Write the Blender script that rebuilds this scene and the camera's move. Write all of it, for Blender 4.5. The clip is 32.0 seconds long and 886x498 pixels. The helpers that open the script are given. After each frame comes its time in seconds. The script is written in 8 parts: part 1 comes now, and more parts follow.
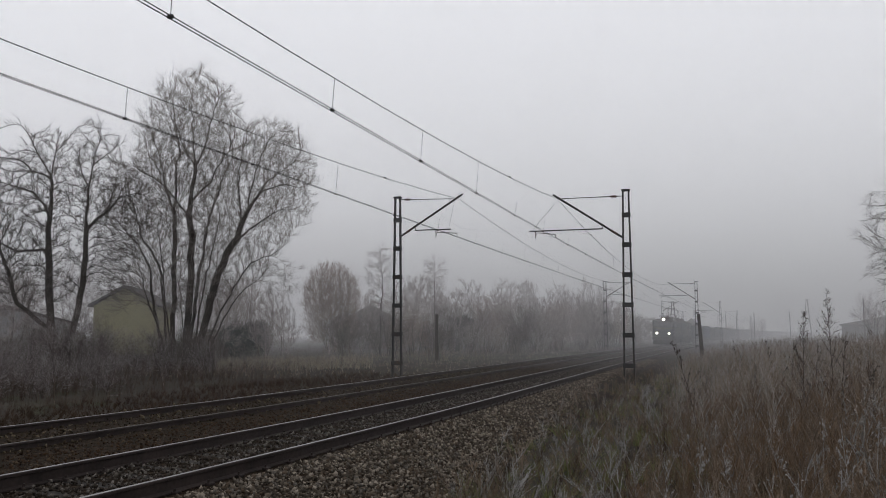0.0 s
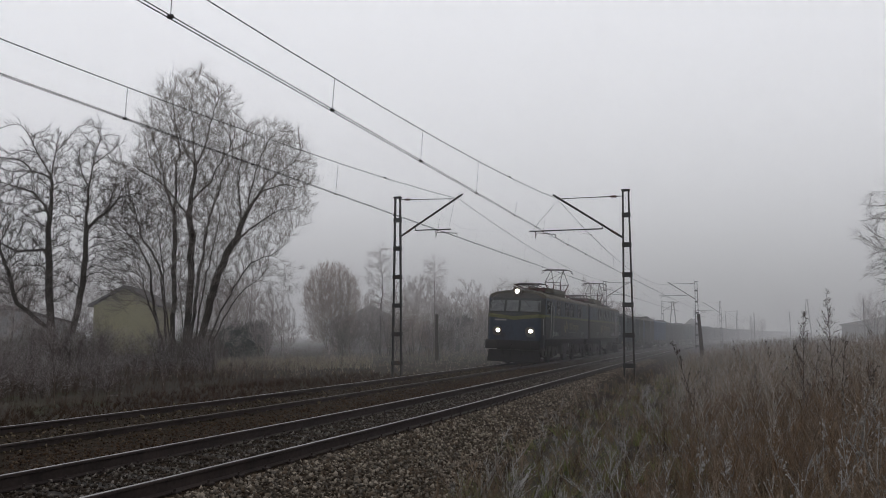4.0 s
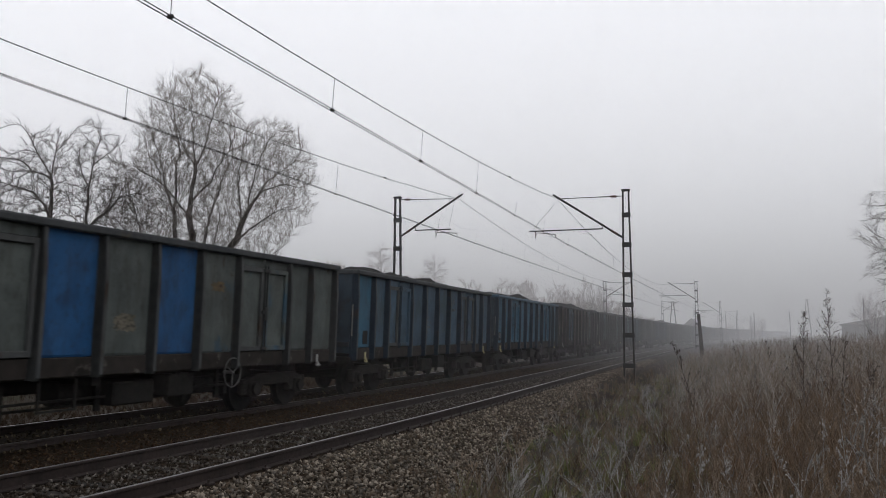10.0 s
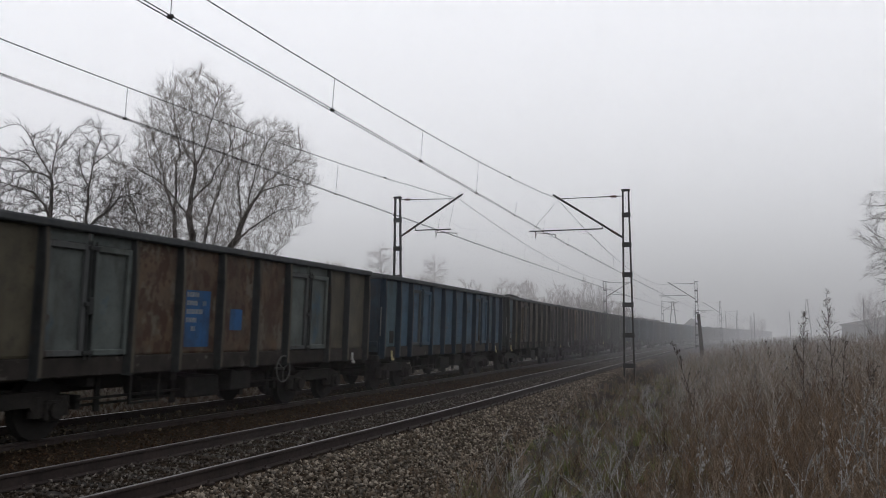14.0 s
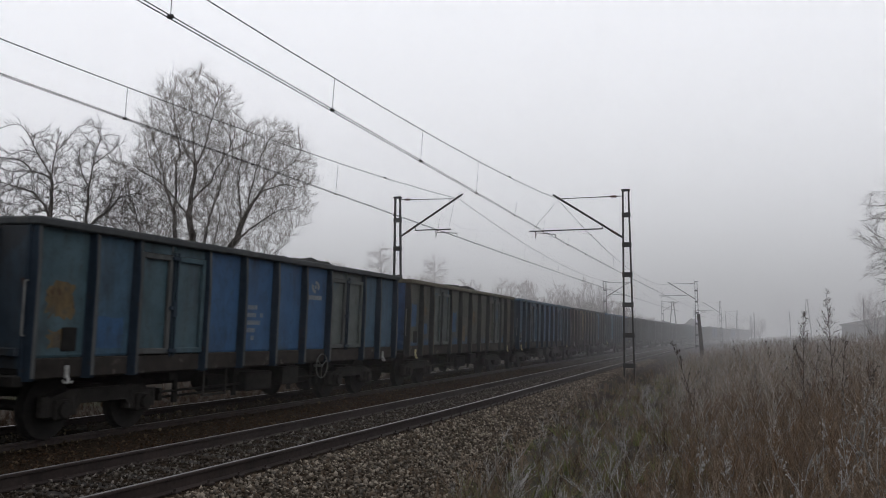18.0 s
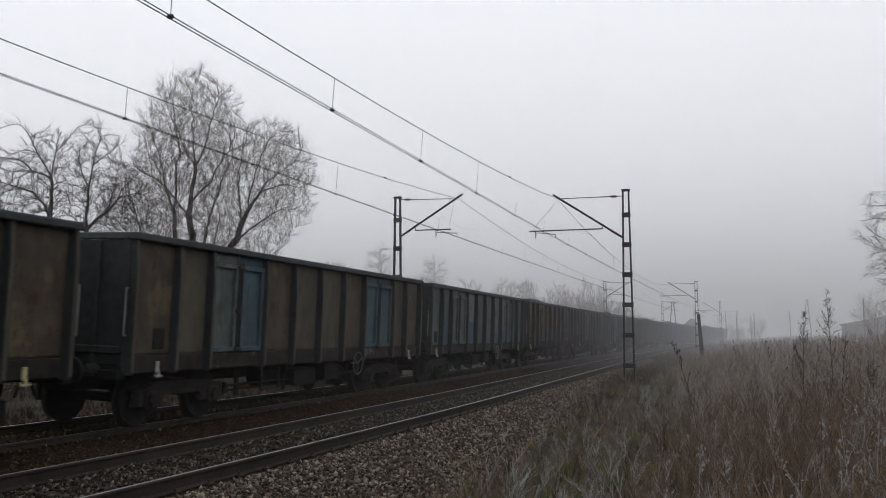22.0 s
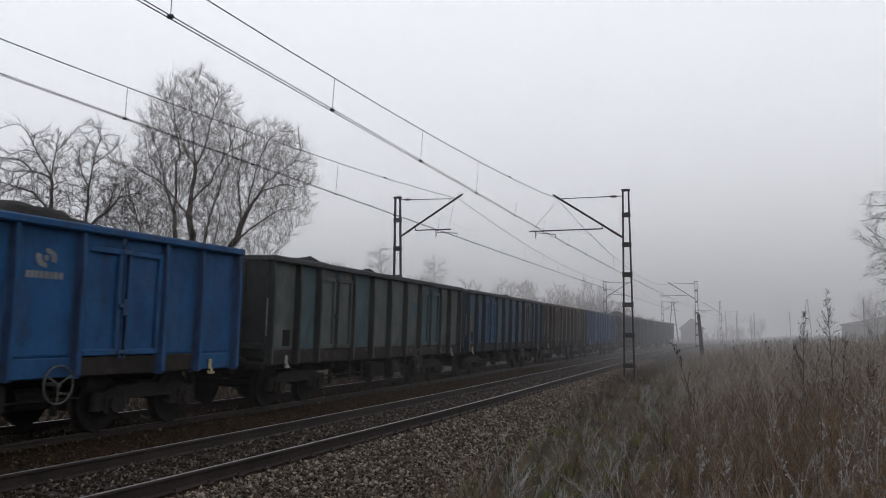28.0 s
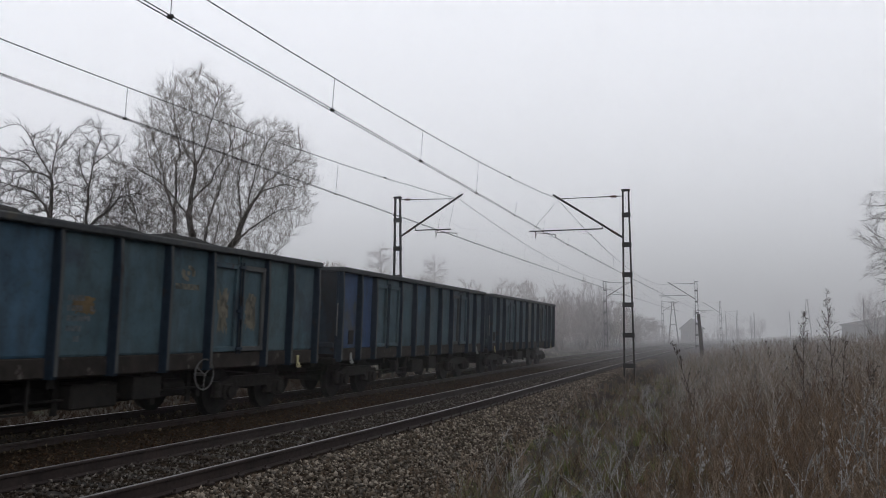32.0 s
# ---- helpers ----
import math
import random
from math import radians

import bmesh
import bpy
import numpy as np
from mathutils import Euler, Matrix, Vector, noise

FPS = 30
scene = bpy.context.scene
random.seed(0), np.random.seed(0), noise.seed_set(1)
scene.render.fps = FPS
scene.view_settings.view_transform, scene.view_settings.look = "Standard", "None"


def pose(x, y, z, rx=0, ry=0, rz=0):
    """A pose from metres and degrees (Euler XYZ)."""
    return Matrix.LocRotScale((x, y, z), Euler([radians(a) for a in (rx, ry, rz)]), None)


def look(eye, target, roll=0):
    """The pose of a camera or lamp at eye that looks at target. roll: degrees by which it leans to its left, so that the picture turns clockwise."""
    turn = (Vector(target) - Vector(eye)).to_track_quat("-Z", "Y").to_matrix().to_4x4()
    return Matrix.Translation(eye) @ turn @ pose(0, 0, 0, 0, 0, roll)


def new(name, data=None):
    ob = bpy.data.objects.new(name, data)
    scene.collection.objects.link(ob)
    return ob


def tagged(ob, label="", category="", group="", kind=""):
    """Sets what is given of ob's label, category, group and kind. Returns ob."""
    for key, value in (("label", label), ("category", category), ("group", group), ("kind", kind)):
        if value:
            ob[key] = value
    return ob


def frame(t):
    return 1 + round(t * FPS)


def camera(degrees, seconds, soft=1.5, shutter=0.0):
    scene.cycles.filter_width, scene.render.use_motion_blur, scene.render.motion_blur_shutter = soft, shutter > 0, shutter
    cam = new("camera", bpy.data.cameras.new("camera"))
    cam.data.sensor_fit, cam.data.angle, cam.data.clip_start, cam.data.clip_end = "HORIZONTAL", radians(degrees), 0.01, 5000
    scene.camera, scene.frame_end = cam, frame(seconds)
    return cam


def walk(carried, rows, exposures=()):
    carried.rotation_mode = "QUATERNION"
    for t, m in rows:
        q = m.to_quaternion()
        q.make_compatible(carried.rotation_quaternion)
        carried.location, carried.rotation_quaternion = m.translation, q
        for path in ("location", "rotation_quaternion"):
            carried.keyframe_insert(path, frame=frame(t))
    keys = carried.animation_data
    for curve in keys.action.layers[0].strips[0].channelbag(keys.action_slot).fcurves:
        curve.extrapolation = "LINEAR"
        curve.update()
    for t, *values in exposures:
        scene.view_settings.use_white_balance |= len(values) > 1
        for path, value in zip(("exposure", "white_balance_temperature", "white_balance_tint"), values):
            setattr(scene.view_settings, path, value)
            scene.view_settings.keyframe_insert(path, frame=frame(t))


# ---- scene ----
# The track: y runs along the line away from the camera, x to the right, z = 0 on the low rail of the near track.
P_NEAR, SPACING, CURVE, BEND = 6.10, 3.99, 1.976e-4, 1.458e-3
CANT = 0.056
TILT = math.degrees(math.atan(CANT / 1.505))


def bow(y):
    """How far the line has turned off to the right at y."""
    off = CURVE * max(y - 19.5, 0.0) ** 2
    if y < 25:
        e = 25 - max(y, 0.0)
        off -= BEND * e * e
        if y < 0:
            off += 2 * BEND * 25 * y * 0.6
    return off


def near_x(y):
    return -P_NEAR + bow(y)


def far_x(y):
    return -P_NEAR - SPACING + bow(y)


def heading(y):
    return math.degrees(math.atan2(bow(y - 0.5) - bow(y + 0.5), 1.0))


cam = camera(54.67, 32.0, soft=0.95, shutter=0.08)
EYE = (0.0, 0.0, 1.5376)
VIEW = pose(*EYE, 90 + 5.722, 0, 17.84)
walk(cam, [(0.0, VIEW), (32.0, VIEW)], [(0.0, 0.03, 6500, 11.5), (3.0, 0.03, 6500, 11.5), (6.0, 0.19, 6500, 11.5), (8.0, 0.25, 6500, 11.5), (20.0, 0.24, 6450, 11.5), (32.0, 0.22, 6380, 11.5)])

# ---- light: an overcast winter sky over a bank of fog ----
world = bpy.data.worlds.new("sky")
scene.world = world
world.use_nodes = True
wn, wl = world.node_tree.nodes, world.node_tree.links
sky = wn.new("ShaderNodeTexSky")
sky.sky_type, sky.sun_disc = "NISHITA", False
sky.sun_elevation, sky.sun_rotation = radians(60), radians(-45)
sky.air_density, sky.dust_density, sky.ozone_density = 1.0, 6.0, 1.0
grey = wn.new("ShaderNodeHueSaturation")
grey.inputs["Saturation"].default_value = 0.12
wl.new(sky.outputs[0], grey.inputs["Color"])
even = wn.new("ShaderNodeMixRGB")
even.inputs[0].default_value = 0.93
even.inputs[2].default_value = (7.9, 8.05, 8.45, 1)
wl.new(grey.outputs[0], even.inputs[1])
wl.new(even.outputs[0], wn["Background"].inputs[0])
wn["Background"].inputs[1].default_value = 0.12

sun = new("sun", bpy.data.lights.new("sun", "SUN"))
sun.data.energy, sun.data.angle, sun.data.color = 0.5, radians(40), (1.0, 0.97, 0.93)
sun.matrix_world = look((-60, 60, 80), (0, 0, 0))


# ---- materials ----
def node_mat(name):
    m = bpy.data.materials.new(name)
    m.use_nodes = True
    return m, m.node_tree.nodes, m.node_tree.links, m.node_tree.nodes["Principled BSDF"]


def surface(name, dark, light, scale=8.0, rough=0.8, metal=0.0, bump=0.15, spots=None, spot_scale=1.2, spot_edge=0.58, own=True, stretch=(1, 1, 1), spec=0.1):
    """A surface that varies between two colours at two scales, with spots of a third colour and fine relief."""
    m, n, l, b = node_mat(name)
    co = n.new("ShaderNodeTexCoord")
    mp = n.new("ShaderNodeMapping")
    mp.inputs["Scale"].default_value = stretch
    if own:
        info = n.new("ShaderNodeObjectInfo")
        mul = n.new("ShaderNodeMath")
        mul.operation = "MULTIPLY"
        mul.inputs[1].default_value = 57.0
        l.new(info.outputs["Random"], mul.inputs[0])
        l.new(mul.outputs[0], mp.inputs["Location"])
    l.new(co.outputs["Object"], mp.inputs["Vector"])
    fine = n.new("ShaderNodeTexNoise")
    fine.inputs["Scale"].default_value, fine.inputs["Detail"].default_value = scale, 6
    coarse = n.new("ShaderNodeTexNoise")
    coarse.inputs["Scale"].default_value, coarse.inputs["Detail"].default_value = scale * 0.13, 3
    for t in (fine, coarse):
        l.new(mp.outputs[0], t.inputs["Vector"])
    add = n.new("ShaderNodeMath")
    add.operation = "ADD"
    l.new(fine.outputs[0], add.inputs[0])
    l.new(coarse.outputs[0], add.inputs[1])
    ramp = n.new("ShaderNodeMapRange")
    ramp.inputs["From Min"].default_value, ramp.inputs["From Max"].default_value = 0.7, 1.3
    l.new(add.outputs[0], ramp.inputs["Value"])
    mix = n.new("ShaderNodeMixRGB")
    mix.inputs[1].default_value, mix.inputs[2].default_value = (*dark, 1), (*light, 1)
    l.new(ramp.outputs[0], mix.inputs[0])
    out = mix.outputs[0]
    if spots:
        sp = n.new("ShaderNodeTexNoise")
        sp.inputs["Scale"].default_value, sp.inputs["Detail"].default_value = spot_scale, 7
        sp.inputs["Roughness"].default_value = 0.62
        l.new(mp.outputs[0], sp.inputs["Vector"])
        edge = n.new("ShaderNodeMapRange")
        edge.inputs["From Min"].default_value, edge.inputs["From Max"].default_value = spot_edge, spot_edge + 0.1
        l.new(sp.outputs[0], edge.inputs["Value"])
        over = n.new("ShaderNodeMixRGB")
        over.inputs[2].default_value = (*spots, 1)
        l.new(edge.outputs[0], over.inputs[0])
        l.new(out, over.inputs[1])
        out = over.outputs[0]
    l.new(out, b.inputs["Base Color"])
    b.inputs["Roughness"].default_value, b.inputs["Metallic"].default_value = rough, metal
    b.inputs["Specular IOR Level"].default_value = spec
    if bump:
        bp = n.new("ShaderNodeBump")
        bp.inputs["Strength"].default_value, bp.inputs["Distance"].default_value = bump, 0.02
        l.new(fine.outputs[0], bp.inputs["Height"])
        l.new(bp.outputs[0], b.inputs["Normal"])
    return m


def islands(name, colours, rough=0.9, spec=0.06):
    """Many small pieces in one mesh, each with its own tone."""
    m, n, l, b = node_mat(name)
    g = n.new("ShaderNodeNewGeometry")
    ramp = n.new("ShaderNodeValToRGB")
    ramp.color_ramp.interpolation = "CONSTANT"
    el = ramp.color_ramp.elements
    while len(el) < len(colours):
        el.new(0.5)
    for i, c in enumerate(colours):
        el[i].position, el[i].color = i / len(colours), (*c, 1)
    l.new(g.outputs["Random Per Island"], ramp.inputs[0])
    l.new(ramp.outputs[0], b.inputs["Base Color"])
    b.inputs["Roughness"].default_value, b.inputs["Specular IOR Level"].default_value = rough, spec
    return m


SOIL = surface("soil", (0.01, 0.0075, 0.005), (0.026, 0.02, 0.013), 3.0, 0.95, bump=0.5, spots=(0.02, 0.026, 0.01), spot_scale=0.35, own=False)


def gravel(name, tones, cell=24.0):
    """Packed crushed stone: a tone for each stone and dark gaps between."""
    m, n, l, b = node_mat(name)
    co = n.new("ShaderNodeTexCoord")
    vo = n.new("ShaderNodeTexVoronoi")
    vo.inputs["Scale"].default_value = cell
    l.new(co.outputs["Object"], vo.inputs["Vector"])
    sep = n.new("ShaderNodeSeparateColor")
    l.new(vo.outputs["Color"], sep.inputs[0])
    ramp = n.new("ShaderNodeValToRGB")
    el = ramp.color_ramp.elements
    while len(el) < len(tones):
        el.new(0.5)
    for i, c in enumerate(tones):
        el[i].position, el[i].color = i / (len(tones) - 1), (*c, 1)
    l.new(sep.outputs[0], ramp.inputs[0])
    l.new(ramp.outputs[0], b.inputs["Base Color"])
    b.inputs["Roughness"].default_value, b.inputs["Specular IOR Level"].default_value = 0.95, 0.05
    bp = n.new("ShaderNodeBump")
    bp.invert = True
    bp.inputs["Strength"].default_value, bp.inputs["Distance"].default_value = 1.0, 0.03
    l.new(vo.outputs["Distance"], bp.inputs["Height"])
    l.new(bp.outputs[0], b.inputs["Normal"])
    return m


GRAVEL = gravel("ballast_bed", [(0.0049, 0.0030, 0.0017), (0.0114, 0.0070, 0.0039), (0.0161, 0.0103, 0.0059), (0.0339, 0.0237, 0.0151)])
STONES = islands("ballast_stones", [(0.0312, 0.0250, 0.0193), (0.0887, 0.0724, 0.0547), (0.0547, 0.0449, 0.0343), (0.1825, 0.1561, 0.1255), (0.0588, 0.0437, 0.0308), (0.1173, 0.0998, 0.0797), (0.0391, 0.0325, 0.0251)])
RAIL_STEEL = surface("worn_rail_steel", (0.1312, 0.1279, 0.1312), (0.2050, 0.2009, 0.2050), 30, 0.4, 1.0, 0.05)
RAIL_DULL = surface("dull_rail_top", (0.03, 0.027, 0.025), (0.06, 0.055, 0.052), 30, 0.55, 0.6, 0.05)
RAIL_RUST = surface("rail_rust", (0.0154, 0.0119, 0.0112), (0.0336, 0.0252, 0.0224), 20, 0.7)
DARK_STEEL = surface("dark_galvanised_steel", (0.02, 0.02, 0.02), (0.04, 0.038, 0.036), 12, 0.6, 0.3, spots=(0.05, 0.03, 0.02), spot_scale=4)
CONCRETE = surface("weathered_concrete", (0.12, 0.11, 0.1), (0.2, 0.19, 0.18), 9, 0.9)
COPPER = surface("dark_copper_wire", (0.02, 0.02, 0.018), (0.035, 0.032, 0.03), 30, 0.6, 0.5, bump=0)
WHITE_INS = surface("brown_porcelain", (0.06, 0.03, 0.02), (0.09, 0.05, 0.035), 30, 0.3)
COAL = surface("black_coal", (0.003, 0.003, 0.003), (0.013, 0.012, 0.012), 9, 0.85, bump=1.0)
UNDER = surface("grimy_running_gear", (0.0067, 0.0067, 0.0067), (0.0185, 0.0168, 0.0151), 9, 0.8, bump=0.3)
BARK = surface("dark_bark", (0.0203, 0.0162, 0.0135), (0.0486, 0.0405, 0.0338), 14, 0.9, bump=0.6, own=False)
TWIG = islands("twigs", [(0.06, 0.049, 0.04), (0.1, 0.086, 0.074), (0.14, 0.126, 0.114), (0.075, 0.062, 0.051)])


# ---- mesh building ----
class Mesh:
    """Collects vertices and faces of one mesh."""

    def __init__(self):
        self.v, self.f = [], []

    def face(self, pts):
        i = len(self.v)
        self.v += [tuple(p) for p in pts]
        self.f.append(tuple(range(i, i + len(pts))))

    def box(self, x0, x1, y0, y1, z0, z1, bev=0.0, m=None):
        b = min(bev, abs(x1 - x0) / 3, abs(y1 - y0) / 3, abs(z1 - z0) / 3)
        i = len(self.v)
        pts = []
        if b <= 0:
            pts = [(x, y, z) for z in (z0, z1) for y in (y0, y1) for x in (x0, x1)]
            fs = [(0, 2, 3, 1), (4, 5, 7, 6), (0, 1, 5, 4), (2, 6, 7, 3), (0, 4, 6, 2), (1, 3, 7, 5)]
        else:
            c = {}
            for a, x in ((-1, x0), (1, x1)):
                for e, y in ((-1, y0), (1, y1)):
                    for g, z in ((-1, z0), (1, z1)):
                        for k in range(3):
                            c[a, e, g, k] = len(pts)
                            pts.append((x - a * b * (k != 0), y - e * b * (k != 1), z - g * b * (k != 2)))
            fs = []
            for k in range(3):
                for s in (-1, 1):
                    ring = [(-1, -1), (1, -1), (1, 1), (-1, 1)]
                    idx = []
                    for r in ring:
                        key = list(r)
                        key.insert(k, s)
                        idx.append(c[key[0], key[1], key[2], k])
                    fs.append(tuple(idx if (s > 0) != (k == 1) else idx[::-1]))
            for k in range(3):
                o, p = [q for q in range(3) if q != k]
                for s in (-1, 1):
                    for t in (-1, 1):
                        a, d = [0, 0, 0], [0, 0, 0]
                        a[k], d[k] = -1, 1
                        for w in (a, d):
                            w[o], w[p] = s, t
                        fs.append((c[(*a, o)], c[(*d, o)], c[(*d, p)], c[(*a, p)]))
            for key in [(a, e, g) for a in (-1, 1) for e in (-1, 1) for g in (-1, 1)]:
                fs.append(tuple(c[(*key, k)] for k in range(3)))
        if m is not None:
            pts = [tuple(m @ Vector(p)) for p in pts]
        self.v += pts
        self.f += [tuple(i + j for j in f) for f in fs]
        return self

    def beam(self, p, q, w, h=None, up=(0, 0, 1), bev=0.0):
        p, q = Vector(p), Vector(q)
        d = (q - p)
        n = d.length
        d.normalize()
        s = d.cross(Vector(up))
        s = s.normalized() if s.length > 1e-4 else Vector((1, 0, 0))
        u = s.cross(d)
        m = Matrix((s, d, u)).transposed().to_4x4()
        m.translation = p
        h = w if h is None else h
        return self.box(-w / 2, w / 2, 0, n, -h / 2, h / 2, bev, m)

    def tube(self, pts, radii, n=6, cap=True):
        pts = [Vector(p) for p in pts]
        if not hasattr(radii, "__len__"):
            radii = [radii] * len(pts)
        i0 = len(self.v)
        ref = None
        for k, p in enumerate(pts):
            d = (pts[min(k + 1, len(pts) - 1)] - pts[max(k - 1, 0)]).normalized()
            if ref is None:
                ref = d.cross(Vector((0.31, 0.17, 0.93)))
                if ref.length < 1e-3:
                    ref = d.cross(Vector((1, 0, 0)))
            s = (ref - d * ref.dot(d)).normalized()
            ref = s
            t = d.cross(s)
            for j in range(n):
                a = 2 * math.pi * j / n
                self.v.append(tuple(p + (s * math.cos(a) + t * math.sin(a)) * radii[k]))
        for k in range(len(pts) - 1):
            for j in range(n):
                a, b = i0 + k * n + j, i0 + k * n + (j + 1) % n
                self.f.append((a, b, b + n, a + n))
        if cap:
            self.f.append(tuple(i0 + j for j in range(n))[::-1])
            self.f.append(tuple(i0 + (len(pts) - 1) * n + j for j in range(n)))
        return self

    def disc(self, c, axis, r, depth, n=20, rim=0.0):
        c, a = Vector(c), Vector(axis).normalized()
        if rim:
            return self.tube([c - a * depth / 2, c - a * (depth / 2 - rim), c + a * (depth / 2 - rim), c + a * depth / 2], [r - rim, r, r, r - rim], n)
        return self.tube([c - a * depth / 2, c + a * depth / 2], r, n)

    def loft(self, rings, closed=True, caps=True):
        i0, n = len(self.v), len(rings[0])
        for r in rings:
            self.v += [tuple(p) for p in r]
        for k in range(len(rings) - 1):
            for j in range(n if closed else n - 1):
                a, b = i0 + k * n + j, i0 + k * n + (j + 1) % n
                self.f.append((a, b, b + n, a + n))
        if caps:
            self.f.append(tuple(i0 + j for j in range(n))[::-1])
            self.f.append(tuple(i0 + (len(rings) - 1) * n + j for j in range(n)))
        return self

    def data(self, name, mat, smooth=False):
        me = bpy.data.meshes.new(name)
        me.from_pydata(self.v, [], self.f)
        me.materials.append(mat)
        if smooth:
            me.polygons.foreach_set("use_smooth", [True] * len(me.polygons))
        me.update()
        return me


def part(name, shape, mat, parent=None, label="", smooth=False):
    """One mesh object, under a thing or a part where a parent is given."""
    me = shape.data(name, mat, smooth) if isinstance(shape, Mesh) else shape
    ob = new(name, me)
    if parent is not None:
        ob.parent = parent
    if label:
        tagged(ob, label)
    return ob


def thing(name, label, category, m=None, group="", kind=""):
    ob = new(name)
    ob.empty_display_size = 0.2
    if m is not None:
        ob.matrix_world = m
    return tagged(ob, label, category, group, kind)


def sheet(name, verts, tris, mat):
    """A large mesh from arrays of vertices and triangles or quads."""
    k = tris.shape[1]
    me = bpy.data.meshes.new(name)
    me.vertices.add(len(verts))
    me.vertices.foreach_set("co", verts.astype(np.float32).ravel())
    me.loops.add(tris.size)
    me.loops.foreach_set("vertex_index", tris.astype(np.int32).ravel())
    me.polygons.add(len(tris))
    me.polygons.foreach_set("loop_start", np.arange(0, tris.size, k, dtype=np.int32))
    me.materials.append(mat)
    me.update(calc_edges=True)
    return me


bow_np = np.vectorize(bow)


# ---- ground ----
def ground_z(x, y):
    """Height of the ground, as arrays: a low bank beside the camera, a flat verge beyond the far track."""
    u = x + P_NEAR - bow_np(np.clip(y, -60, 420))
    z = np.interp(u, [-60, -9.5, -8.0, -6.4, 2.0, 3.3, 4.4, 6.5, 9.5, 16, 40, 80], [-0.3, -0.2, -0.3, -0.42, -0.44, -0.42, -0.24, 0.0, 0.14, 0.35, 0.5, 0.5])
    return z + 0.05 * np.sin(x * 1.3 + 0.4 * y) * np.sin(0.9 * y) * (np.abs(u + 2) > 4.6)


def build_ground():
    xs = np.unique(np.concatenate([np.linspace(-2500, -120, 14), np.linspace(-120, -20, 34), np.linspace(-20, 14, 110), np.linspace(14, 120, 30), np.linspace(120, 2500, 14)]))
    ys = np.unique(np.concatenate([np.linspace(-400, -20, 10), np.linspace(-20, 60, 140), np.linspace(60, 420, 90), np.linspace(420, 3500, 14)]))
    gx, gy = np.meshgrid(xs, ys)
    v = np.stack([gx, gy, ground_z(gx, gy)], -1).reshape(-1, 3)
    n = len(xs)
    a = (np.arange(len(ys) - 1)[:, None] * n + np.arange(n - 1)[None]).ravel()
    ob = new("ground", sheet("ground", v, np.stack([a, a + 1, a + n + 1, a + n], -1), SOIL))
    tagged(ob, "dark winter soil with patches of moss and dead grass", "ground", kind="structure")


build_ground()


def fog_bank(name, label, y0, y1, density):
    me = Mesh().box(-900, 900, y0, y1, -4, 55)
    m, n, l, b = node_mat(name)
    n.remove(b)
    sc = n.new("ShaderNodeVolumeScatter")
    sc.inputs["Color"].default_value = (0.93, 0.922, 0.936, 1)
    sc.inputs["Density"].default_value = density
    sc.inputs["Anisotropy"].default_value = -0.15
    l.new(sc.outputs[0], n["Material Output"].inputs["Volume"])
    tagged(part(name, me, m), label, "fog", kind="structure")


fog_bank("fog", "grey winter fog lying over the line", 40, 1500, 0.0041)
# Second thin volume, added to lift the darkest tones nearer the camera.
fog_bank("thin_mist", "thin mist in front of the fog bank", 8, 39.98, 0.0011)


# ---- the two tracks ----
def along(fn, y0, y1, near=1.0, far=4.0):
    ys = list(np.arange(y0, 60, near)) + list(np.arange(60, y1 + far, far))
    return [(fn(y), y) for y in ys]


def sweep(points, profile, mat, name):
    """Sweeps a closed profile of (across, height) along plan points."""
    m = Mesh()
    rings = []
    for k, (x, y) in enumerate(points):
        a, b = points[max(k - 1, 0)], points[min(k + 1, len(points) - 1)]
        d = Vector((b[0] - a[0], b[1] - a[1], 0)).normalized()
        s = Vector((d.y, -d.x, 0))
        rings.append([Vector((x, y, 0)) + s * u + Vector((0, 0, w)) for u, w in profile])
    return m.loft(rings).data(name, mat)




def build_track(fn, name, label, worn):
    tr = thing(name, label, "railway track", kind="structure")
    for side, z in ((-0.7525, CANT), (0.7525, 0.0)):
        web = [(-0.07, -0.172), (0.07, -0.172), (0.07, -0.158), (0.012, -0.14), (0.01, -0.045), (0.034, -0.032), (0.034, -0.01), (0.028, -0.003), (-0.028, -0.003), (-0.034, -0.01), (-0.034, -0.032), (-0.01, -0.045), (-0.012, -0.14), (-0.07, -0.158)]
        part("rail", sweep(along(fn, -30, 460), [(side + u, z + w) for u, w in web[::-1]], RAIL_RUST, "rail"), RAIL_RUST, tr, "rusty rail with a worn bright top")
        head = [(-0.027, -0.006), (-0.025, 0.0), (0.021, 0.0), (0.023, -0.006)]
        part("rail_head", sweep(along(fn, -30, 460), [(side + u, z + w) for u, w in head[::-1]], worn[side > 0], "rail_head"), None, tr, "worn running surface")
    return tr


TRACK_NEAR = build_track(near_x, "track_1", "empty near track with bright worn rails on sleepers", (RAIL_STEEL, RAIL_STEEL))
TRACK_FAR = build_track(far_x, "track_2", "far track with dull rusty rails carrying the train", (RAIL_STEEL, RAIL_DULL))


BED_LINE = [(-6.9, -0.5), (-5.8, -0.09), (-5.4, -0.05), (-2.6, -0.125), (-2.0, -0.12), (-1.4, -0.1), (1.4, -0.2), (1.75, -0.25), (3.5, -0.46)]


def build_bed():
    prof = BED_LINE
    low = [(u, -0.7) for u, _ in prof[::-1]]
    me = sweep(along(near_x, -30, 460), (prof + low), GRAVEL, "ballast_bed")
    tagged(new("ballast_bed", me), "bed of dark crushed stone under both tracks", "ballast", kind="structure")


build_bed()


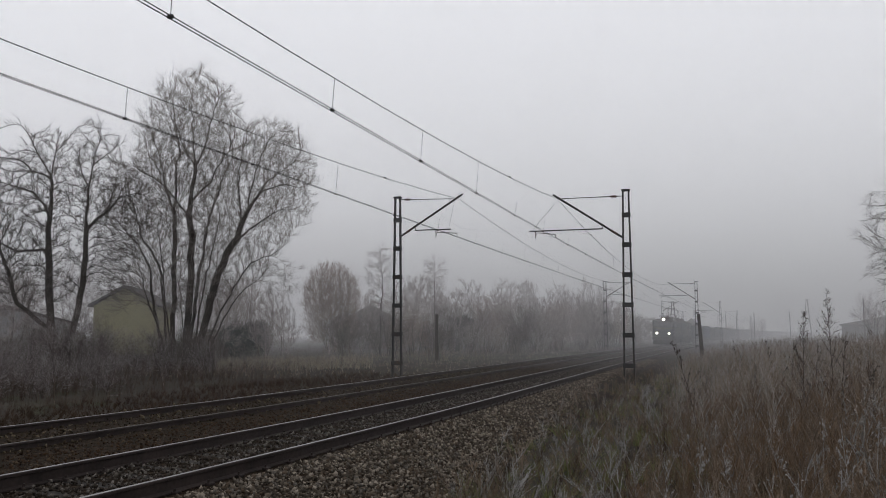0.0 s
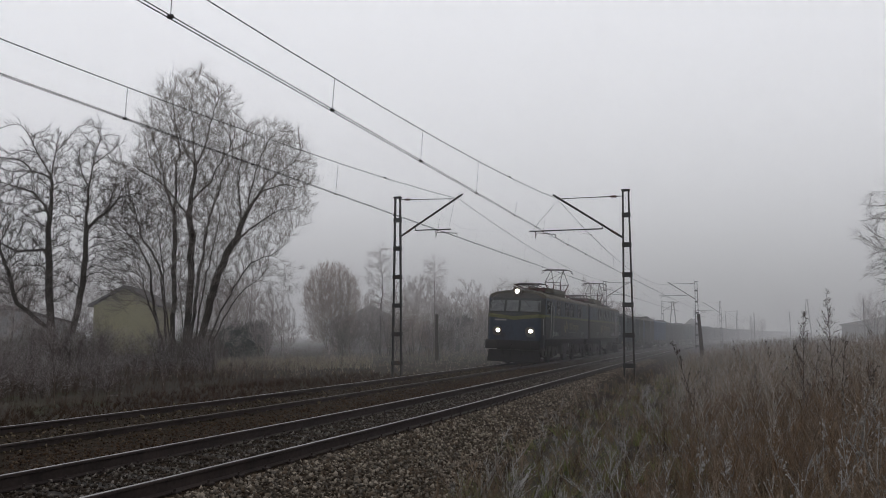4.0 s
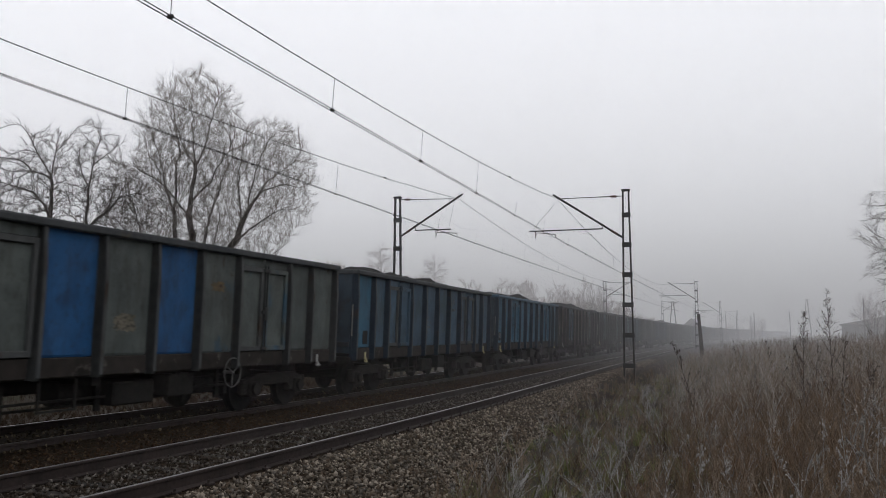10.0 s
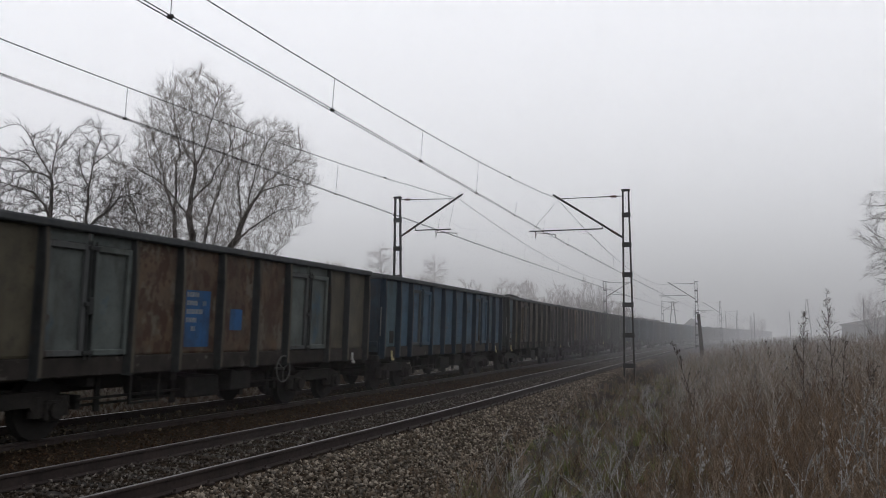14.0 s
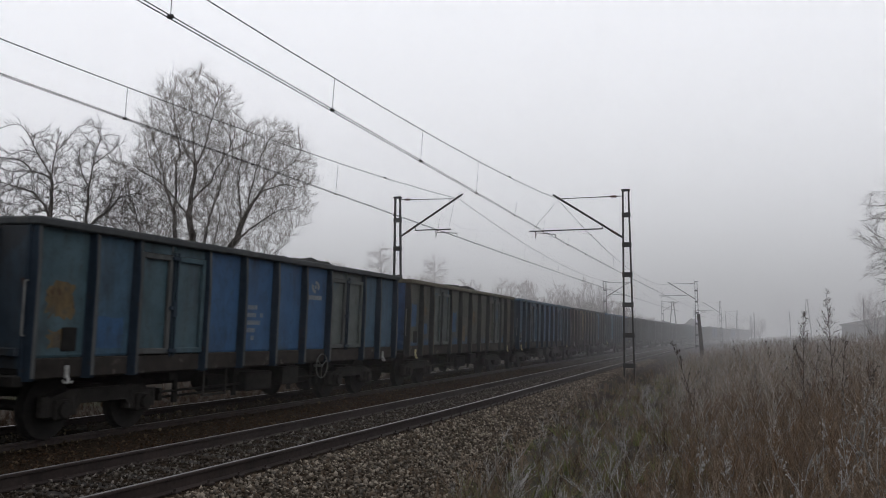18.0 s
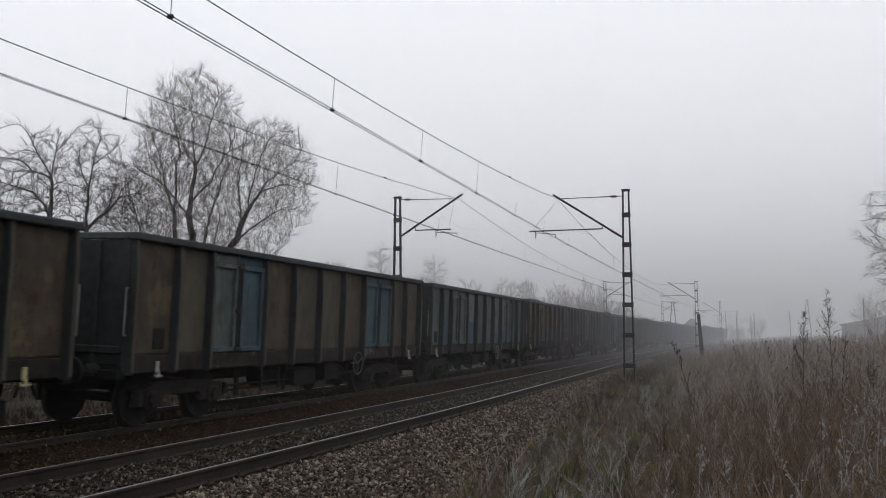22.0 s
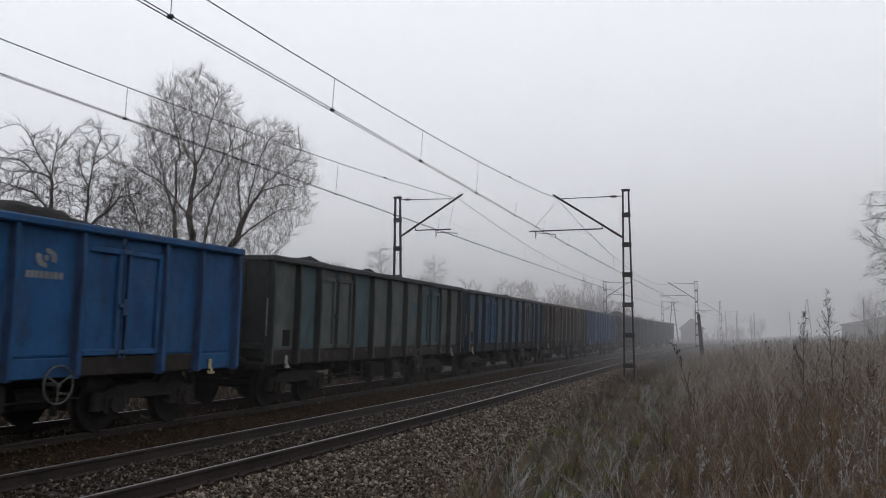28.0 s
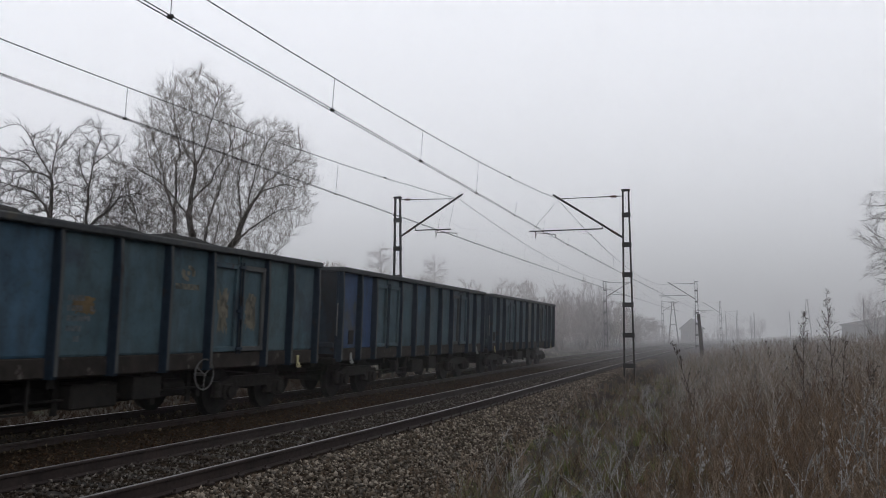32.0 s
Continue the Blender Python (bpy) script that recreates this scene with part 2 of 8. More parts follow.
# ---- the train: paints ----
def wagon_paint(name, dark, light, patch, edge=0.56, rust=0.66, streak=0.55, low=False, size=0.75):
    """Old wagon paint: two tones, overpainted patches, running grime and specks of rust."""
    dark, light, patch = [tuple(1.5 * v for v in c) for c in (dark, light, patch)]
    m, n, l, b = node_mat(name)
    co, info = n.new("ShaderNodeTexCoord"), n.new("ShaderNodeObjectInfo")
    off = n.new("ShaderNodeMath")
    off.operation = "MULTIPLY"
    off.inputs[1].default_value = 71.0
    l.new(info.outputs["Random"], off.inputs[0])

    def noise_at(scale, detail, stretch=(1, 1, 1), rough=0.5):
        mp = n.new("ShaderNodeMapping")
        mp.inputs["Scale"].default_value = stretch
        l.new(co.outputs["Object"], mp.inputs["Vector"])
        l.new(off.outputs[0], mp.inputs["Location"])
        t = n.new("ShaderNodeTexNoise")
        t.inputs["Scale"].default_value, t.inputs["Detail"].default_value, t.inputs["Roughness"].default_value = scale, detail, rough
        l.new(mp.outputs[0], t.inputs["Vector"])
        return t.outputs[0]

    def over(colour, new_colour, fac, lo, hi, top=1.0):
        r = n.new("ShaderNodeMapRange")
        r.inputs["From Min"].default_value, r.inputs["From Max"].default_value, r.inputs["To Max"].default_value = lo, hi, top
        l.new(fac, r.inputs["Value"])
        mx = n.new("ShaderNodeMixRGB")
        l.new(r.outputs[0], mx.inputs[0])
        if isinstance(colour, tuple):
            mx.inputs[1].default_value = (*colour, 1)
        else:
            l.new(colour, mx.inputs[1])
        mx.inputs[2].default_value = (*new_colour, 1)
        return mx.outputs[0]

    grain = noise_at(14, 6)
    c = over(dark, light, noise_at(2.2, 5), 0.35, 0.65)
    field = noise_at(size, 7, (1, 1, 0.8), 0.6)
    if low:                                   # the overpaint lies along the lower edge
        sp, fall, add = n.new("ShaderNodeSeparateXYZ"), n.new("ShaderNodeMapRange"), n.new("ShaderNodeMath")
        l.new(co.outputs["Object"], sp.inputs[0])
        fall.inputs["From Min"].default_value, fall.inputs["From Max"].default_value = 2.15, 1.3
        fall.inputs["To Min"].default_value, fall.inputs["To Max"].default_value = -0.22, 0.26
        l.new(sp.outputs["Z"], fall.inputs["Value"])
        add.operation = "ADD"
        l.new(fall.outputs[0], add.inputs[0])
        l.new(field, add.inputs[1])
        field = add.outputs[0]
    c = over(c, patch, field, edge, edge + (0.11 if low else 0.05), 0.9)
    c = over(c, tuple(0.45 * v + 0.008 for v in dark), noise_at(2.6, 9, (1, 1, 0.7), 0.7), 0.5, 0.66, 0.65)
    c = over(c, tuple(0.6 * v + 0.03 for v in light), noise_at(1.1, 6, (1, 1, 0.6), 0.6), 0.55, 0.72, 0.5)
    c = over(c, (0.085, 0.08, 0.073), noise_at(5.5, 9, (1, 1, 0.5), 0.75), 0.69, 0.75, 0.45)
    c = over(c, (0.019, 0.0135, 0.0095), noise_at(3.4, 6, (1, 1, 0.22), 0.65), 0.48, 0.74, streak)
    c = over(c, (0.032, 0.016, 0.009), noise_at(4.5, 8, (1, 1, 0.6), 0.65), rust, rust + 0.06, 0.85)
    c = over(c, (0.019, 0.014, 0.0105), grain, 0.55, 0.8, 0.5)
    l.new(c, b.inputs["Base Color"])
    b.inputs["Roughness"].default_value, b.inputs["Specular IOR Level"].default_value = 0.62, 0.15
    bp = n.new("ShaderNodeBump")
    bp.inputs["Strength"].default_value, bp.inputs["Distance"].default_value = 0.4, 0.03
    l.new(noise_at(1.6, 3), bp.inputs["Height"])
    l.new(bp.outputs[0], b.inputs["Normal"])
    return m


PAINT = {
    "blue": wagon_paint("bright_blue_paint", (0.0063, 0.0333, 0.0855), (0.0099, 0.0468, 0.1125), (0.006, 0.028, 0.075), 0.58, 0.7, 0.45),
    "deep": wagon_paint("deep_blue_paint", (0.012, 0.026, 0.058), (0.019, 0.038, 0.08), (0.03, 0.03, 0.024), 0.6, 0.66),
    "teal": wagon_paint("teal_paint", (0.0229, 0.0416, 0.0476), (0.0340, 0.0561, 0.0629), (0.02, 0.036, 0.04), 0.58),
    "teal_dark": wagon_paint("dark_teal_paint", (0.02, 0.037, 0.045), (0.031, 0.053, 0.062), (0.018, 0.026, 0.036), 0.57),
    "blue_teal": wagon_paint("blue_teal_paint", (0.0180, 0.0367, 0.0550), (0.0280, 0.0540, 0.0770), (0.022, 0.037, 0.042), 0.57),
    "mid_blue": wagon_paint("mid_blue_paint", (0.013, 0.036, 0.075), (0.02, 0.05, 0.098), (0.02, 0.036, 0.05), 0.6, 0.7, 0.45),
    "grey": wagon_paint("grey_green_paint", (0.034, 0.04, 0.038), (0.052, 0.06, 0.055), (0.018, 0.042, 0.062), 0.58, 0.63),
    "ochre": wagon_paint("faded_ochre_paint", (0.048, 0.034, 0.016), (0.074, 0.052, 0.024), (0.032, 0.03, 0.024), 0.53, 0.56, 0.55, False, 1.4),
    "olive": wagon_paint("olive_grey_paint", (0.0304, 0.0319, 0.0259), (0.0441, 0.0454, 0.0367), (0.016, 0.04, 0.075), 0.66, 0.6, 0.55, True),
    "brown": wagon_paint("dirty_brown_paint", (0.0239, 0.0194, 0.0138), (0.0414, 0.0326, 0.0224), (0.0552, 0.0432, 0.0232), 0.57, 0.57, 0.55, False, 1.5),
    "rust": wagon_paint("flaking_rusty_paint", (0.03, 0.021, 0.015), (0.052, 0.034, 0.021), (0.062, 0.056, 0.044), 0.54, 0.5, 0.55, False, 2.2),
    "mixed": wagon_paint("ochre_over_blue_paint", (0.046, 0.035, 0.018), (0.07, 0.052, 0.026), (0.01, 0.036, 0.082), 0.52, 0.6, 0.55, True),
    "grey_low": wagon_paint("grey_over_blue_paint", (0.0519, 0.0640, 0.0626), (0.0762, 0.0915, 0.0884), (0.009, 0.034, 0.085), 0.58, 0.63, 0.55, True),
    "khaki": wagon_paint("greyed_khaki_paint", (0.0313, 0.0279, 0.0192), (0.0459, 0.0408, 0.0282), (0.0296, 0.0274, 0.0211), 0.56, 0.62, 0.5, False, 1.1),
    "steel": wagon_paint("faded_steel_blue_paint", (0.0118, 0.0456, 0.0750), (0.0193, 0.0668, 0.1007), (0.018, 0.036, 0.052), 0.58, 0.68, 0.45),
    "teal_low": wagon_paint("teal_over_blue_paint", (0.0148, 0.0338, 0.0570), (0.0221, 0.0470, 0.0752), (0.008, 0.036, 0.09), 0.54, 0.64, 0.5, True),
    "rim": surface("grimy_rim_paint", (0.028, 0.031, 0.033), (0.05, 0.053, 0.054), 8, 0.7, spots=(0.06, 0.054, 0.044), spot_scale=2, spot_edge=0.6),
    "rim_tan": surface("dusty_tan_rim_paint", (0.06, 0.052, 0.038), (0.1, 0.088, 0.066), 8, 0.75, spots=(0.035, 0.03, 0.025), spot_scale=2, spot_edge=0.6),
    # End walls: soot, with their shade also darkened into the paint.
    "end": wagon_paint("shaded_sooty_end_paint", (0.011, 0.018, 0.026), (0.018, 0.028, 0.038), (0.014, 0.016, 0.018), 0.52, 0.62, 0.7),
    # Post flanks: soot, with the shade of the deep channel put into the paint.
    "post_blue": surface("shaded_sooty_post_paint", (0.009, 0.015, 0.023), (0.017, 0.026, 0.037), 8, 0.75, spots=(0.022, 0.018, 0.015), spot_scale=3, spot_edge=0.6),
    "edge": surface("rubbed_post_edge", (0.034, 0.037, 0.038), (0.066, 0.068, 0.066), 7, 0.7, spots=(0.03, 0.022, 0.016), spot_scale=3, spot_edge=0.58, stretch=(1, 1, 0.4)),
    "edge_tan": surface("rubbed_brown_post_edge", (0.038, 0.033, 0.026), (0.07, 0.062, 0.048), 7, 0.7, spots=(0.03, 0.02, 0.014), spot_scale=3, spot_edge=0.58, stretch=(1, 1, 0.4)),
    "chord": surface("coal_dusted_bottom_chord", (0.011, 0.0095, 0.0085), (0.028, 0.024, 0.021), 5, 0.85, spots=(0.085, 0.078, 0.068), spot_scale=3.4, spot_edge=0.6),
    # Other posts and end walls: grime with shade mixed into the tone.
    "post": surface("shaded_grimy_post_paint", (0.017, 0.018, 0.018), (0.03, 0.032, 0.031), 8, 0.75, spots=(0.028, 0.022, 0.016), spot_scale=3, spot_edge=0.6),
}
LIGHT_RAIL = surface("pale_handrail_paint", (0.085, 0.085, 0.08), (0.155, 0.155, 0.148), 20, 0.6)
YELLOW = surface("faded_yellow_hook_paint", (0.2, 0.18, 0.09), (0.34, 0.31, 0.18), 20, 0.6)
PALE_HOOK = surface("faded_grey_hook_paint", (0.14, 0.14, 0.13), (0.26, 0.26, 0.25), 20, 0.6)
GREY_WHEEL = surface("dull_grey_handwheel", (0.045, 0.045, 0.043), (0.08, 0.08, 0.076), 20, 0.6)
STENCIL = surface("white_stencil_paint", (0.1, 0.108, 0.11), (0.19, 0.19, 0.185), 25, 0.7)
FAINT = surface("worn_stencil_paint", (0.045, 0.052, 0.056), (0.1, 0.105, 0.105), 18, 0.75, spots=(0.03, 0.035, 0.04), spot_scale=6, spot_edge=0.5)
CREAM_PAINT = surface("worn_cream_paint", (0.06, 0.056, 0.04), (0.14, 0.128, 0.098), 9, 0.75, spots=(0.045, 0.042, 0.036), spot_scale=5, spot_edge=0.5)
BARE = surface("bare_rusted_plate", (0.03, 0.016, 0.009), (0.06, 0.032, 0.017), 9, 0.85, spots=(0.02, 0.014, 0.01), spot_scale=5, spot_edge=0.55)
SPRING = surface("dusty_axlebox", (0.0086, 0.0078, 0.0071), (0.0214, 0.0192, 0.0171), 14, 0.75)

# ---- the open wagons ----
WAGONS, PITCH, BODY = 39, 14.04, 12.94
HALF = BODY / 2
POSTS = [HALF + a for a in (-6.41, -5.28, -4.3, -2.43, -1.22, 0.0, 1.22, 2.43, 4.3, 5.28, 6.41)]
SIDE, OUT, SILL, RIM = 1.325, 1.485, 1.10, 3.19


def wagon_meshes():
    d = {}
    P = PAINT["post"]

    def plate(w, z0, z1):
        # a pressed plate, dished between its edges
        m = Mesh().box(SIDE - 0.035, SIDE, -w / 2, w / 2, z0, z1)
        e = 0.035
        m.loft([[(SIDE, y * w / 2, z) for y, z in ((-1, z0), (1, z0), (1, z1), (-1, z1))],
                [(SIDE + 0.014, y * (w / 2 - e), z) for y, z in ((-1, z0 + e), (1, z0 + e), (1, z1 - e), (-1, z1 - e))]], caps=True)
        return m

    def leaf(w):
        m = Mesh()
        z0, z1 = SILL + 0.15, 2.9
        m.box(SIDE - 0.03, SIDE + 0.02, -w / 2, w / 2, z0, z1)
        m.box(SIDE - 0.02, SIDE + 0.03, -w / 2, w / 2, z1 + 0.012, RIM - 0.115)
        return m

    def leaf_frame(w):
        m = Mesh()
        z0, z1, t = SILL + 0.15, 2.9, 0.095
        for y in (-w / 2, w / 2 - t):
            m.box(SIDE + 0.0205, SIDE + 0.085, y + 0.004, y + t - 0.004, z0, z1, 0.012)
        for z in (z0, z1 - t):
            m.box(SIDE + 0.0205, SIDE + 0.082, -w / 2 + t - 0.006, w / 2 - t + 0.006, z, z + t, 0.012)
        return m

    for k in range(10):
        a, b = POSTS[k], POSTS[k + 1]
        if k in (2, 7):
            for i, y0 in enumerate((a, (a + b) / 2)):
                d["frame", k, i] = leaf_frame((b - a) / 2 - 0.1).data("door_frame", P)
                d["leaf", k, i] = (leaf((b - a) / 2 - 0.1).data("door_leaf", PAINT["teal"]), y0 + (b - a) / 4 - HALF)
        else:
            d["plate", k] = (plate(b - a - 0.012, SILL + 0.14, RIM - 0.115).data("side_plate", PAINT["teal"]), (a + b) / 2 - HALF)
    # a deep side post of channel section, and its rubbed outer face
    m = Mesh()
    prof = lambda w, x: [(SIDE - 0.02, -w - 0.03), (SIDE + 0.018, -w - 0.03), (SIDE + 0.024, -w), (x - 0.012, -w), (x, -w + 0.008), (x, w - 0.008), (x - 0.012, w), (SIDE + 0.024, w), (SIDE + 0.018, w + 0.03), (SIDE - 0.02, w + 0.03)]
    m.loft([[(x, y, z) for x, y in prof(w, t)] for z, w, t in ((0.93, 0.048, OUT - 0.02), (0.97, 0.048, OUT), (2.5, 0.042, OUT), (RIM - 0.115, 0.042, OUT - 0.035))])
    d["post"] = m.data("side_post", P)
    d["post_face"] = Mesh().loft([[(x, y, z) for x, y in ((t + 0.001, -w), (t + 0.005, -w + 0.004), (t + 0.005, w - 0.004), (t + 0.001, w))] for z, w, t in ((0.975, 0.034, OUT), (2.5, 0.03, OUT), (RIM - 0.12, 0.03, OUT - 0.035))]).data("post_face", P)
    # the bottom chord of the side, between the posts
    for k in range(10):
        a, b = POSTS[k] + 0.09, POSTS[k + 1] - 0.09
        d["chord", k] = (Mesh().box(SIDE - 0.03, SIDE + 0.055, -(b - a) / 2, (b - a) / 2, 0.95, SILL + 0.135, 0.015).data("bottom_chord", P), (a + b) / 2 - HALF)
    # the rim round the top
    m = Mesh()
    for s in (-1, 1):
        m.box(s * 1.41 - 0.085, s * 1.41 + 0.085, -HALF - 0.03, HALF + 0.03, RIM - 0.12, RIM, 0.022)
        m.box(-1.324, 1.324, s * (HALF - 0.03) - 0.05, s * (HALF - 0.03) + 0.05, RIM - 0.118, RIM - 0.004, 0.02)
    d["rim"] = m.data("rim", PAINT["rim"])
    # the far side, in one wall with its posts
    m = Mesh().box(-SIDE - 0.01, -SIDE + 0.03, -HALF, HALF, SILL, RIM - 0.125)
    for y in POSTS:
        m.box(-OUT, -SIDE - 0.012, y - HALF - 0.06, y - HALF + 0.06, 0.98, RIM - 0.13)
    d["far_wall"] = m.data("side_wall", P)
    # an end wall with ribs
    m = Mesh().box(-SIDE + 0.032, SIDE - 0.037, -0.02, 0.02, SILL, RIM - 0.125)
    d["end_wall"] = m.data("end_wall", P)
    d["end_rib"] = Mesh().box(-SIDE + 0.04, SIDE - 0.04, -0.085, -0.022, -0.06, 0.06, 0.015).data("end_rib", P)
    d["end_post"] = Mesh().box(-0.045, 0.045, -0.075, -0.022, SILL - 0.1, RIM - 0.14, 0.015).data("end_post", P)
    d["floor"] = Mesh().box(-1.29, 1.29, -HALF + 0.03, HALF - 0.03, SILL - 0.08, SILL - 0.005).data("floor", UNDER)
    # the sole bars and centre sill
    m = Mesh()
    for s in (-1, 1):
        m.box(s * 1.19 - 0.1, s * 1.19 + 0.1, -HALF + 0.02, HALF - 0.02, 0.92, SILL - 0.085, 0.02)
        m.box(-1.35, 1.35, s * (HALF + 0.02) - 0.1, s * (HALF + 0.02) + 0.1, 0.85, SILL - 0.09, 0.02)
    m.box(-0.3, 0.3, -HALF + 0.1, HALF - 0.1, 0.62, SILL - 0.09, 0.03)
    for y in (-3.0, -1.0, 1.0, 3.0):
        m.box(-1.2, 1.2, y - 0.08, y + 0.08, 0.78, 0.95)
    m.tube([(0.5, -1.2, 0.62), (0.5, 0.3, 0.62)], 0.2, 12)
    m.box(0.9, 1.25, 0.7, 1.4, 0.5, 0.88, 0.02)
    for y in (-2.2, -1.5):
        m.beam((1.28, y, 0.95), (1.28, y, 0.45), 0.03, 0.05)
    m.beam((1.28, -2.22, 0.47), (1.28, -1.48, 0.47), 0.04, 0.03)
    d["underframe"] = m.data("underframe", UNDER)
    # brake rigging under the middle of the frame
    m = Mesh()
    for y in (-2.5, -0.6, 1.6, 2.6):
        m.loft([[(x, y - 0.03, 0.95), (x + 0.02, y + 0.03, 0.95), (x + 0.02, y + 0.05, 0.34), (x, y - 0.05, 0.34)] for x in (0.86, 0.9)])
    for x, z in ((0.95, 0.56), (0.78, 0.44), (-0.7, 0.5)):
        m.tube([(x, -3.0, z), (x, 3.0, z + 0.03)], 0.022, 6)
    m.box(0.55, 1.12, -0.5, 0.5, 0.42, 0.8, 0.03)
    m.tube([(0.75, 1.9, 0.6), (0.75, 2.5, 0.6)], 0.16, 12)
    m.box(-0.9, 0.9, -2.95, -2.85, 0.4, 0.62)
    m.box(-0.9, 0.9, 2.85, 2.95, 0.4, 0.62)
    d["brake_gear"] = m.data("brake_gear", UNDER)
    # the bogie
    m = Mesh()
    for s in (-1, 1):
        x = s * 1.0
        pts = [(-1.18, 0.62), (-1.18, 0.36), (-0.62, 0.36), (-0.5, 0.52), (0.5, 0.52), (0.62, 0.36), (1.18, 0.36), (1.18, 0.62), (0.75, 0.74), (-0.75, 0.74)]
        m.loft([[(x - 0.07, y, z) for y, z in pts], [(x + 0.07, y, z) for y, z in pts]])
        for y in (-0.9, 0.9):
            m.box(x + s * 0.0 - 0.13, x + 0.13, y - 0.16, y + 0.16, 0.3, 0.6, 0.03)
            m.tube([(x + s * 0.1, y, 0.46), (x + s * 0.19, y, 0.46)], 0.12, 12)
            for o in (-0.28, 0.28):
                m.tube([(x, y + o, 0.36), (x, y + o, 0.66)], 0.085, 10)
    m.box(-1.0, 1.0, -0.25, 0.25, 0.5, 0.78, 0.03)
    d["bogie_frame"] = m.data("bogie_frame", SPRING)
    m = Mesh()
    for s in (-1, 1):
        m.tube([(s * 0.68, 0, 0), (s * 0.70, 0, 0), (s * 0.715, 0, 0), (s * 0.82, 0, 0)], [0.485, 0.485, 0.462, 0.455], 28)
    m.tube([(-0.9, 0, 0), (0.9, 0, 0)], 0.085, 10)
    d["wheelset"] = m.data("wheelset", UNDER)
    m = Mesh()
    m.tube([(0, 0, 0), (0, -0.28, 0)], 0.1, 12)
    m.tube([(0, -0.26, 0), (0, -0.5, 0)], 0.075, 12)
    m.disc((0, -0.53, 0), (0, 1, 0), 0.22, 0.045, 20, 0.012)
    d["buffer"] = m.data("buffer", UNDER)
    m = Mesh()
    m.tube([(0, 0.02, 0.02), (0, -0.22, 0.0), (0, -0.36, -0.04), (0, -0.4, 0.05)], 0.035, 8)
    m.tube([(0, -0.34, -0.02), (0.03, -0.4, -0.25), (0, -0.3, -0.42)], 0.028, 8)
    d["coupling"] = m.data("coupling", UNDER)
    m = Mesh()
    m.tube([(0, 0.0, 0.0), (0.06, -0.02, 0.0), (0.06, -0.02, 0.75), (0, 0, 0.75)], 0.015, 6)
    d["handrail"] = m.data("handrail", LIGHT_RAIL)
    m = Mesh()
    m.box(-0.012, 0.024, -0.04, 0.04, -0.06, 0.13, 0.01)
    m.tube([(0.02, 0.0, -0.02), (0.05, 0.0, -0.08), (0.06, -0.03, -0.12), (0.05, -0.09, -0.11), (0.04, -0.1, -0.07)], [0.026, 0.024, 0.022, 0.02, 0.016], 6)
    m.tube([(0.05, 0.0, -0.1), (0.055, 0.05, -0.12), (0.045, 0.09, -0.1)], [0.02, 0.018, 0.012], 6)
    d["rope_hook"] = m.data("rope_hook", YELLOW)
    m = Mesh()
    ring = [(0, 0.27 * math.cos(a), 0.27 * math.sin(a)) for a in np.linspace(0, 2 * math.pi, 25)]
    m.tube(ring, 0.014, 6, cap=False)
    for a in (0.5, 2.6, 4.7):
        m.tube([(0, 0, 0), (0.0, 0.25 * math.cos(a), 0.25 * math.sin(a))], 0.013, 6)
    m.tube([(-0.2, 0, 0), (0.02, 0, 0)], 0.03, 8)
    d["handwheel"] = m.data("handwheel", LIGHT_RAIL)
    d["label_box"] = Mesh().box(0, 0.02, -0.14, 0.14, -0.17, 0.17, 0.006).data("label_frame", UNDER)
    d["card"] = Mesh().box(0.02, 0.024, -0.07, 0.07, -0.1, 0.1).data("card", STENCIL)
    # rows of small characters, as bars, and the round mark with a line of bars under it
    m, q = Mesh(), random.Random(5)
    for row, n in enumerate((6, 9, 8, 5, 4)):
        y = -0.33
        for _ in range(n):
            w = q.uniform(0.03, 0.06)
            if q.random() > 0.15:
                m.box(0, 0.003, y, y + w, 0.26 - row * 0.15, 0.345 - row * 0.15)
            y += w + 0.022
    d["stencil"] = m.data("stencil", STENCIL)
    m = Mesh()
    for sg in (-1, 1):
        rings = [[(x, sg * a * math.cos(t), 0.19 + sg * b * math.sin(t)) for t in np.linspace(-0.5, 1.7, 7)] for x, a, b in ((0.003, 0.19, 0.14), (0.003, 0.09, 0.07))]
        m.loft(rings, closed=False, caps=False)
    m.tube([(0, 0, 0.19), (0.004, 0, 0.19)], 0.045, 10)
    y = -0.34
    for w in (0.06, 0.06, 0.05, 0.075, 0.075, 0.05, 0.075, 0.075):
        m.box(0, 0.003, y, y + w, -0.1, 0.0)
        y += w + 0.02
    d["badge"] = m.data("badge", STENCIL)
    # ragged dabs about one metre across, to be scaled
    d["flake"] = []
    for k in range(4):
        q = random.Random(60 + k)
        n, sq, rag = 34, (1.6, 1.3, 1.15, 1.4)[k], (0.14, 0.4, 0.6, 0.5)[k]
        pts = []
        for i in range(n):
            g = 0.5 * (1 - rag * q.random() ** 1.5)
            pts.append((g * max(-1, min(1, sq * math.cos(2 * math.pi * i / n))), g * max(-1, min(1, sq * math.sin(2 * math.pi * i / n)))))
        d["flake"].append(Mesh().loft([[(0, y, z) for y, z in pts], [(0.002, y * 0.985, z * 0.985) for y, z in pts]]).data("paint_patch", STENCIL))
    d["paint_patch"] = Mesh().box(0, 0.003, -0.36, 0.36, -0.5, 0.5).data("paint_patch", PAINT["blue"])
    d["small_patch"] = Mesh().box(0, 0.003, -0.2, 0.2, -0.2, 0.2).data("paint_patch", PAINT["blue"])
    m = Mesh()
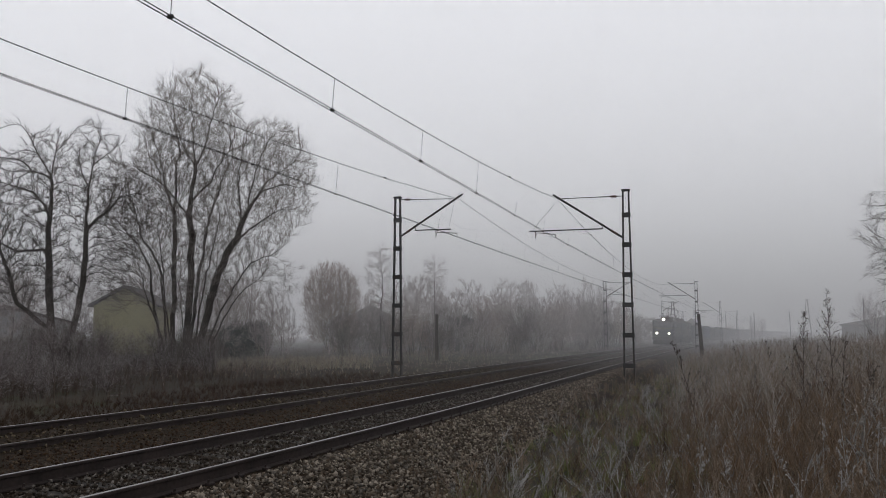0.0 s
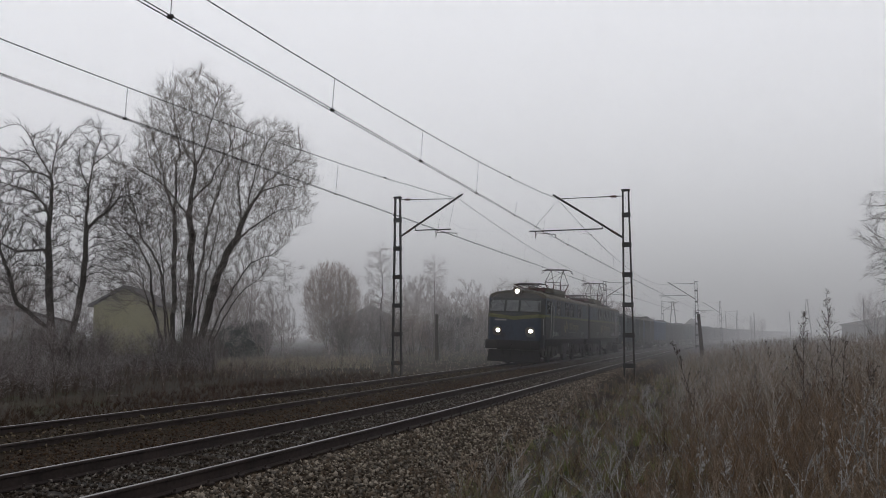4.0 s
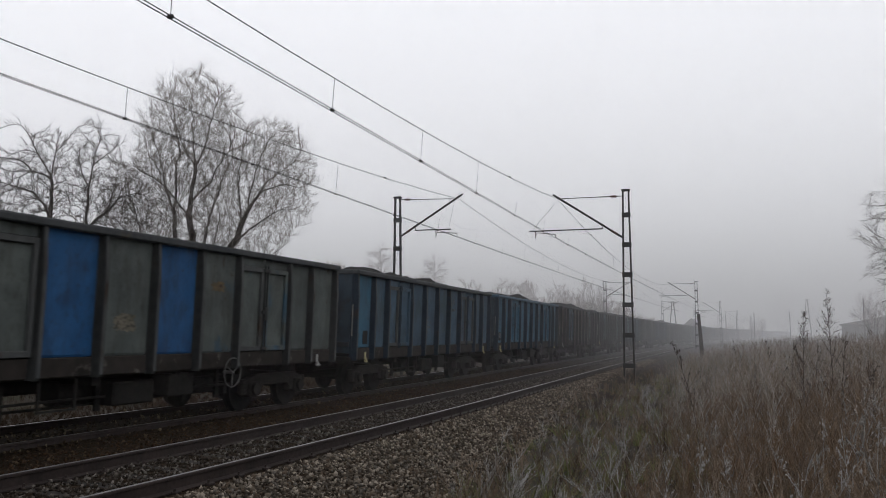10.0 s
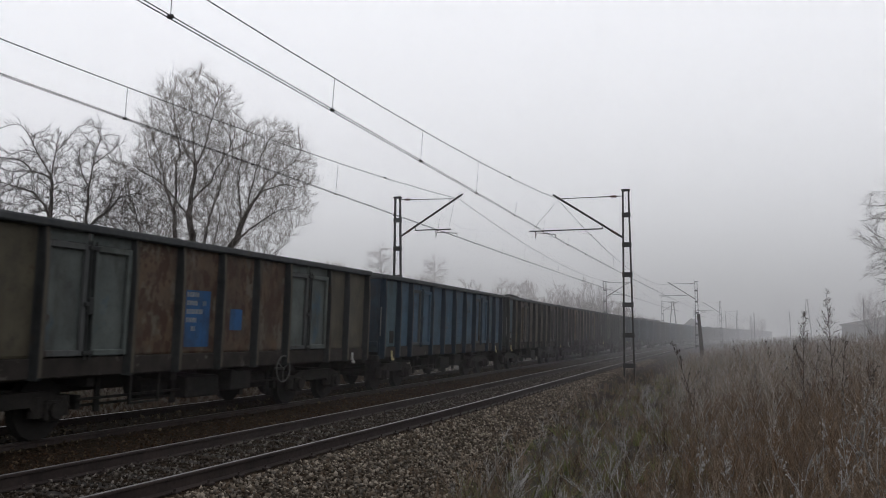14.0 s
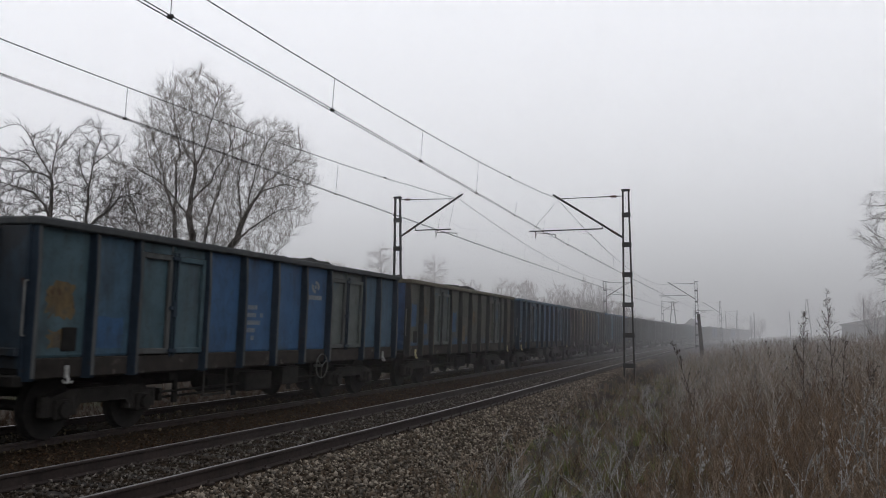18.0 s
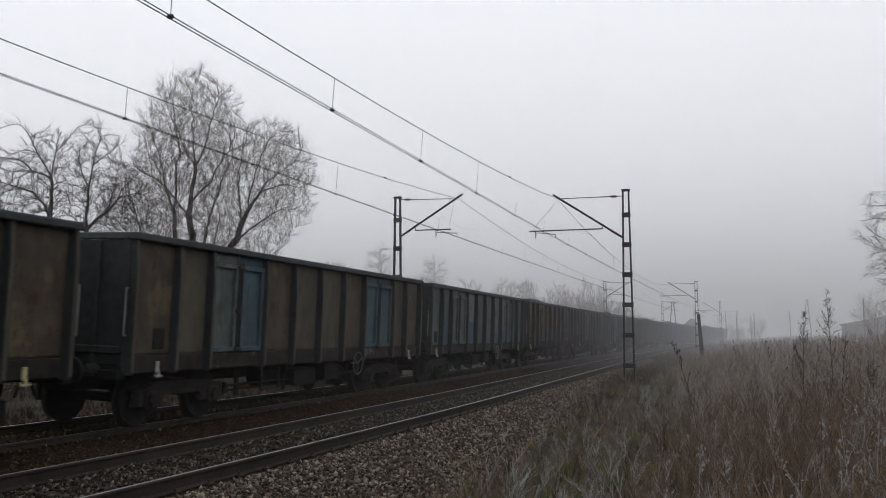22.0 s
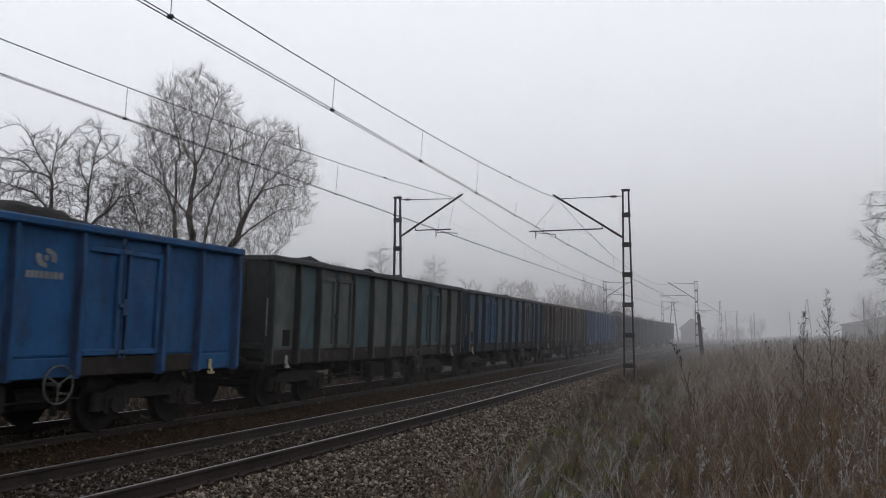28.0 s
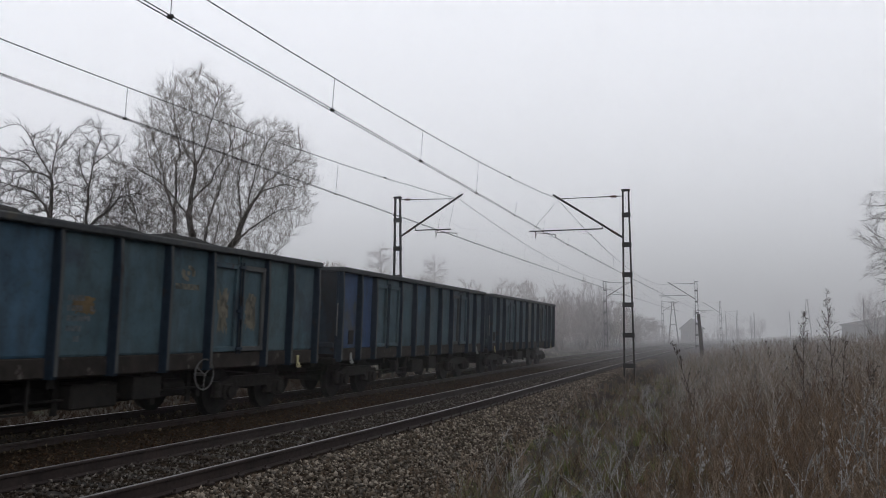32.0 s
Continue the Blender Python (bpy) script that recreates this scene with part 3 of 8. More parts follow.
    for y in (-0.05, 0.05):
        m.tube([(SIDE + 0.1, y, 1.2), (SIDE + 0.1, y, 2.95)], 0.016, 6)
    m.box(SIDE + 0.086, SIDE + 0.13, -0.13, 0.06, 1.98, 2.05, 0.01)
    m.box(SIDE + 0.086, SIDE + 0.14, -0.06, 0.05, 1.86, 2.12, 0.012)
    for z in (1.3, 2.85):
        m.box(SIDE + 0.08, SIDE + 0.125, -0.1, 0.1, z - 0.03, z + 0.03, 0.008)
    d["door_bar"] = m.data("door_bar", P)
    return d


WM = wagon_meshes()


# where the coal is heaped highest, along each wagon, and how high
HEAPS = {0: [(-0.9, 0.12), (4.5, 0.42)], 1: [(0.5, 0.34), (2.5, 0.2)], 2: [(-4.3, 0.3), (-1.5, 0.22), (1.9, 0.2)], 3: [(-3.1, 0.26), (-1.3, 0.18), (0.9, 0.24), (2.8, 0.28)], 5: [(-3.1, 0.3), (3.0, 0.22)], 6: [(-3.1, 0.2), (2.0, 0.24)], 7: [(-1.2, 0.26), (0.8, 0.18), (2.6, 0.2), (4.4, 0.2)],
         8: [(-2.0, 0.15), (4.8, 0.2)], 9: [(-4.4, 0.24), (-2.5, 0.12), (2.7, 0.16)], 12: [(0.0, 0.2), (3.0, 0.16)], 16: [(3.6, 0.12)], 17: [(1.9, 0.22)], 24: [(-0.1, 0.22)], 26: [(0.6, 0.12)], 27: [(-3.0, 0.22)], 28: [(1.0, 0.16)], 30: [(2.4, 0.32), (4.2, 0.16)], 31: [(-2.8, 0.12), (1.8, 0.18)], 32: [(2.5, 0.12)], 35: [(3.8, 0.4)], 36: [(-0.8, 0.2), (1.3, 0.16)], 37: [(1.0, 0.14)]}


def coal_meshes():
    out = []
    for k in range(WAGONS):
        r = np.random.default_rng(40 + k)
        ys = np.linspace(-HALF + 0.06, HALF - 0.06, 96)
        xs = np.linspace(-1.28, 1.28, 17)
        humps = [(r.uniform(-5.5, 5.5), r.uniform(-0.5, 0.4), r.uniform(0.5, 1.6), r.uniform(0.0, 0.09)) for _ in range(8)] + [(y, r.uniform(-0.2, 0.3), r.uniform(0.95, 1.3), 0.85 * h) for y, h in HEAPS.get(k, ())]
        gx, gy = np.meshgrid(xs, ys)
        z = (3.06 if k in HEAPS else 3.0) + 0.13 * (1 - (gx / 1.28) ** 2)
        for hy, hx, w, h in humps:
            z += h * np.exp(-(((gy - hy) / w) ** 2 + ((gx - hx) / 0.85) ** 2))
        for i in range(z.shape[0]):
            for j in range(z.shape[1]):
                z[i, j] += 0.14 * noise.noise(Vector((gx[i, j] * 1.6, gy[i, j] * 1.6, k * 9.0))) + 0.1 * noise.noise(Vector((gx[i, j] * 4.6, gy[i, j] * 4.6, k * 5.0))) + 0.06 * noise.noise(Vector((gx[i, j] * 11, gy[i, j] * 11, k * 3.0)))
        edge = np.clip((1.28 - np.abs(gx)) / 0.35, 0, 1) * np.clip((HALF - 0.06 - np.abs(gy)) / 0.9, 0, 1)
        z = 2.95 + (z - 2.95) * edge
        v = np.stack([gx, gy, z], -1).reshape(-1, 3)
        n = len(xs)
        a = (np.arange(len(ys) - 1)[:, None] * n + np.arange(n - 1)[None]).ravel()
        top = np.stack([a, a + 1, a + n + 1, a + n], -1)
        rim_i = list(range(n)) + [n * i + n - 1 for i in range(1, len(ys))] + [n * (len(ys) - 1) + j for j in range(n - 2, -1, -1)] + [n * i for i in range(len(ys) - 2, 0, -1)]
        base = len(v)
        ring = v[rim_i].copy()
        ring[:, 2] = SILL
        m = len(rim_i)
        skirt = np.array([[rim_i[i], base + i, base + (i + 1) % m, rim_i[(i + 1) % m]] for i in range(m)])
        out.append(sheet("coal", np.vstack([v, ring]), np.vstack([top, skirt]), COAL))
    return out


COALS = coal_meshes()

# Each wagon from the locomotive back: its main paint, then plates in other paints, by their number from the leading end.
M, B, D, T, K, N, G, O, L, W, R, X, Y, H, S, Z = "mid_blue", "blue", "deep", "teal", "teal_dark", "blue_teal", "grey", "ochre", "olive", "brown", "rust", "mixed", "grey_low", "khaki", "steel", "teal_low"
LIVERY = [
    (T, {}), (H, {2: B, 3: B, 8: B, 9: B, 0: O}), (B, {}), (Y, {0: X, 1: X, 2: G, 3: G, 7: X, 8: G, 9: G, 10: M}), (G, {0: W, 1: W, 2: B, 4: B, 6: B}),
    (N, {0: S}), (S, {}), (H, {0: W, 1: W, 2: N, 3: N, 8: N, 9: N, 10: G, 11: G}), (G, {1: Y, 2: N, 3: N, 8: M, 9: K, 10: R, 11: T}), (K, {0: G, 1: N, 4: N, 5: N, 6: N}),
    (R, {0: W, 1: H, 2: G, 3: G, 8: G, 9: G, 10: H, 11: H}), (N, {0: K, 10: K}), (W, {0: K, 5: H}), (O, {1: X, 4: W, 6: X}), (R, {0: W, 2: H, 3: H, 8: W, 9: W, 10: W}),
    (T, {0: G, 1: N, 2: G, 3: G, 5: H, 6: G, 7: G}), (N, {0: K, 2: K, 3: K, 4: M, 5: M, 6: M, 7: M, 8: G, 9: G}), (L, {2: G, 3: G, 9: G, 11: H}), (N, {5: M, 6: M, 7: M}), (X, {0: O, 2: O, 3: O, 8: M, 9: M, 11: W}),
    (S, {0: D}), (H, {0: O, 2: W, 3: W, 10: W, 11: W}), (W, {1: H, 2: G, 3: K, 5: H, 6: H, 8: K, 9: K}), (G, {4: Y, 7: Y, 8: Y}), (H, {0: O, 2: X, 3: X, 5: X, 11: L}),
    (W, {1: H, 2: X, 3: X, 4: L, 5: S, 6: X, 7: H}), (N, {4: Z, 5: Z, 6: Z, 7: Z, 2: T, 3: T}), (W, {1: H, 5: H, 6: O}), (G, {1: N, 3: K, 6: N}), (L, {9: W, 10: H}),
    (B, {}), (G, {1: T, 4: T, 8: T, 9: T}), (N, {2: M, 3: M, 4: K, 10: M, 11: M}), (H, {0: O, 5: L}), (B, {0: M}),
    (N, {0: D}), (K, {3: T, 4: N, 10: T}), (K, {0: D, 1: D, 5: N}), (K, {6: G, 2: T}),
]
# Dabs of paint and flaked places on single plates: the plate, its height, width and depth, and the paint.
MARKS = {
    3: [(0, 2.0, 0.6, 0.5, M)], 4: [(5, 1.75, 0.55, 0.32, "cream"), (7, 2.45, 0.5, 0.2, O)], 7: [(4, 2.4, 0.45, 0.3, "bare"), (4, 1.95, 0.2, 0.25, "bare"), (6, 2.1, 0.25, 0.4, "bare"), (7, 2.3, 0.5, 0.4, O), (5, 1.8, 0.6, 0.4, G)], 8: [(10, 1.9, 0.5, 0.9, "bare"), (11, 1.6, 0.4, 0.3, M)],
    9: [(2, 2.55, 0.22, 0.55, "cream"), (3, 2.5, 0.2, 0.4, "cream"), (7, 2.35, 0.3, 0.9, "cream"), (0, 1.9, 0.5, 0.6, G)], 14: [(0, 1.7, 0.6, 0.7, "cream"), (1, 2.4, 0.4, 0.9, "bare"), (1, 2.6, 0.35, 0.3, O), (11, 2.0, 0.3, 0.9, "bare")],
    16: [(0, 2.05, 0.6, 0.6, O), (0, 1.5, 0.5, 0.3, O), (1, 1.6, 0.6, 0.5, M)], 17: [(0, 2.15, 0.6, 0.7, M), (1, 2.3, 0.5, 0.3, O), (1, 1.75, 0.5, 0.35, M), (4, 2.0, 0.7, 0.7, M), (5, 1.6, 0.5, 0.6, O), (6, 2.2, 0.6, 0.5, O), (6, 2.0, 0.4, 0.2, "cream")],
    19: [(0, 2.05, 0.5, 0.3, "cream"), (0, 1.9, 0.6, 0.4, R), (2, 1.85, 0.42, 0.75, S)], 20: [(5, 1.85, 0.55, 0.7, O), (6, 1.7, 0.4, 0.25, O)], 23: [(4, 1.7, 0.95, 0.75, M), (5, 1.9, 0.5, 0.4, O), (7, 2.4, 0.5, 0.3, O), (8, 1.75, 0.3, 0.35, B)],
    26: [(4, 1.65, 1.0, 0.7, S), (7, 2.2, 0.5, 0.15, "cream")], 28: [(5, 1.9, 0.6, 0.5, M)], 32: [(0, 2.0, 0.6, 0.8, O), (5, 1.9, 0.3, 0.5, H)], 36: [(8, 2.0, 0.4, 0.9, "cream"), (9, 2.0, 0.4, 0.8, "cream"), (5, 2.0, 0.5, 0.3, O)],
}
LIVERY_WORDS = {M: "mid-blue", R: "flaking rust-brown", B: "bright blue", D: "deep blue", T: "weathered teal", K: "dark grimy teal", N: "blue-teal", G: "grey-green patched", O: "faded ochre patched", L: "olive-grey patched", W: "dirty brown", H: "greyed khaki", S: "faded steel-blue", X: "ochre and blue patched", Y: "grey-green over blue"}
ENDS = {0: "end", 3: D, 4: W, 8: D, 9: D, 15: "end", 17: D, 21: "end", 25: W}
HIGH_RIMS = {1: "rim_tan", 2: B, 30: B, 34: M, 17: "rim_tan", 26: N, 18: N, 20: M, 33: "rim_tan", 6: N}


def dressed(ob, mat):
    ob.material_slots[0].link = "OBJECT"
    ob.material_slots[0].material = mat
    return ob


DOORS = {2: (2, 0), 3: (2, 1), 8: (7, 0), 9: (7, 1)}
PLATES = {0: 0, 1: 1, 4: 3, 5: 4, 6: 5, 7: 6, 10: 8, 11: 9}
VEHICLES = []


def make_wagon(k):
    base, other = LIVERY[k]
    r = random.Random(100 + k)
    th = thing("coal_wagon", f"{LIVERY_WORDS[base]} open steel coal wagon on two bogies", "railway wagon", group="coal wagons of the train")

    def put(name, me, x=0.0, y=0.0, z=0.0, turn=0.0, parent=th, mat=None):
        ob = part(name, me, None, parent)
        ob.location = (x, y, z)
        if turn:
            ob.rotation_euler = (0, 0, radians(turn))
        return dressed(ob, mat) if mat else ob

    i = 0
    for b in range(10):
        for j in range(2 if b in (2, 7) else 1):
            colour = PAINT[other.get(i, base)]
            if b in (2, 7):
                me, y = WM["leaf", b, j]
                lf = put("door_leaf", me, 0, y, 0, mat=colour)
                put("door_frame", WM["frame", b, j], parent=lf, mat=colour if base in (B, M, S) or r.random() < 0.6 else PAINT["edge"])
            else:
                me, y = WM["plate", b]
                put("side_plate", me, 0, y, 0, mat=colour)
            i += 1
    # Flanks go darker than the faces, which paints in part of their shade.
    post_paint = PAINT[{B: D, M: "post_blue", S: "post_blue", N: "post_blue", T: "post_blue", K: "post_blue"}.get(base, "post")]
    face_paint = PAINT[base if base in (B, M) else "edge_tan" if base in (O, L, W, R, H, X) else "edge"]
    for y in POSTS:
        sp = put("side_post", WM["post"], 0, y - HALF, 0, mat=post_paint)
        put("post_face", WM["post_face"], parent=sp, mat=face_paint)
    for b in range(10):
        me, y = WM["chord", b]
        put("bottom_chord", me, 0, y, 0, mat=PAINT[base] if base == B and b % 3 == 0 else PAINT["chord"])
    for b in (2, 7):
        put("door_bar", WM["door_bar"], 0, (POSTS[b] + POSTS[b + 1]) / 2 - HALF, 0, mat=post_paint)
    put("rim", WM["rim"], mat=PAINT[HIGH_RIMS.get(k, "rim")])
    put("side_wall", WM["far_wall"])
    # Leading end walls run darker than the sides, for soot and painted-in shade.
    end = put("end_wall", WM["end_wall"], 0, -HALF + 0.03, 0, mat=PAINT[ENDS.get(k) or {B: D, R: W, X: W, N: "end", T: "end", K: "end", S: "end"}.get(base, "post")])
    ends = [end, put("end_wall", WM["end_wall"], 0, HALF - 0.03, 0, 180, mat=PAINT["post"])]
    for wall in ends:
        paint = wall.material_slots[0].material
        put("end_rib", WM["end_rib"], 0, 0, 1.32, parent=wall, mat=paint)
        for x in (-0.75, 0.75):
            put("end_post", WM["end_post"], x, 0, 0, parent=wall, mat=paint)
    put("floor", WM["floor"])
    put("underframe", WM["underframe"])
    put("brake_gear", WM["brake_gear"])
    for y in (-4.5, 4.5):
        bg = put("bogie", WM["bogie_frame"], 0, y, 0)
        for o in (-0.9, 0.9):
            put("wheelset", WM["wheelset"], 0, o, 0.46, parent=bg)
    for s in (-1, 1):
        for x in (-0.875, 0.875):
            put("buffer", WM["buffer"], x, s * (HALF + 0.06), 1.0, 0 if s < 0 else 180)
        put("coupling", WM["coupling"], 0, s * (HALF + 0.06), 0.98, 0 if s < 0 else 180)
        put("rope_hook", WM["rope_hook"], 1.39, s * (HALF - 0.78), 1.0, mat=PALE_HOOK if k % 3 == 1 else YELLOW)
    put("handrail", WM["handrail"], 1.37, HALF + 0.03, 1.55, 90)
    put("handrail", WM["handrail"], 1.37, -HALF - 0.02, 1.55, -60)
    if k % 2 == 0 or k in (23, 27, 31):
        put("handwheel", WM["handwheel"], 1.45, r.choice((1.9, 2.3, 2.1)), 0.86, mat=LIGHT_RAIL if k in (1, 17, 23, 27) else GREY_WHEEL)
    lb = put("label_frame", WM["label_box"], SIDE + 0.014, POSTS[1] - HALF - 0.36, 1.5)
    if k % 3 == 0:
        put("card", WM["card"], 0, 0, 0.04, parent=lb)
    if base in (B, M, N, T, K, S, X) and k != 37:
        tagged(put("stencil", WM["stencil"], SIDE + 0.016, (POSTS[4] + POSTS[5]) / 2 - HALF, 1.8, mat=STENCIL if k in (2, 20, 26, 16) else FAINT), kind="stuff")
        tagged(put("badge", WM["badge"], SIDE + 0.016, (POSTS[6] + POSTS[7]) / 2 - HALF, 2.45, mat=STENCIL if base in (B, S, M) or k in (16, 18) else CREAM_PAINT if k in (26, 36) else FAINT), kind="stuff")
    if k == 10:
        for b, me in ((4, WM["paint_patch"]), (5, WM["small_patch"])):
            pp = put("paint_patch", me, SIDE + 0.0145, (POSTS[b] + POSTS[b + 1]) / 2 - HALF, 1.85)
            if b == 4:
                tagged(put("stencil", WM["stencil"], 0.003, 0, 0.12, parent=pp), kind="stuff")
    for i, z, w, h, paint in MARKS.get(k, ()):
        a, b = DOORS.get(i, (PLATES.get(i), None))
        if b is None:
            y, x = (POSTS[a] + POSTS[a + 1]) / 2 - HALF, SIDE + 0.0145
        else:
            y, x = POSTS[a] + (POSTS[a + 1] - POSTS[a]) * (0.25 + 0.5 * b) - HALF, SIDE + 0.0205
        fl = put("paint_patch", WM["flake"][0 if paint in (S, M, B) else r.randrange(1, 4)], x, y, z, mat=CREAM_PAINT if paint == "cream" else BARE if paint == "bare" else PAINT[paint])
        fl.scale = (1, w, h)
    coal = part("coal_load", COALS[k], None)
    tagged(coal, "heap of black coal filling the open wagon", "coal", "coal loads")
    back = HALF + (WAGONS - 1 - k) * PITCH
    VEHICLES.append((th, back, 0))
    VEHICLES.append((coal, back, 0))


for k in range(WAGONS):
    make_wagon(k)


# ---- the locomotive: two sections back to back ----
LOW_BLUE = surface("grimy_slate_blue_paint", (0.017, 0.0185, 0.021), (0.03, 0.031, 0.034), 4, 0.6, spots=(0.024, 0.02, 0.017), spot_scale=1.3, spot_edge=0.5, stretch=(1, 1, 0.3))
UP_BLUE = surface("faded_blue_paint", (0.02, 0.03, 0.045), (0.037, 0.05, 0.068), 4, 0.6, spots=(0.038, 0.037, 0.033), spot_scale=1.8, spot_edge=0.5, stretch=(1, 1, 0.4))
LOW_BROWN = surface("soot_browned_paint", (0.0230, 0.0211, 0.0192), (0.0435, 0.0384, 0.0346), 4, 0.65, spots=(0.0282, 0.0269, 0.0256), spot_scale=0.7, spot_edge=0.55, stretch=(1.2800, 1.2800, 0.5120))
NOSE_BLUE = surface("front_blue_paint", (0.0115, 0.0172, 0.0295), (0.0197, 0.0279, 0.0426), 4, 0.55, spots=(0.0123, 0.0131, 0.0164), spot_scale=1.2, spot_edge=0.55)
PALE_PANEL = surface("grey_filler_panel", (0.04, 0.044, 0.044), (0.065, 0.07, 0.068), 6, 0.7, spots=(0.025, 0.025, 0.022), spot_scale=2)
LIME = surface("yellow_green_stripe", (0.05, 0.053, 0.018), (0.085, 0.086, 0.03), 7, 0.6, spots=(0.06, 0.06, 0.03), spot_scale=2, spot_edge=0.6)
ROOF = surface("sooty_tan_roof", (0.04, 0.036, 0.028), (0.09, 0.08, 0.057), 4, 0.75, spots=(0.035, 0.03, 0.025), spot_scale=1.0, spot_edge=0.53)
CAB_ROOF = surface("sooty_cab_roof", (0.022, 0.022, 0.022), (0.042, 0.04, 0.036), 4, 0.75, spots=(0.06, 0.054, 0.042), spot_scale=1.4, spot_edge=0.6)
PANTO_RED = surface("red_lead_paint", (0.0300, 0.0048, 0.0048), (0.0540, 0.0090, 0.0084), 12, 0.6, spots=(0.0240, 0.0120, 0.0120), spot_scale=3)
PANTO_DARK = surface("dark_pantograph_tube", (0.02, 0.016, 0.016), (0.035, 0.028, 0.028), 16, 0.55, 0.3)
SOOT = surface("sooty_black_steel", (0.005, 0.005, 0.005), (0.012, 0.011, 0.01), 9, 0.85, bump=0.3)
BRIGHT_RAIL = surface("chipped_white_handrail_paint", (0.15, 0.15, 0.145), (0.28, 0.28, 0.27), 20, 0.6)
CREAM = surface("faded_cream_lettering", (0.085, 0.07, 0.045), (0.15, 0.12, 0.08), 14, 0.7, spots=(0.06, 0.06, 0.05), spot_scale=5, spot_edge=0.56)
LAMP_RIM = surface("lamp_ring_enamel", (0.05, 0.042, 0.036), (0.09, 0.078, 0.066), 20, 0.4)
REFLECTOR = surface("lamp_reflector", (0.3, 0.2, 0.15), (0.45, 0.31, 0.24), 10, 0.25, 0.8, bump=0)


def glass_mat(name, tint, spec=0.5):
    m, n, l, b = node_mat(name)
    b.inputs["Base Color"].default_value = (*tint, 1)
    b.inputs["Roughness"].default_value, b.inputs["Specular IOR Level"].default_value = 0.06, spec
    ns = n.new("ShaderNodeTexNoise")
    ns.inputs["Scale"].default_value = 3
    mr = n.new("ShaderNodeMapRange")
    mr.inputs["To Min"].default_value, mr.inputs["To Max"].default_value = 0.15, 0.4
    l.new(ns.outputs[0], mr.inputs["Value"])
    l.new(mr.outputs[0], b.inputs["Roughness"])
    return m


WINDOW_DARK = glass_mat("dark_engine_room_glass", (0.004, 0.004, 0.005), 0.03)
# Windscreen tint is paled to stand for sky seen through the cab.
WINDSCREEN = glass_mat("sky_paled_windscreen_glass", (0.07, 0.075, 0.075), 0.22)
CAB_GLASS = glass_mat("dim_cab_glass", (0.018, 0.019, 0.017), 0.12)
BULB, _n, _l, _b = node_mat("lit_lamp")
_b.inputs["Emission Color"].default_value, _b.inputs["Emission Strength"].default_value = (1.0, 0.88, 0.7, 1), 70.0



def nose_at(x, z, LC):
    """How far the cab front stands ahead of the side corner, by the share of the width and the height."""
    back = float(np.interp(z, [0.6, 2.5, 3.36, 3.62, 3.8, 3.95], [0.0, 0.02, 0.34, 0.62, 1.0, 1.7]))
    wide = float(np.interp(z, [0.6, 1.3, 3.0, 3.4, 3.62, 3.8, 3.95], [1.44, 1.5, 1.5, 1.45, 1.2, 0.8, 0.25]))
    bulge = 0.2 * (1 - abs(x) ** 2.6) - 0.25 * max(0.0, (abs(x) - 0.8) / 0.2) ** 2
    return Vector((x * wide * (1 - 0.02 * abs(x)), -LC - bulge + back, z))


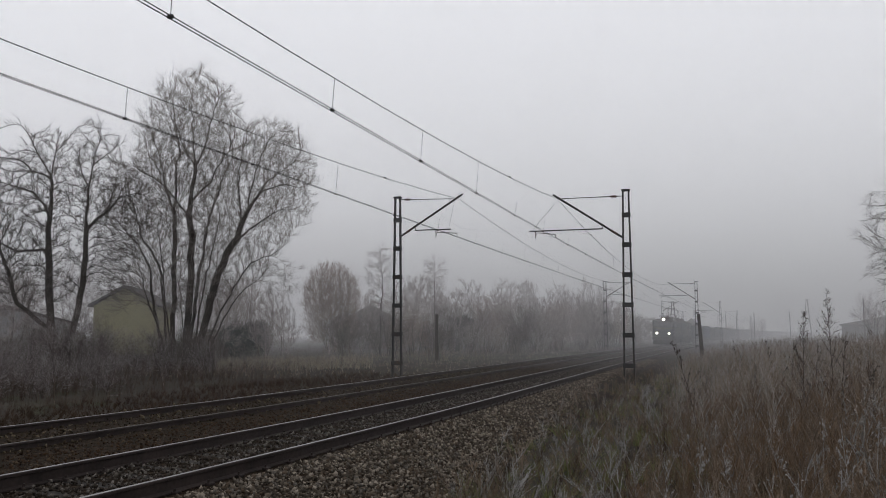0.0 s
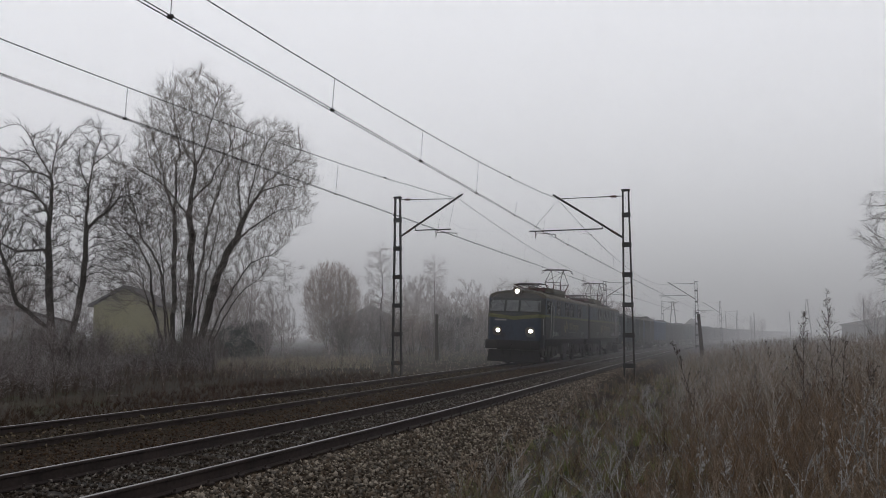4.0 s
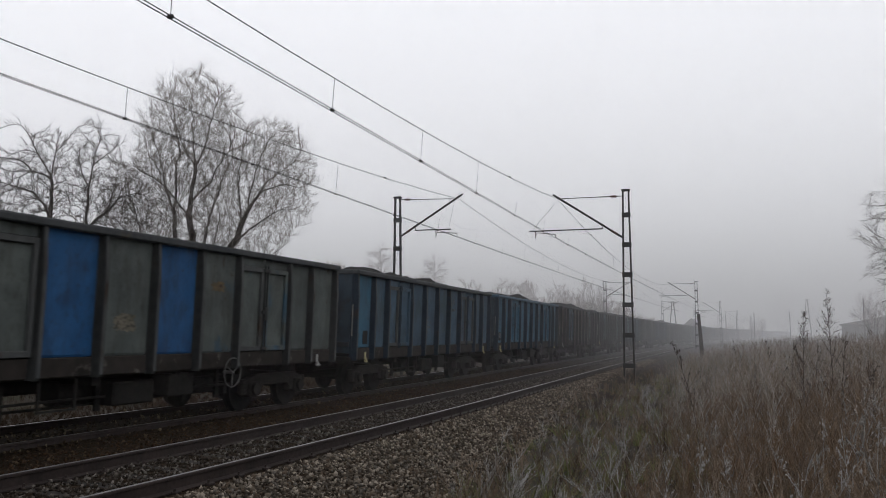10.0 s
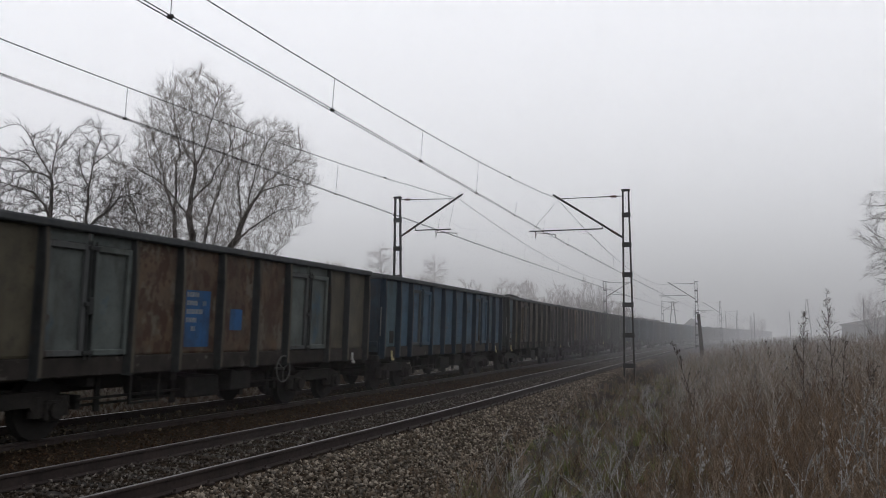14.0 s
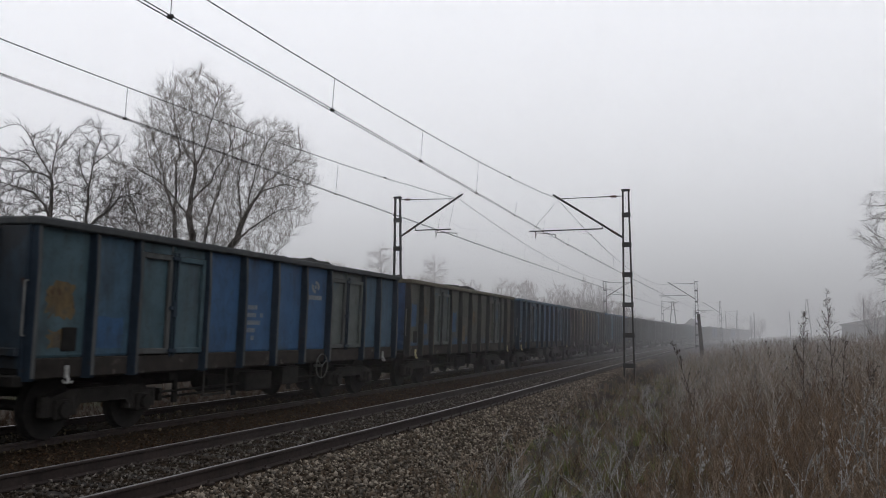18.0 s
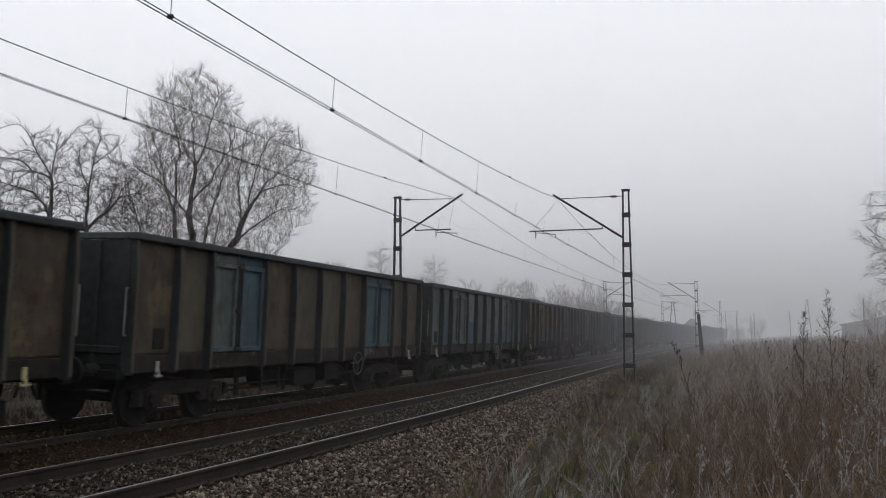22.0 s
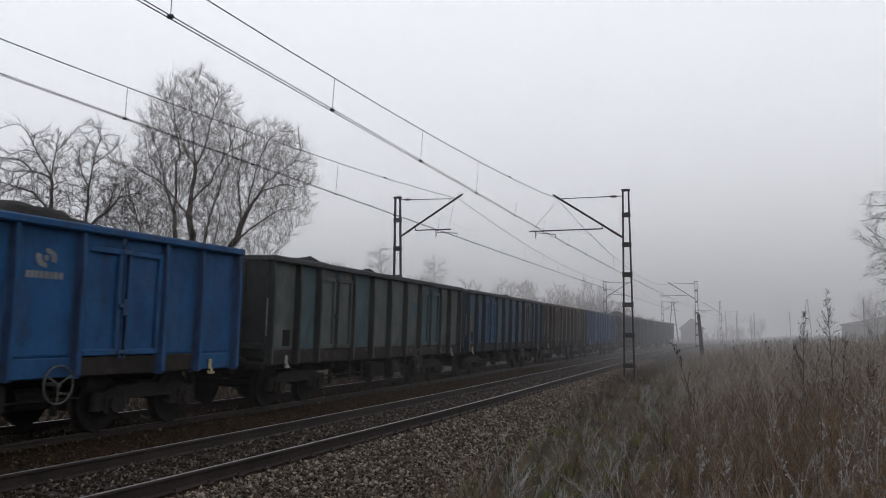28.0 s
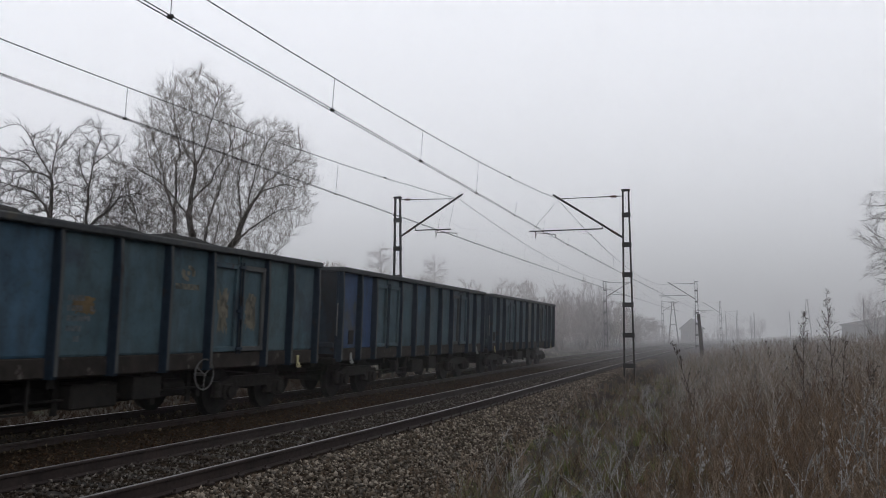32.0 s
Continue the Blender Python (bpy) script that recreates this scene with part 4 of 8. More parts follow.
def loco_section(label, raised_at, number_bars, lit, low, LC, LH):
    nose_point = lambda x, z: nose_at(x, z, LC)
    th = thing("locomotive_section", label, "locomotive", group="sections of the locomotive")
    # cab front, in bands of paint
    us = [-1, -0.97, -0.92, -0.86, -0.8, -0.7, -0.45, -0.2, 0, 0.2, 0.45, 0.7, 0.8, 0.86, 0.92, 0.97, 1]

    def band(zs, mat, name, out=0.0, tail=0.55, wrap=True, dip=0.0):
        m = Mesh()
        rings = []
        for z in zs:
            ring = [nose_point(u, z - dip * max(0.0, 1 - abs(u) / 0.8)) + Vector((u * out, -out, 0)) for u in (us if wrap else us[2:-2])]
            if not wrap:
                rings.append(ring)
                continue
            ring = [Vector((ring[0].x, -LC + tail + max(0, ring[0].y + LH), z))] + ring + [Vector((ring[-1].x, -LC + tail + max(0, ring[-1].y + LH), z))]
            rings.append(ring)
        m.loft(rings, closed=False, caps=False)
        return part(name, m, mat, th)

    levels = [0.9, 1.33, 1.8, 2.2, 2.42]
    band(levels, NOSE_BLUE if lit else LOW_BROWN, "cab_front", wrap=False)
    for s, bend in ((-1, us[2::-1]), (1, us[-3:])):
        rings = [[nose_point(u, z) for u in bend] for z in levels]
        part("cab_corner", Mesh().loft([q + [Vector((q[-1].x, -LC + 0.55, q[-1].z))] for q in rings], closed=False, caps=False), low, th)
    band([2.4, 2.5, 2.58], LIME, "stripe", 0.008, 0.56, dip=0.13)
    band([2.42, 2.56, 2.9, 3.2, 3.4], LOW_BLUE, "windscreen_surround")
    band([3.4, 3.5, 3.62, 3.8, 3.9, 3.95], CAB_ROOF, "cab_roof", 0.0, 1.75)
    for a, b in ((-0.93, -0.36), (-0.31, 0.14), (0.19, 0.9)):
        m = Mesh()
        zs = (2.68, 3.28)
        pts = [[nose_point(a + (b - a) * i / 5, z) + Vector((0, -0.02, 0.01)) for i in range(6)] for z in zs]
        back = [[p + Vector((0, 0.03, 0)) for p in r] for r in pts]
        m.loft([pts[0], pts[1], back[1], back[0], pts[0]], closed=False, caps=False)
        pane = part("windscreen", m, WINDSCREEN, th)
        fr = Mesh()
        loop = pts[0] + pts[1][::-1] + [pts[0][0]]
        fr.tube([p + Vector((0, -0.006, 0)) for p in loop], 0.016, 5, cap=False)
        part("window_gasket", fr, UNDER, pane)
    for x in (-0.55, 0.3):
        p, q2 = nose_point(x, 3.3) + Vector((0, -0.05, 0)), nose_point(x + 0.22, 2.95) + Vector((0, -0.05, 0))
        part("wiper", Mesh().tube([p, q2], 0.012, 5), UNDER, th)
    # the sides
    for s in (-1, 1):
        y0, y1 = -LC + 0.5, LH
        ls = part("lower_side", Mesh().box(s * 1.47 - 0.03, s * 1.47 + 0.03, y0, y1, 1.33, 2.46), low, th)
        for z in (1.72, 1.88, 2.04, 2.2, 2.36):
            part("side_bead", Mesh().box(s * 1.504 - 0.006, s * 1.504 + 0.006, y0 + 0.9, y1 - 0.03, z, z + 0.035, 0.003), low, ls)
        part("stripe", Mesh().box(s * 1.475 - 0.03, s * 1.475 + 0.03, y0, y1 - 0.02, 2.46, 2.575, 0.004), LIME, th, "dull yellow-green stripe")
        part("upper_side", Mesh().box(s * 1.47 - 0.03, s * 1.47 + 0.03, y0, y1, 2.575, 3.43), UP_BLUE, th)
        for a, b in ((-3.72, -2.62), (-1.3, -0.16), (0.3, 1.44), (2.72, 3.95)):
            w = part("side_window", Mesh().box(s * 1.497 - 0.012, s * 1.497 + 0.012, a, b, 2.64, 3.36, 0.01), WINDOW_DARK, th)
            fr = Mesh()
            x = s * 1.51
            for zz in (2.64, 3.36):
                fr.tube([(x, a, zz), (x, b, zz)], 0.018, 5)
            for yy in (a, b):
                fr.tube([(x, yy, 2.64), (x, yy, 3.36)], 0.018, 5)
            part("window_gasket", fr, UNDER, w)
        for a, b in ((-4.7, -4.25), (-2.15, -1.72), (1.85, 2.2), (4.35, 4.7), (5.95, 6.25)):
            part("filler_panel", Mesh().box(s * 1.5 - 0.008, s * 1.5 + 0.008, a, b, 2.66, 3.3, 0.006), PALE_PANEL, th)
        for a, b in ((4.85, 5.85), (6.32, 6.95)):
            for z in np.arange(2.68, 3.3, 0.115):
                m = Mesh().loft([[(s * 1.498, a, z), (s * 1.498, b, z)], [(s * 1.514, a, z - 0.012), (s * 1.514, b, z - 0.012)], [(s * 1.5, a, z + 0.08), (s * 1.5, b, z + 0.08)]], closed=False, caps=False)
                part("louvre_slat", m, UP_BLUE, th)
        d = part("cab_door", Mesh().box(s * 1.497 - 0.01, s * 1.497 + 0.01, -5.42, -4.88, 1.4, 3.38, 0.008), low, th)
        part("door_window", Mesh().box(s * 1.508 - 0.004, s * 1.508 + 0.004, -5.33, -4.97, 2.66, 3.28, 0.003), CAB_GLASS if lit else WINDSCREEN, d)
        a, b, x = -LC + 0.75, -LC + 1.5, s * 1.51
        cw = part("cab_side_window", Mesh().box(s * 1.5 - 0.008, s * 1.5 + 0.008, a, b, 2.66, 3.3, 0.006), CAB_GLASS if lit else WINDSCREEN, th)
        fr = Mesh()
        for zz in (2.66, 3.3):
            fr.tube([(x, a, zz), (x, b, zz)], 0.02, 5)
        for yy in (a, (a + b) / 2, b):
            fr.tube([(x, yy, 2.66), (x, yy, 3.3)], 0.02, 5)
        part("window_gasket", fr, UNDER, cw)
        for y in (-5.5, -4.8):
            part("handrail", Mesh().tube([(s * 1.5, y, 1.45), (s * 1.56, y, 1.5), (s * 1.56, y, 3.05), (s * 1.5, y, 3.1)], 0.017, 6), BRIGHT_RAIL, th)
        part("handrail", Mesh().tube([(s * 1.47, -LC + 0.05, 1.55), (s * 1.5, -LC - 0.05, 1.6), (s * 1.5, -LC - 0.05, 2.3), (s * 1.47, -LC + 0.05, 2.35)], 0.015, 6), BRIGHT_RAIL, th)
        if not lit:
            plate = part("lettered_plate", Mesh().box(s * 1.508 - 0.006, s * 1.508 + 0.006, -7.54, -7.04, 1.53, 1.78, 0.004), STENCIL, th, "pale plate with two lines of small writing")
            for z, spans in ((1.69, ((-7.49, -7.32), (-7.29, -7.1))), (1.58, ((-7.5, -7.4), (-7.37, -7.22), (-7.2, -7.08)))):
                for a, b in spans:
                    part("writing_bar", Mesh().box(s * 1.516 - 0.002, s * 1.516 + 0.002, a, b, z, z + 0.026), UNDER, plate)
        # the operator's mark and lettering, as plain shapes
        x = s * 1.512
        Y = (lambda v: v) if s > 0 else (lambda v: 1.3 - v)

        def flat(name, y0, y1, z0, z1, mat):
            part(name, Mesh().box(x - 0.003, x + 0.003, min(Y(y0), Y(y1)), max(Y(y0), Y(y1)), z0, z1), mat, th)

        lg = Mesh()
        for sg in (-1, 1):
            arc = [(-1.0 + sg * 0.52 * math.cos(t), 2.0 + sg * 0.34 * math.sin(t)) for t in np.linspace(-0.5, 1.7, 7)]
            inn = [(-1.0 + sg * 0.24 * math.cos(t), 2.0 + sg * 0.16 * math.sin(t)) for t in np.linspace(-0.5, 1.7, 7)]
            lg.loft([[(x, Y(y), z) for y, z in arc], [(x, Y(y), z) for y, z in inn]], closed=False, caps=False)
        lg.loft([[(x, Y(-1.0 + 0.19 * math.cos(t)), 2.0 + 0.12 * math.sin(t)) for t in np.linspace(0, 2 * math.pi, 17)[:-1]], [(x + s * 0.003, Y(-1.0 + 0.18 * math.cos(t)), 2.0 + 0.115 * math.sin(t)) for t in np.linspace(0, 2 * math.pi, 17)[:-1]]])
        part("operator_mark", lg, CREAM, th)
        y = 0.1
        for k, w in enumerate((0.35, 0.35, 0.35, 0.12, 0.41, 0.41, 0.27, 0.41, 0.41)):
            if k != 3:
                z0, z1 = (1.88, 2.24) if k < 3 else (1.88, 2.14)
                if k == 7:
                    z0 = 1.76
                t = 0.08
                flat("lettering_bar", y, y + t, z0, z1, CREAM)
                flat("lettering_bar", y + t, y + w - 0.05, z1 - 0.06, z1, CREAM)
                if k in (4, 7, 8):
                    flat("lettering_bar", y + t, y + w - 0.05, z0, z0 + 0.06, CREAM)
                if k in (5, 8, 7, 0):
                    flat("lettering_bar", y + w - 0.13, y + w - 0.05, (z0 + 0.06 if k else z0 + 0.13), z1 - 0.06, CREAM)
            y += w
        for k in range(9):
            flat("lettering_bar", 0.12 + k * 0.27, 0.18 + k * 0.27, 1.66, 1.76, STENCIL)
        yy = -4.75 if s > 0 else 4.15
        for w in number_bars:
            flat("number_bar", yy, yy + w, 1.5, 1.7, STENCIL)
            yy += w + 0.08
        yy = 4.2 if s > 0 else -3.35
        for k in range(9):
            if k not in (1, 5):
                flat("number_bar", yy + k * 0.11, yy + k * 0.11 + 0.055, 1.64, 1.76, STENCIL)
        flat("number_bar", yy + 0.15, yy + 0.6, 1.55, 1.59, STENCIL)
        flat("number_bar", yy + 0.2, yy + 0.5, 1.47, 1.51, STENCIL)
    # Rear wall takes near-black UNDER to keep the gap between the sections dark.
    part("rear_wall", Mesh().box(-1.43, 1.43, LH - 0.04, LH - 0.002, 1.2, 3.45), UNDER, th)
    part("gangway_bellows", Mesh().box(-0.5, 0.5, LH, LH + 0.38, 1.3, 3.2, 0.03), UNDER, th)
    # the roof, arched, with a tan gutter
    arch = [(1.5, 3.43), (1.49, 3.5), (1.4, 3.6), (1.15, 3.7), (0.7, 3.78), (0, 3.82)]
    arch = arch + [(-x, z) for x, z in arch[-2::-1]]
    m = Mesh().loft([[(x, -LC + 0.55, z) for x, z in arch], [(x, LH, z) for x, z in arch]], closed=True)
    part("roof", m, ROOF, th, "sooty tan arched roof")
    for y in (-3.0, 0.2, 3.4):
        m = Mesh().loft([[(x * 1.006, y - 0.04, z + 0.012) for x, z in arch], [(x * 1.006, y + 0.04, z + 0.012) for x, z in arch]], closed=True)
        part("roof_seam", m, ROOF, th)
    # ventilation box amidships
    for a, b in ((-1.75, 0.1), (0.15, 2.0)):
        vb = part("vent_box", Mesh().box(-0.85, 0.85, a, b, 3.72, 4.16, 0.05), ROOF, th)
        for z in np.arange(3.8, 4.08, 0.055):
            part("vent_slat", Mesh().box(0.85, 0.885, a + 0.1, b - 0.1, z, z + 0.03), ROOF, vb)
    for y in (-1.95, 2.25, -5.6):
        for x in (-0.4, 0.4):
            part("insulator", Mesh().tube([(x, y, 3.75), (x, y, 3.85), (x, y, 3.9), (x, y, 4.0), (x, y, 4.05)], [0.09, 0.05, 0.09, 0.05, 0.08], 10), WHITE_INS, th)
    for x in (-1.02, 1.02):
        for y0, y1 in ((-4.9, -2.2), (2.6, 6.0)):
            m = Mesh().box(x - 0.13, x + 0.13, y0, y1, 3.81, 3.83)
            for y in np.arange(y0 + 0.1, y1, 0.8):
                m.beam((x, y, 3.66), (x, y, 3.82), 0.03)
            part("walkway", m, DARK_STEEL, th)
    part("roof_cable", Mesh().tube([(0.3, -5.6, 4.08), (0.3, -2, 4.14), (0.3, 1.6, 4.1), (0.35, 6.3, 4.05)], 0.02, 6), PANTO_DARK, th)
    # pantographs, one up and one folded
    for y in (-3.55, 3.75):
        up = abs(y - raised_at) < 0.5
        top = 5.58 if up else 4.3
        base = Mesh()
        for x in (-0.55, 0.55):
            base.box(x - 0.05, x + 0.05, y - 1.0, y + 1.0, 3.95, 4.02, 0.01)
            for yy in (-0.75, 0.75):
                base.tube([(x, y + yy, 3.72), (x, y + yy, 3.96)], 0.06, 8)
        for yy in (-0.35, 0.35):
            base.box(-0.55, 0.55, y + yy - 0.05, y + yy + 0.05, 3.955, 4.015, 0.01)
        pb = part("pantograph_base", base, PANTO_RED, th, "red pantograph base on insulators")
        knee_z, knee_y = (4.7, 1.42) if up else (4.16, 1.8)
        for sg in (-1, 1):
            for x in (-0.48, 0.48):
                part("lower_arm", Mesh().tube([(x * 0.7, y + sg * 0.3, 4.02), (x, y + sg * knee_y, knee_z)], [0.05, 0.03], 8), PANTO_RED, pb)
                part("upper_arm", Mesh().tube([(x, y + sg * knee_y, knee_z), (x * 0.8, y + sg * 0.12, top - 0.1)], 0.02, 6), PANTO_DARK, pb)
            part("brace", Mesh().tube([(-0.48, y + sg * knee_y, knee_z), (0.48, y + sg * knee_y, knee_z)], 0.022, 6), PANTO_DARK, pb)
            part("brace", Mesh().tube([(-0.48, y + sg * knee_y, knee_z), (0.38, y + sg * 0.12, top - 0.12)], 0.014, 5), PANTO_DARK, pb)
            head = [(-0.95, y + sg * 0.2, top - 0.22), (-0.88, y + sg * 0.22, top - 0.06), (-0.6, y + sg * 0.22, top), (0.6, y + sg * 0.22, top), (0.88, y + sg * 0.22, top - 0.06), (0.95, y + sg * 0.2, top - 0.22)]
            part("contact_bar", Mesh().tube(head, [0.014, 0.02, 0.03, 0.03, 0.02, 0.014], 6), PANTO_DARK, pb)
        for x in (-0.4, 0.4):
            part("head_link", Mesh().tube([(x, y - 0.24, top - 0.02), (x, y, top - 0.12), (x, y + 0.24, top - 0.02)], 0.02, 6), PANTO_DARK, pb)
        for x in (-0.95, 0.95):
            part("horn", Mesh().tube([(x, y - 0.2, top - 0.22), (x * 1.03, y, top - 0.26), (x, y + 0.2, top - 0.22)], 0.012, 6), PANTO_DARK, pb)
    # running gear
    part("underframe", Mesh().box(-1.25, 1.25, -LC + 0.3, LH - 0.1, 0.95, 1.32, 0.03), SOOT, th)
    for yb in (-3.9, 3.9):
        m = Mesh()
        for s in (-1, 1):
            x = s * 1.08
            pts = [(-2.1, 0.86), (-2.1, 0.62), (-1.75, 0.4), (-1.2, 0.4), (-0.9, 0.66), (0.9, 0.66), (1.2, 0.4), (1.75, 0.4), (2.1, 0.62), (2.1, 0.86), (0.8, 0.98), (-0.8, 0.98)]
            m.loft([[(x - 0.08, y, z) for y, z in pts], [(x + 0.08, y, z) for y, z in pts]])
            for y in (-1.5, 1.5):
                m.box(x - 0.15, x + 0.15, y - 0.22, y + 0.22, 0.4, 0.82, 0.04)
                m.tube([(x + s * 0.12, y, 0.62), (x + s * 0.22, y, 0.62)], 0.16, 14)
                for o in (-0.42, 0.42):
                    m.tube([(x + s * 0.06, y + o, 0.5), (x + s * 0.06, y + o, 0.95)], 0.1, 10)
            for o in (-0.5, 0.5):
                m.tube([(x + s * 0.08, o, 0.4), (x + s * 0.08, o, 1.0)], 0.13, 12)
            m.box(x - 0.1, x + 0.14, -0.75, 0.75, 0.32, 0.42, 0.02)
        bg = part("bogie", m, SPRING, th)
        bg.location = (0, yb, 0)
        for o in (-1.5, 1.5):
            m = Mesh()
            for s in (-1, 1):
                m.tube([(s * 0.68, 0, 0), (s * 0.7, 0, 0), (s * 0.715, 0, 0), (s * 0.83, 0, 0)], [0.65, 0.65, 0.625, 0.615], 32)
            m.tube([(-0.95, 0, 0), (0.95, 0, 0)], 0.1, 10)
            part("wheelset", m, UNDER, bg).location = (0, o, 0.625)
    for s in (-1, 1):
        part("battery_box", Mesh().box(s * 1.1 - 0.25, s * 1.1 + 0.25, -1.35, 0.35, 0.5, 1.1, 0.03), SPRING, th)
        eb = part("equipment_box", Mesh().box(s * 1.12 - 0.2, s * 1.12 + 0.2, 0.5, 1.2, 0.65, 1.15, 0.03), UNDER, th)
        part("card", Mesh().box(s * 1.325 - 0.004, s * 1.325 + 0.004, 0.8, 0.95, 0.85, 1.05), STENCIL, eb)
    # the front end: buffer beam, plough, lamps, hoses
    part("buffer_beam", Mesh().box(-1.4, 1.4, -LC - 0.42, -LC - 0.2, 0.8, 1.25, 0.02), SOOT, th)
    part("snow_plough", Mesh().loft([[(-1.3, -LC - 0.1, 0.75), (0, -LC - 0.55, 0.75), (1.3, -LC - 0.1, 0.75), (1.3, -LC, 0.75), (-1.3, -LC, 0.75)], [(-1.35, -LC - 0.15, 0.16), (0, -LC - 0.65, 0.16), (1.35, -LC - 0.15, 0.16), (1.35, -LC, 0.16), (-1.35, -LC, 0.16)]]), SOOT, th)
    for x in (-0.875, 0.875):
        part("buffer", WM["buffer"], None, th).matrix_basis = pose(x, -LC - 0.4, 1.03)
    part("coupling", WM["coupling"], None, th).matrix_basis = pose(0, -LC - 0.4, 1.0)
    for x in (-0.45, 0.45, 0.6):
        part("brake_hose", Mesh().tube([(x, -LC - 0.42, 0.85), (x, -LC - 0.56, 0.7), (x * 0.95, -LC - 0.52, 0.45)], 0.028, 8), UNDER, th)
    for x, z in ((-0.85, 1.7), (0.85, 1.7), (0.0, 3.72)):
        p = nose_point(x / 1.5, z)
        fwd = 0.10 if z < 3 else 0.42
        c = p + Vector((0, -0.02, 0))
        lp = part("headlamp", Mesh().tube([c + Vector((0, 0.3, 0)), c + Vector((0, -fwd + 0.03, 0)), c + Vector((0, -fwd, 0)), c + Vector((0, -fwd + 0.0, 0)), c + Vector((0, -fwd + 0.06, 0))], [0.23, 0.24, 0.23, 0.185, 0.15], 24, cap=False), LAMP_RIM, th, "round headlamp with an enamelled ring")
        part("reflector", Mesh().tube([c + Vector((0, -fwd + 0.005, 0)), c + Vector((0, -fwd + 0.12, 0))], [0.185, 0.05], 20), REFLECTOR, lp)
        if lit:
            part("bulb", Mesh().tube([c + Vector((0.05, -fwd - 0.012, 0.02)), c + Vector((0.05, -fwd + 0.05, 0.02))], 0.085 if z < 3 else 0.095, 14), BULB, lp, "lit bulb")
    part("name_bars", Mesh().box(-0.95, -0.35, -LC - 0.36, -LC - 0.345, 2.22, 2.3), STENCIL, th)
    part("end_sign", Mesh().box(0.75, 1.15, -LC - 0.33, -LC - 0.315, 1.42, 1.6), PALE_PANEL, th)
    part("cab_floor", Mesh().box(-1.42, 1.42, -LC + 0.2, LH - 0.05, 1.325, 1.4), UNDER, th)
    return th


SECTION_B = loco_section("leading blue-grey electric locomotive section with lit headlamps", 3.75, (0.1, 0.1, 0.09, 0.05, 0.06, 0.05, 0.09, 0.1, 0.06, 0.09), True, LOW_BLUE, 7.1, 6.95)
SECTION_A = loco_section("trailing blue-grey electric locomotive section coupled to the wagons", -3.55, (0.09, 0.1, 0.09, 0.05, 0.06, 0.05, 0.09, 0.1, 0.06, 0.09), False, LOW_BROWN, 7.9, 7.55)
VEHICLES.append((SECTION_B, 571.15, 0))
VEHICLES.append((SECTION_A, 555.85, 180))


# ---- overhead line ----
MAST_Y = [-26.0, 34.0, 95.0, 154.0, 212.0, 270.0, 328.0, 386.0]


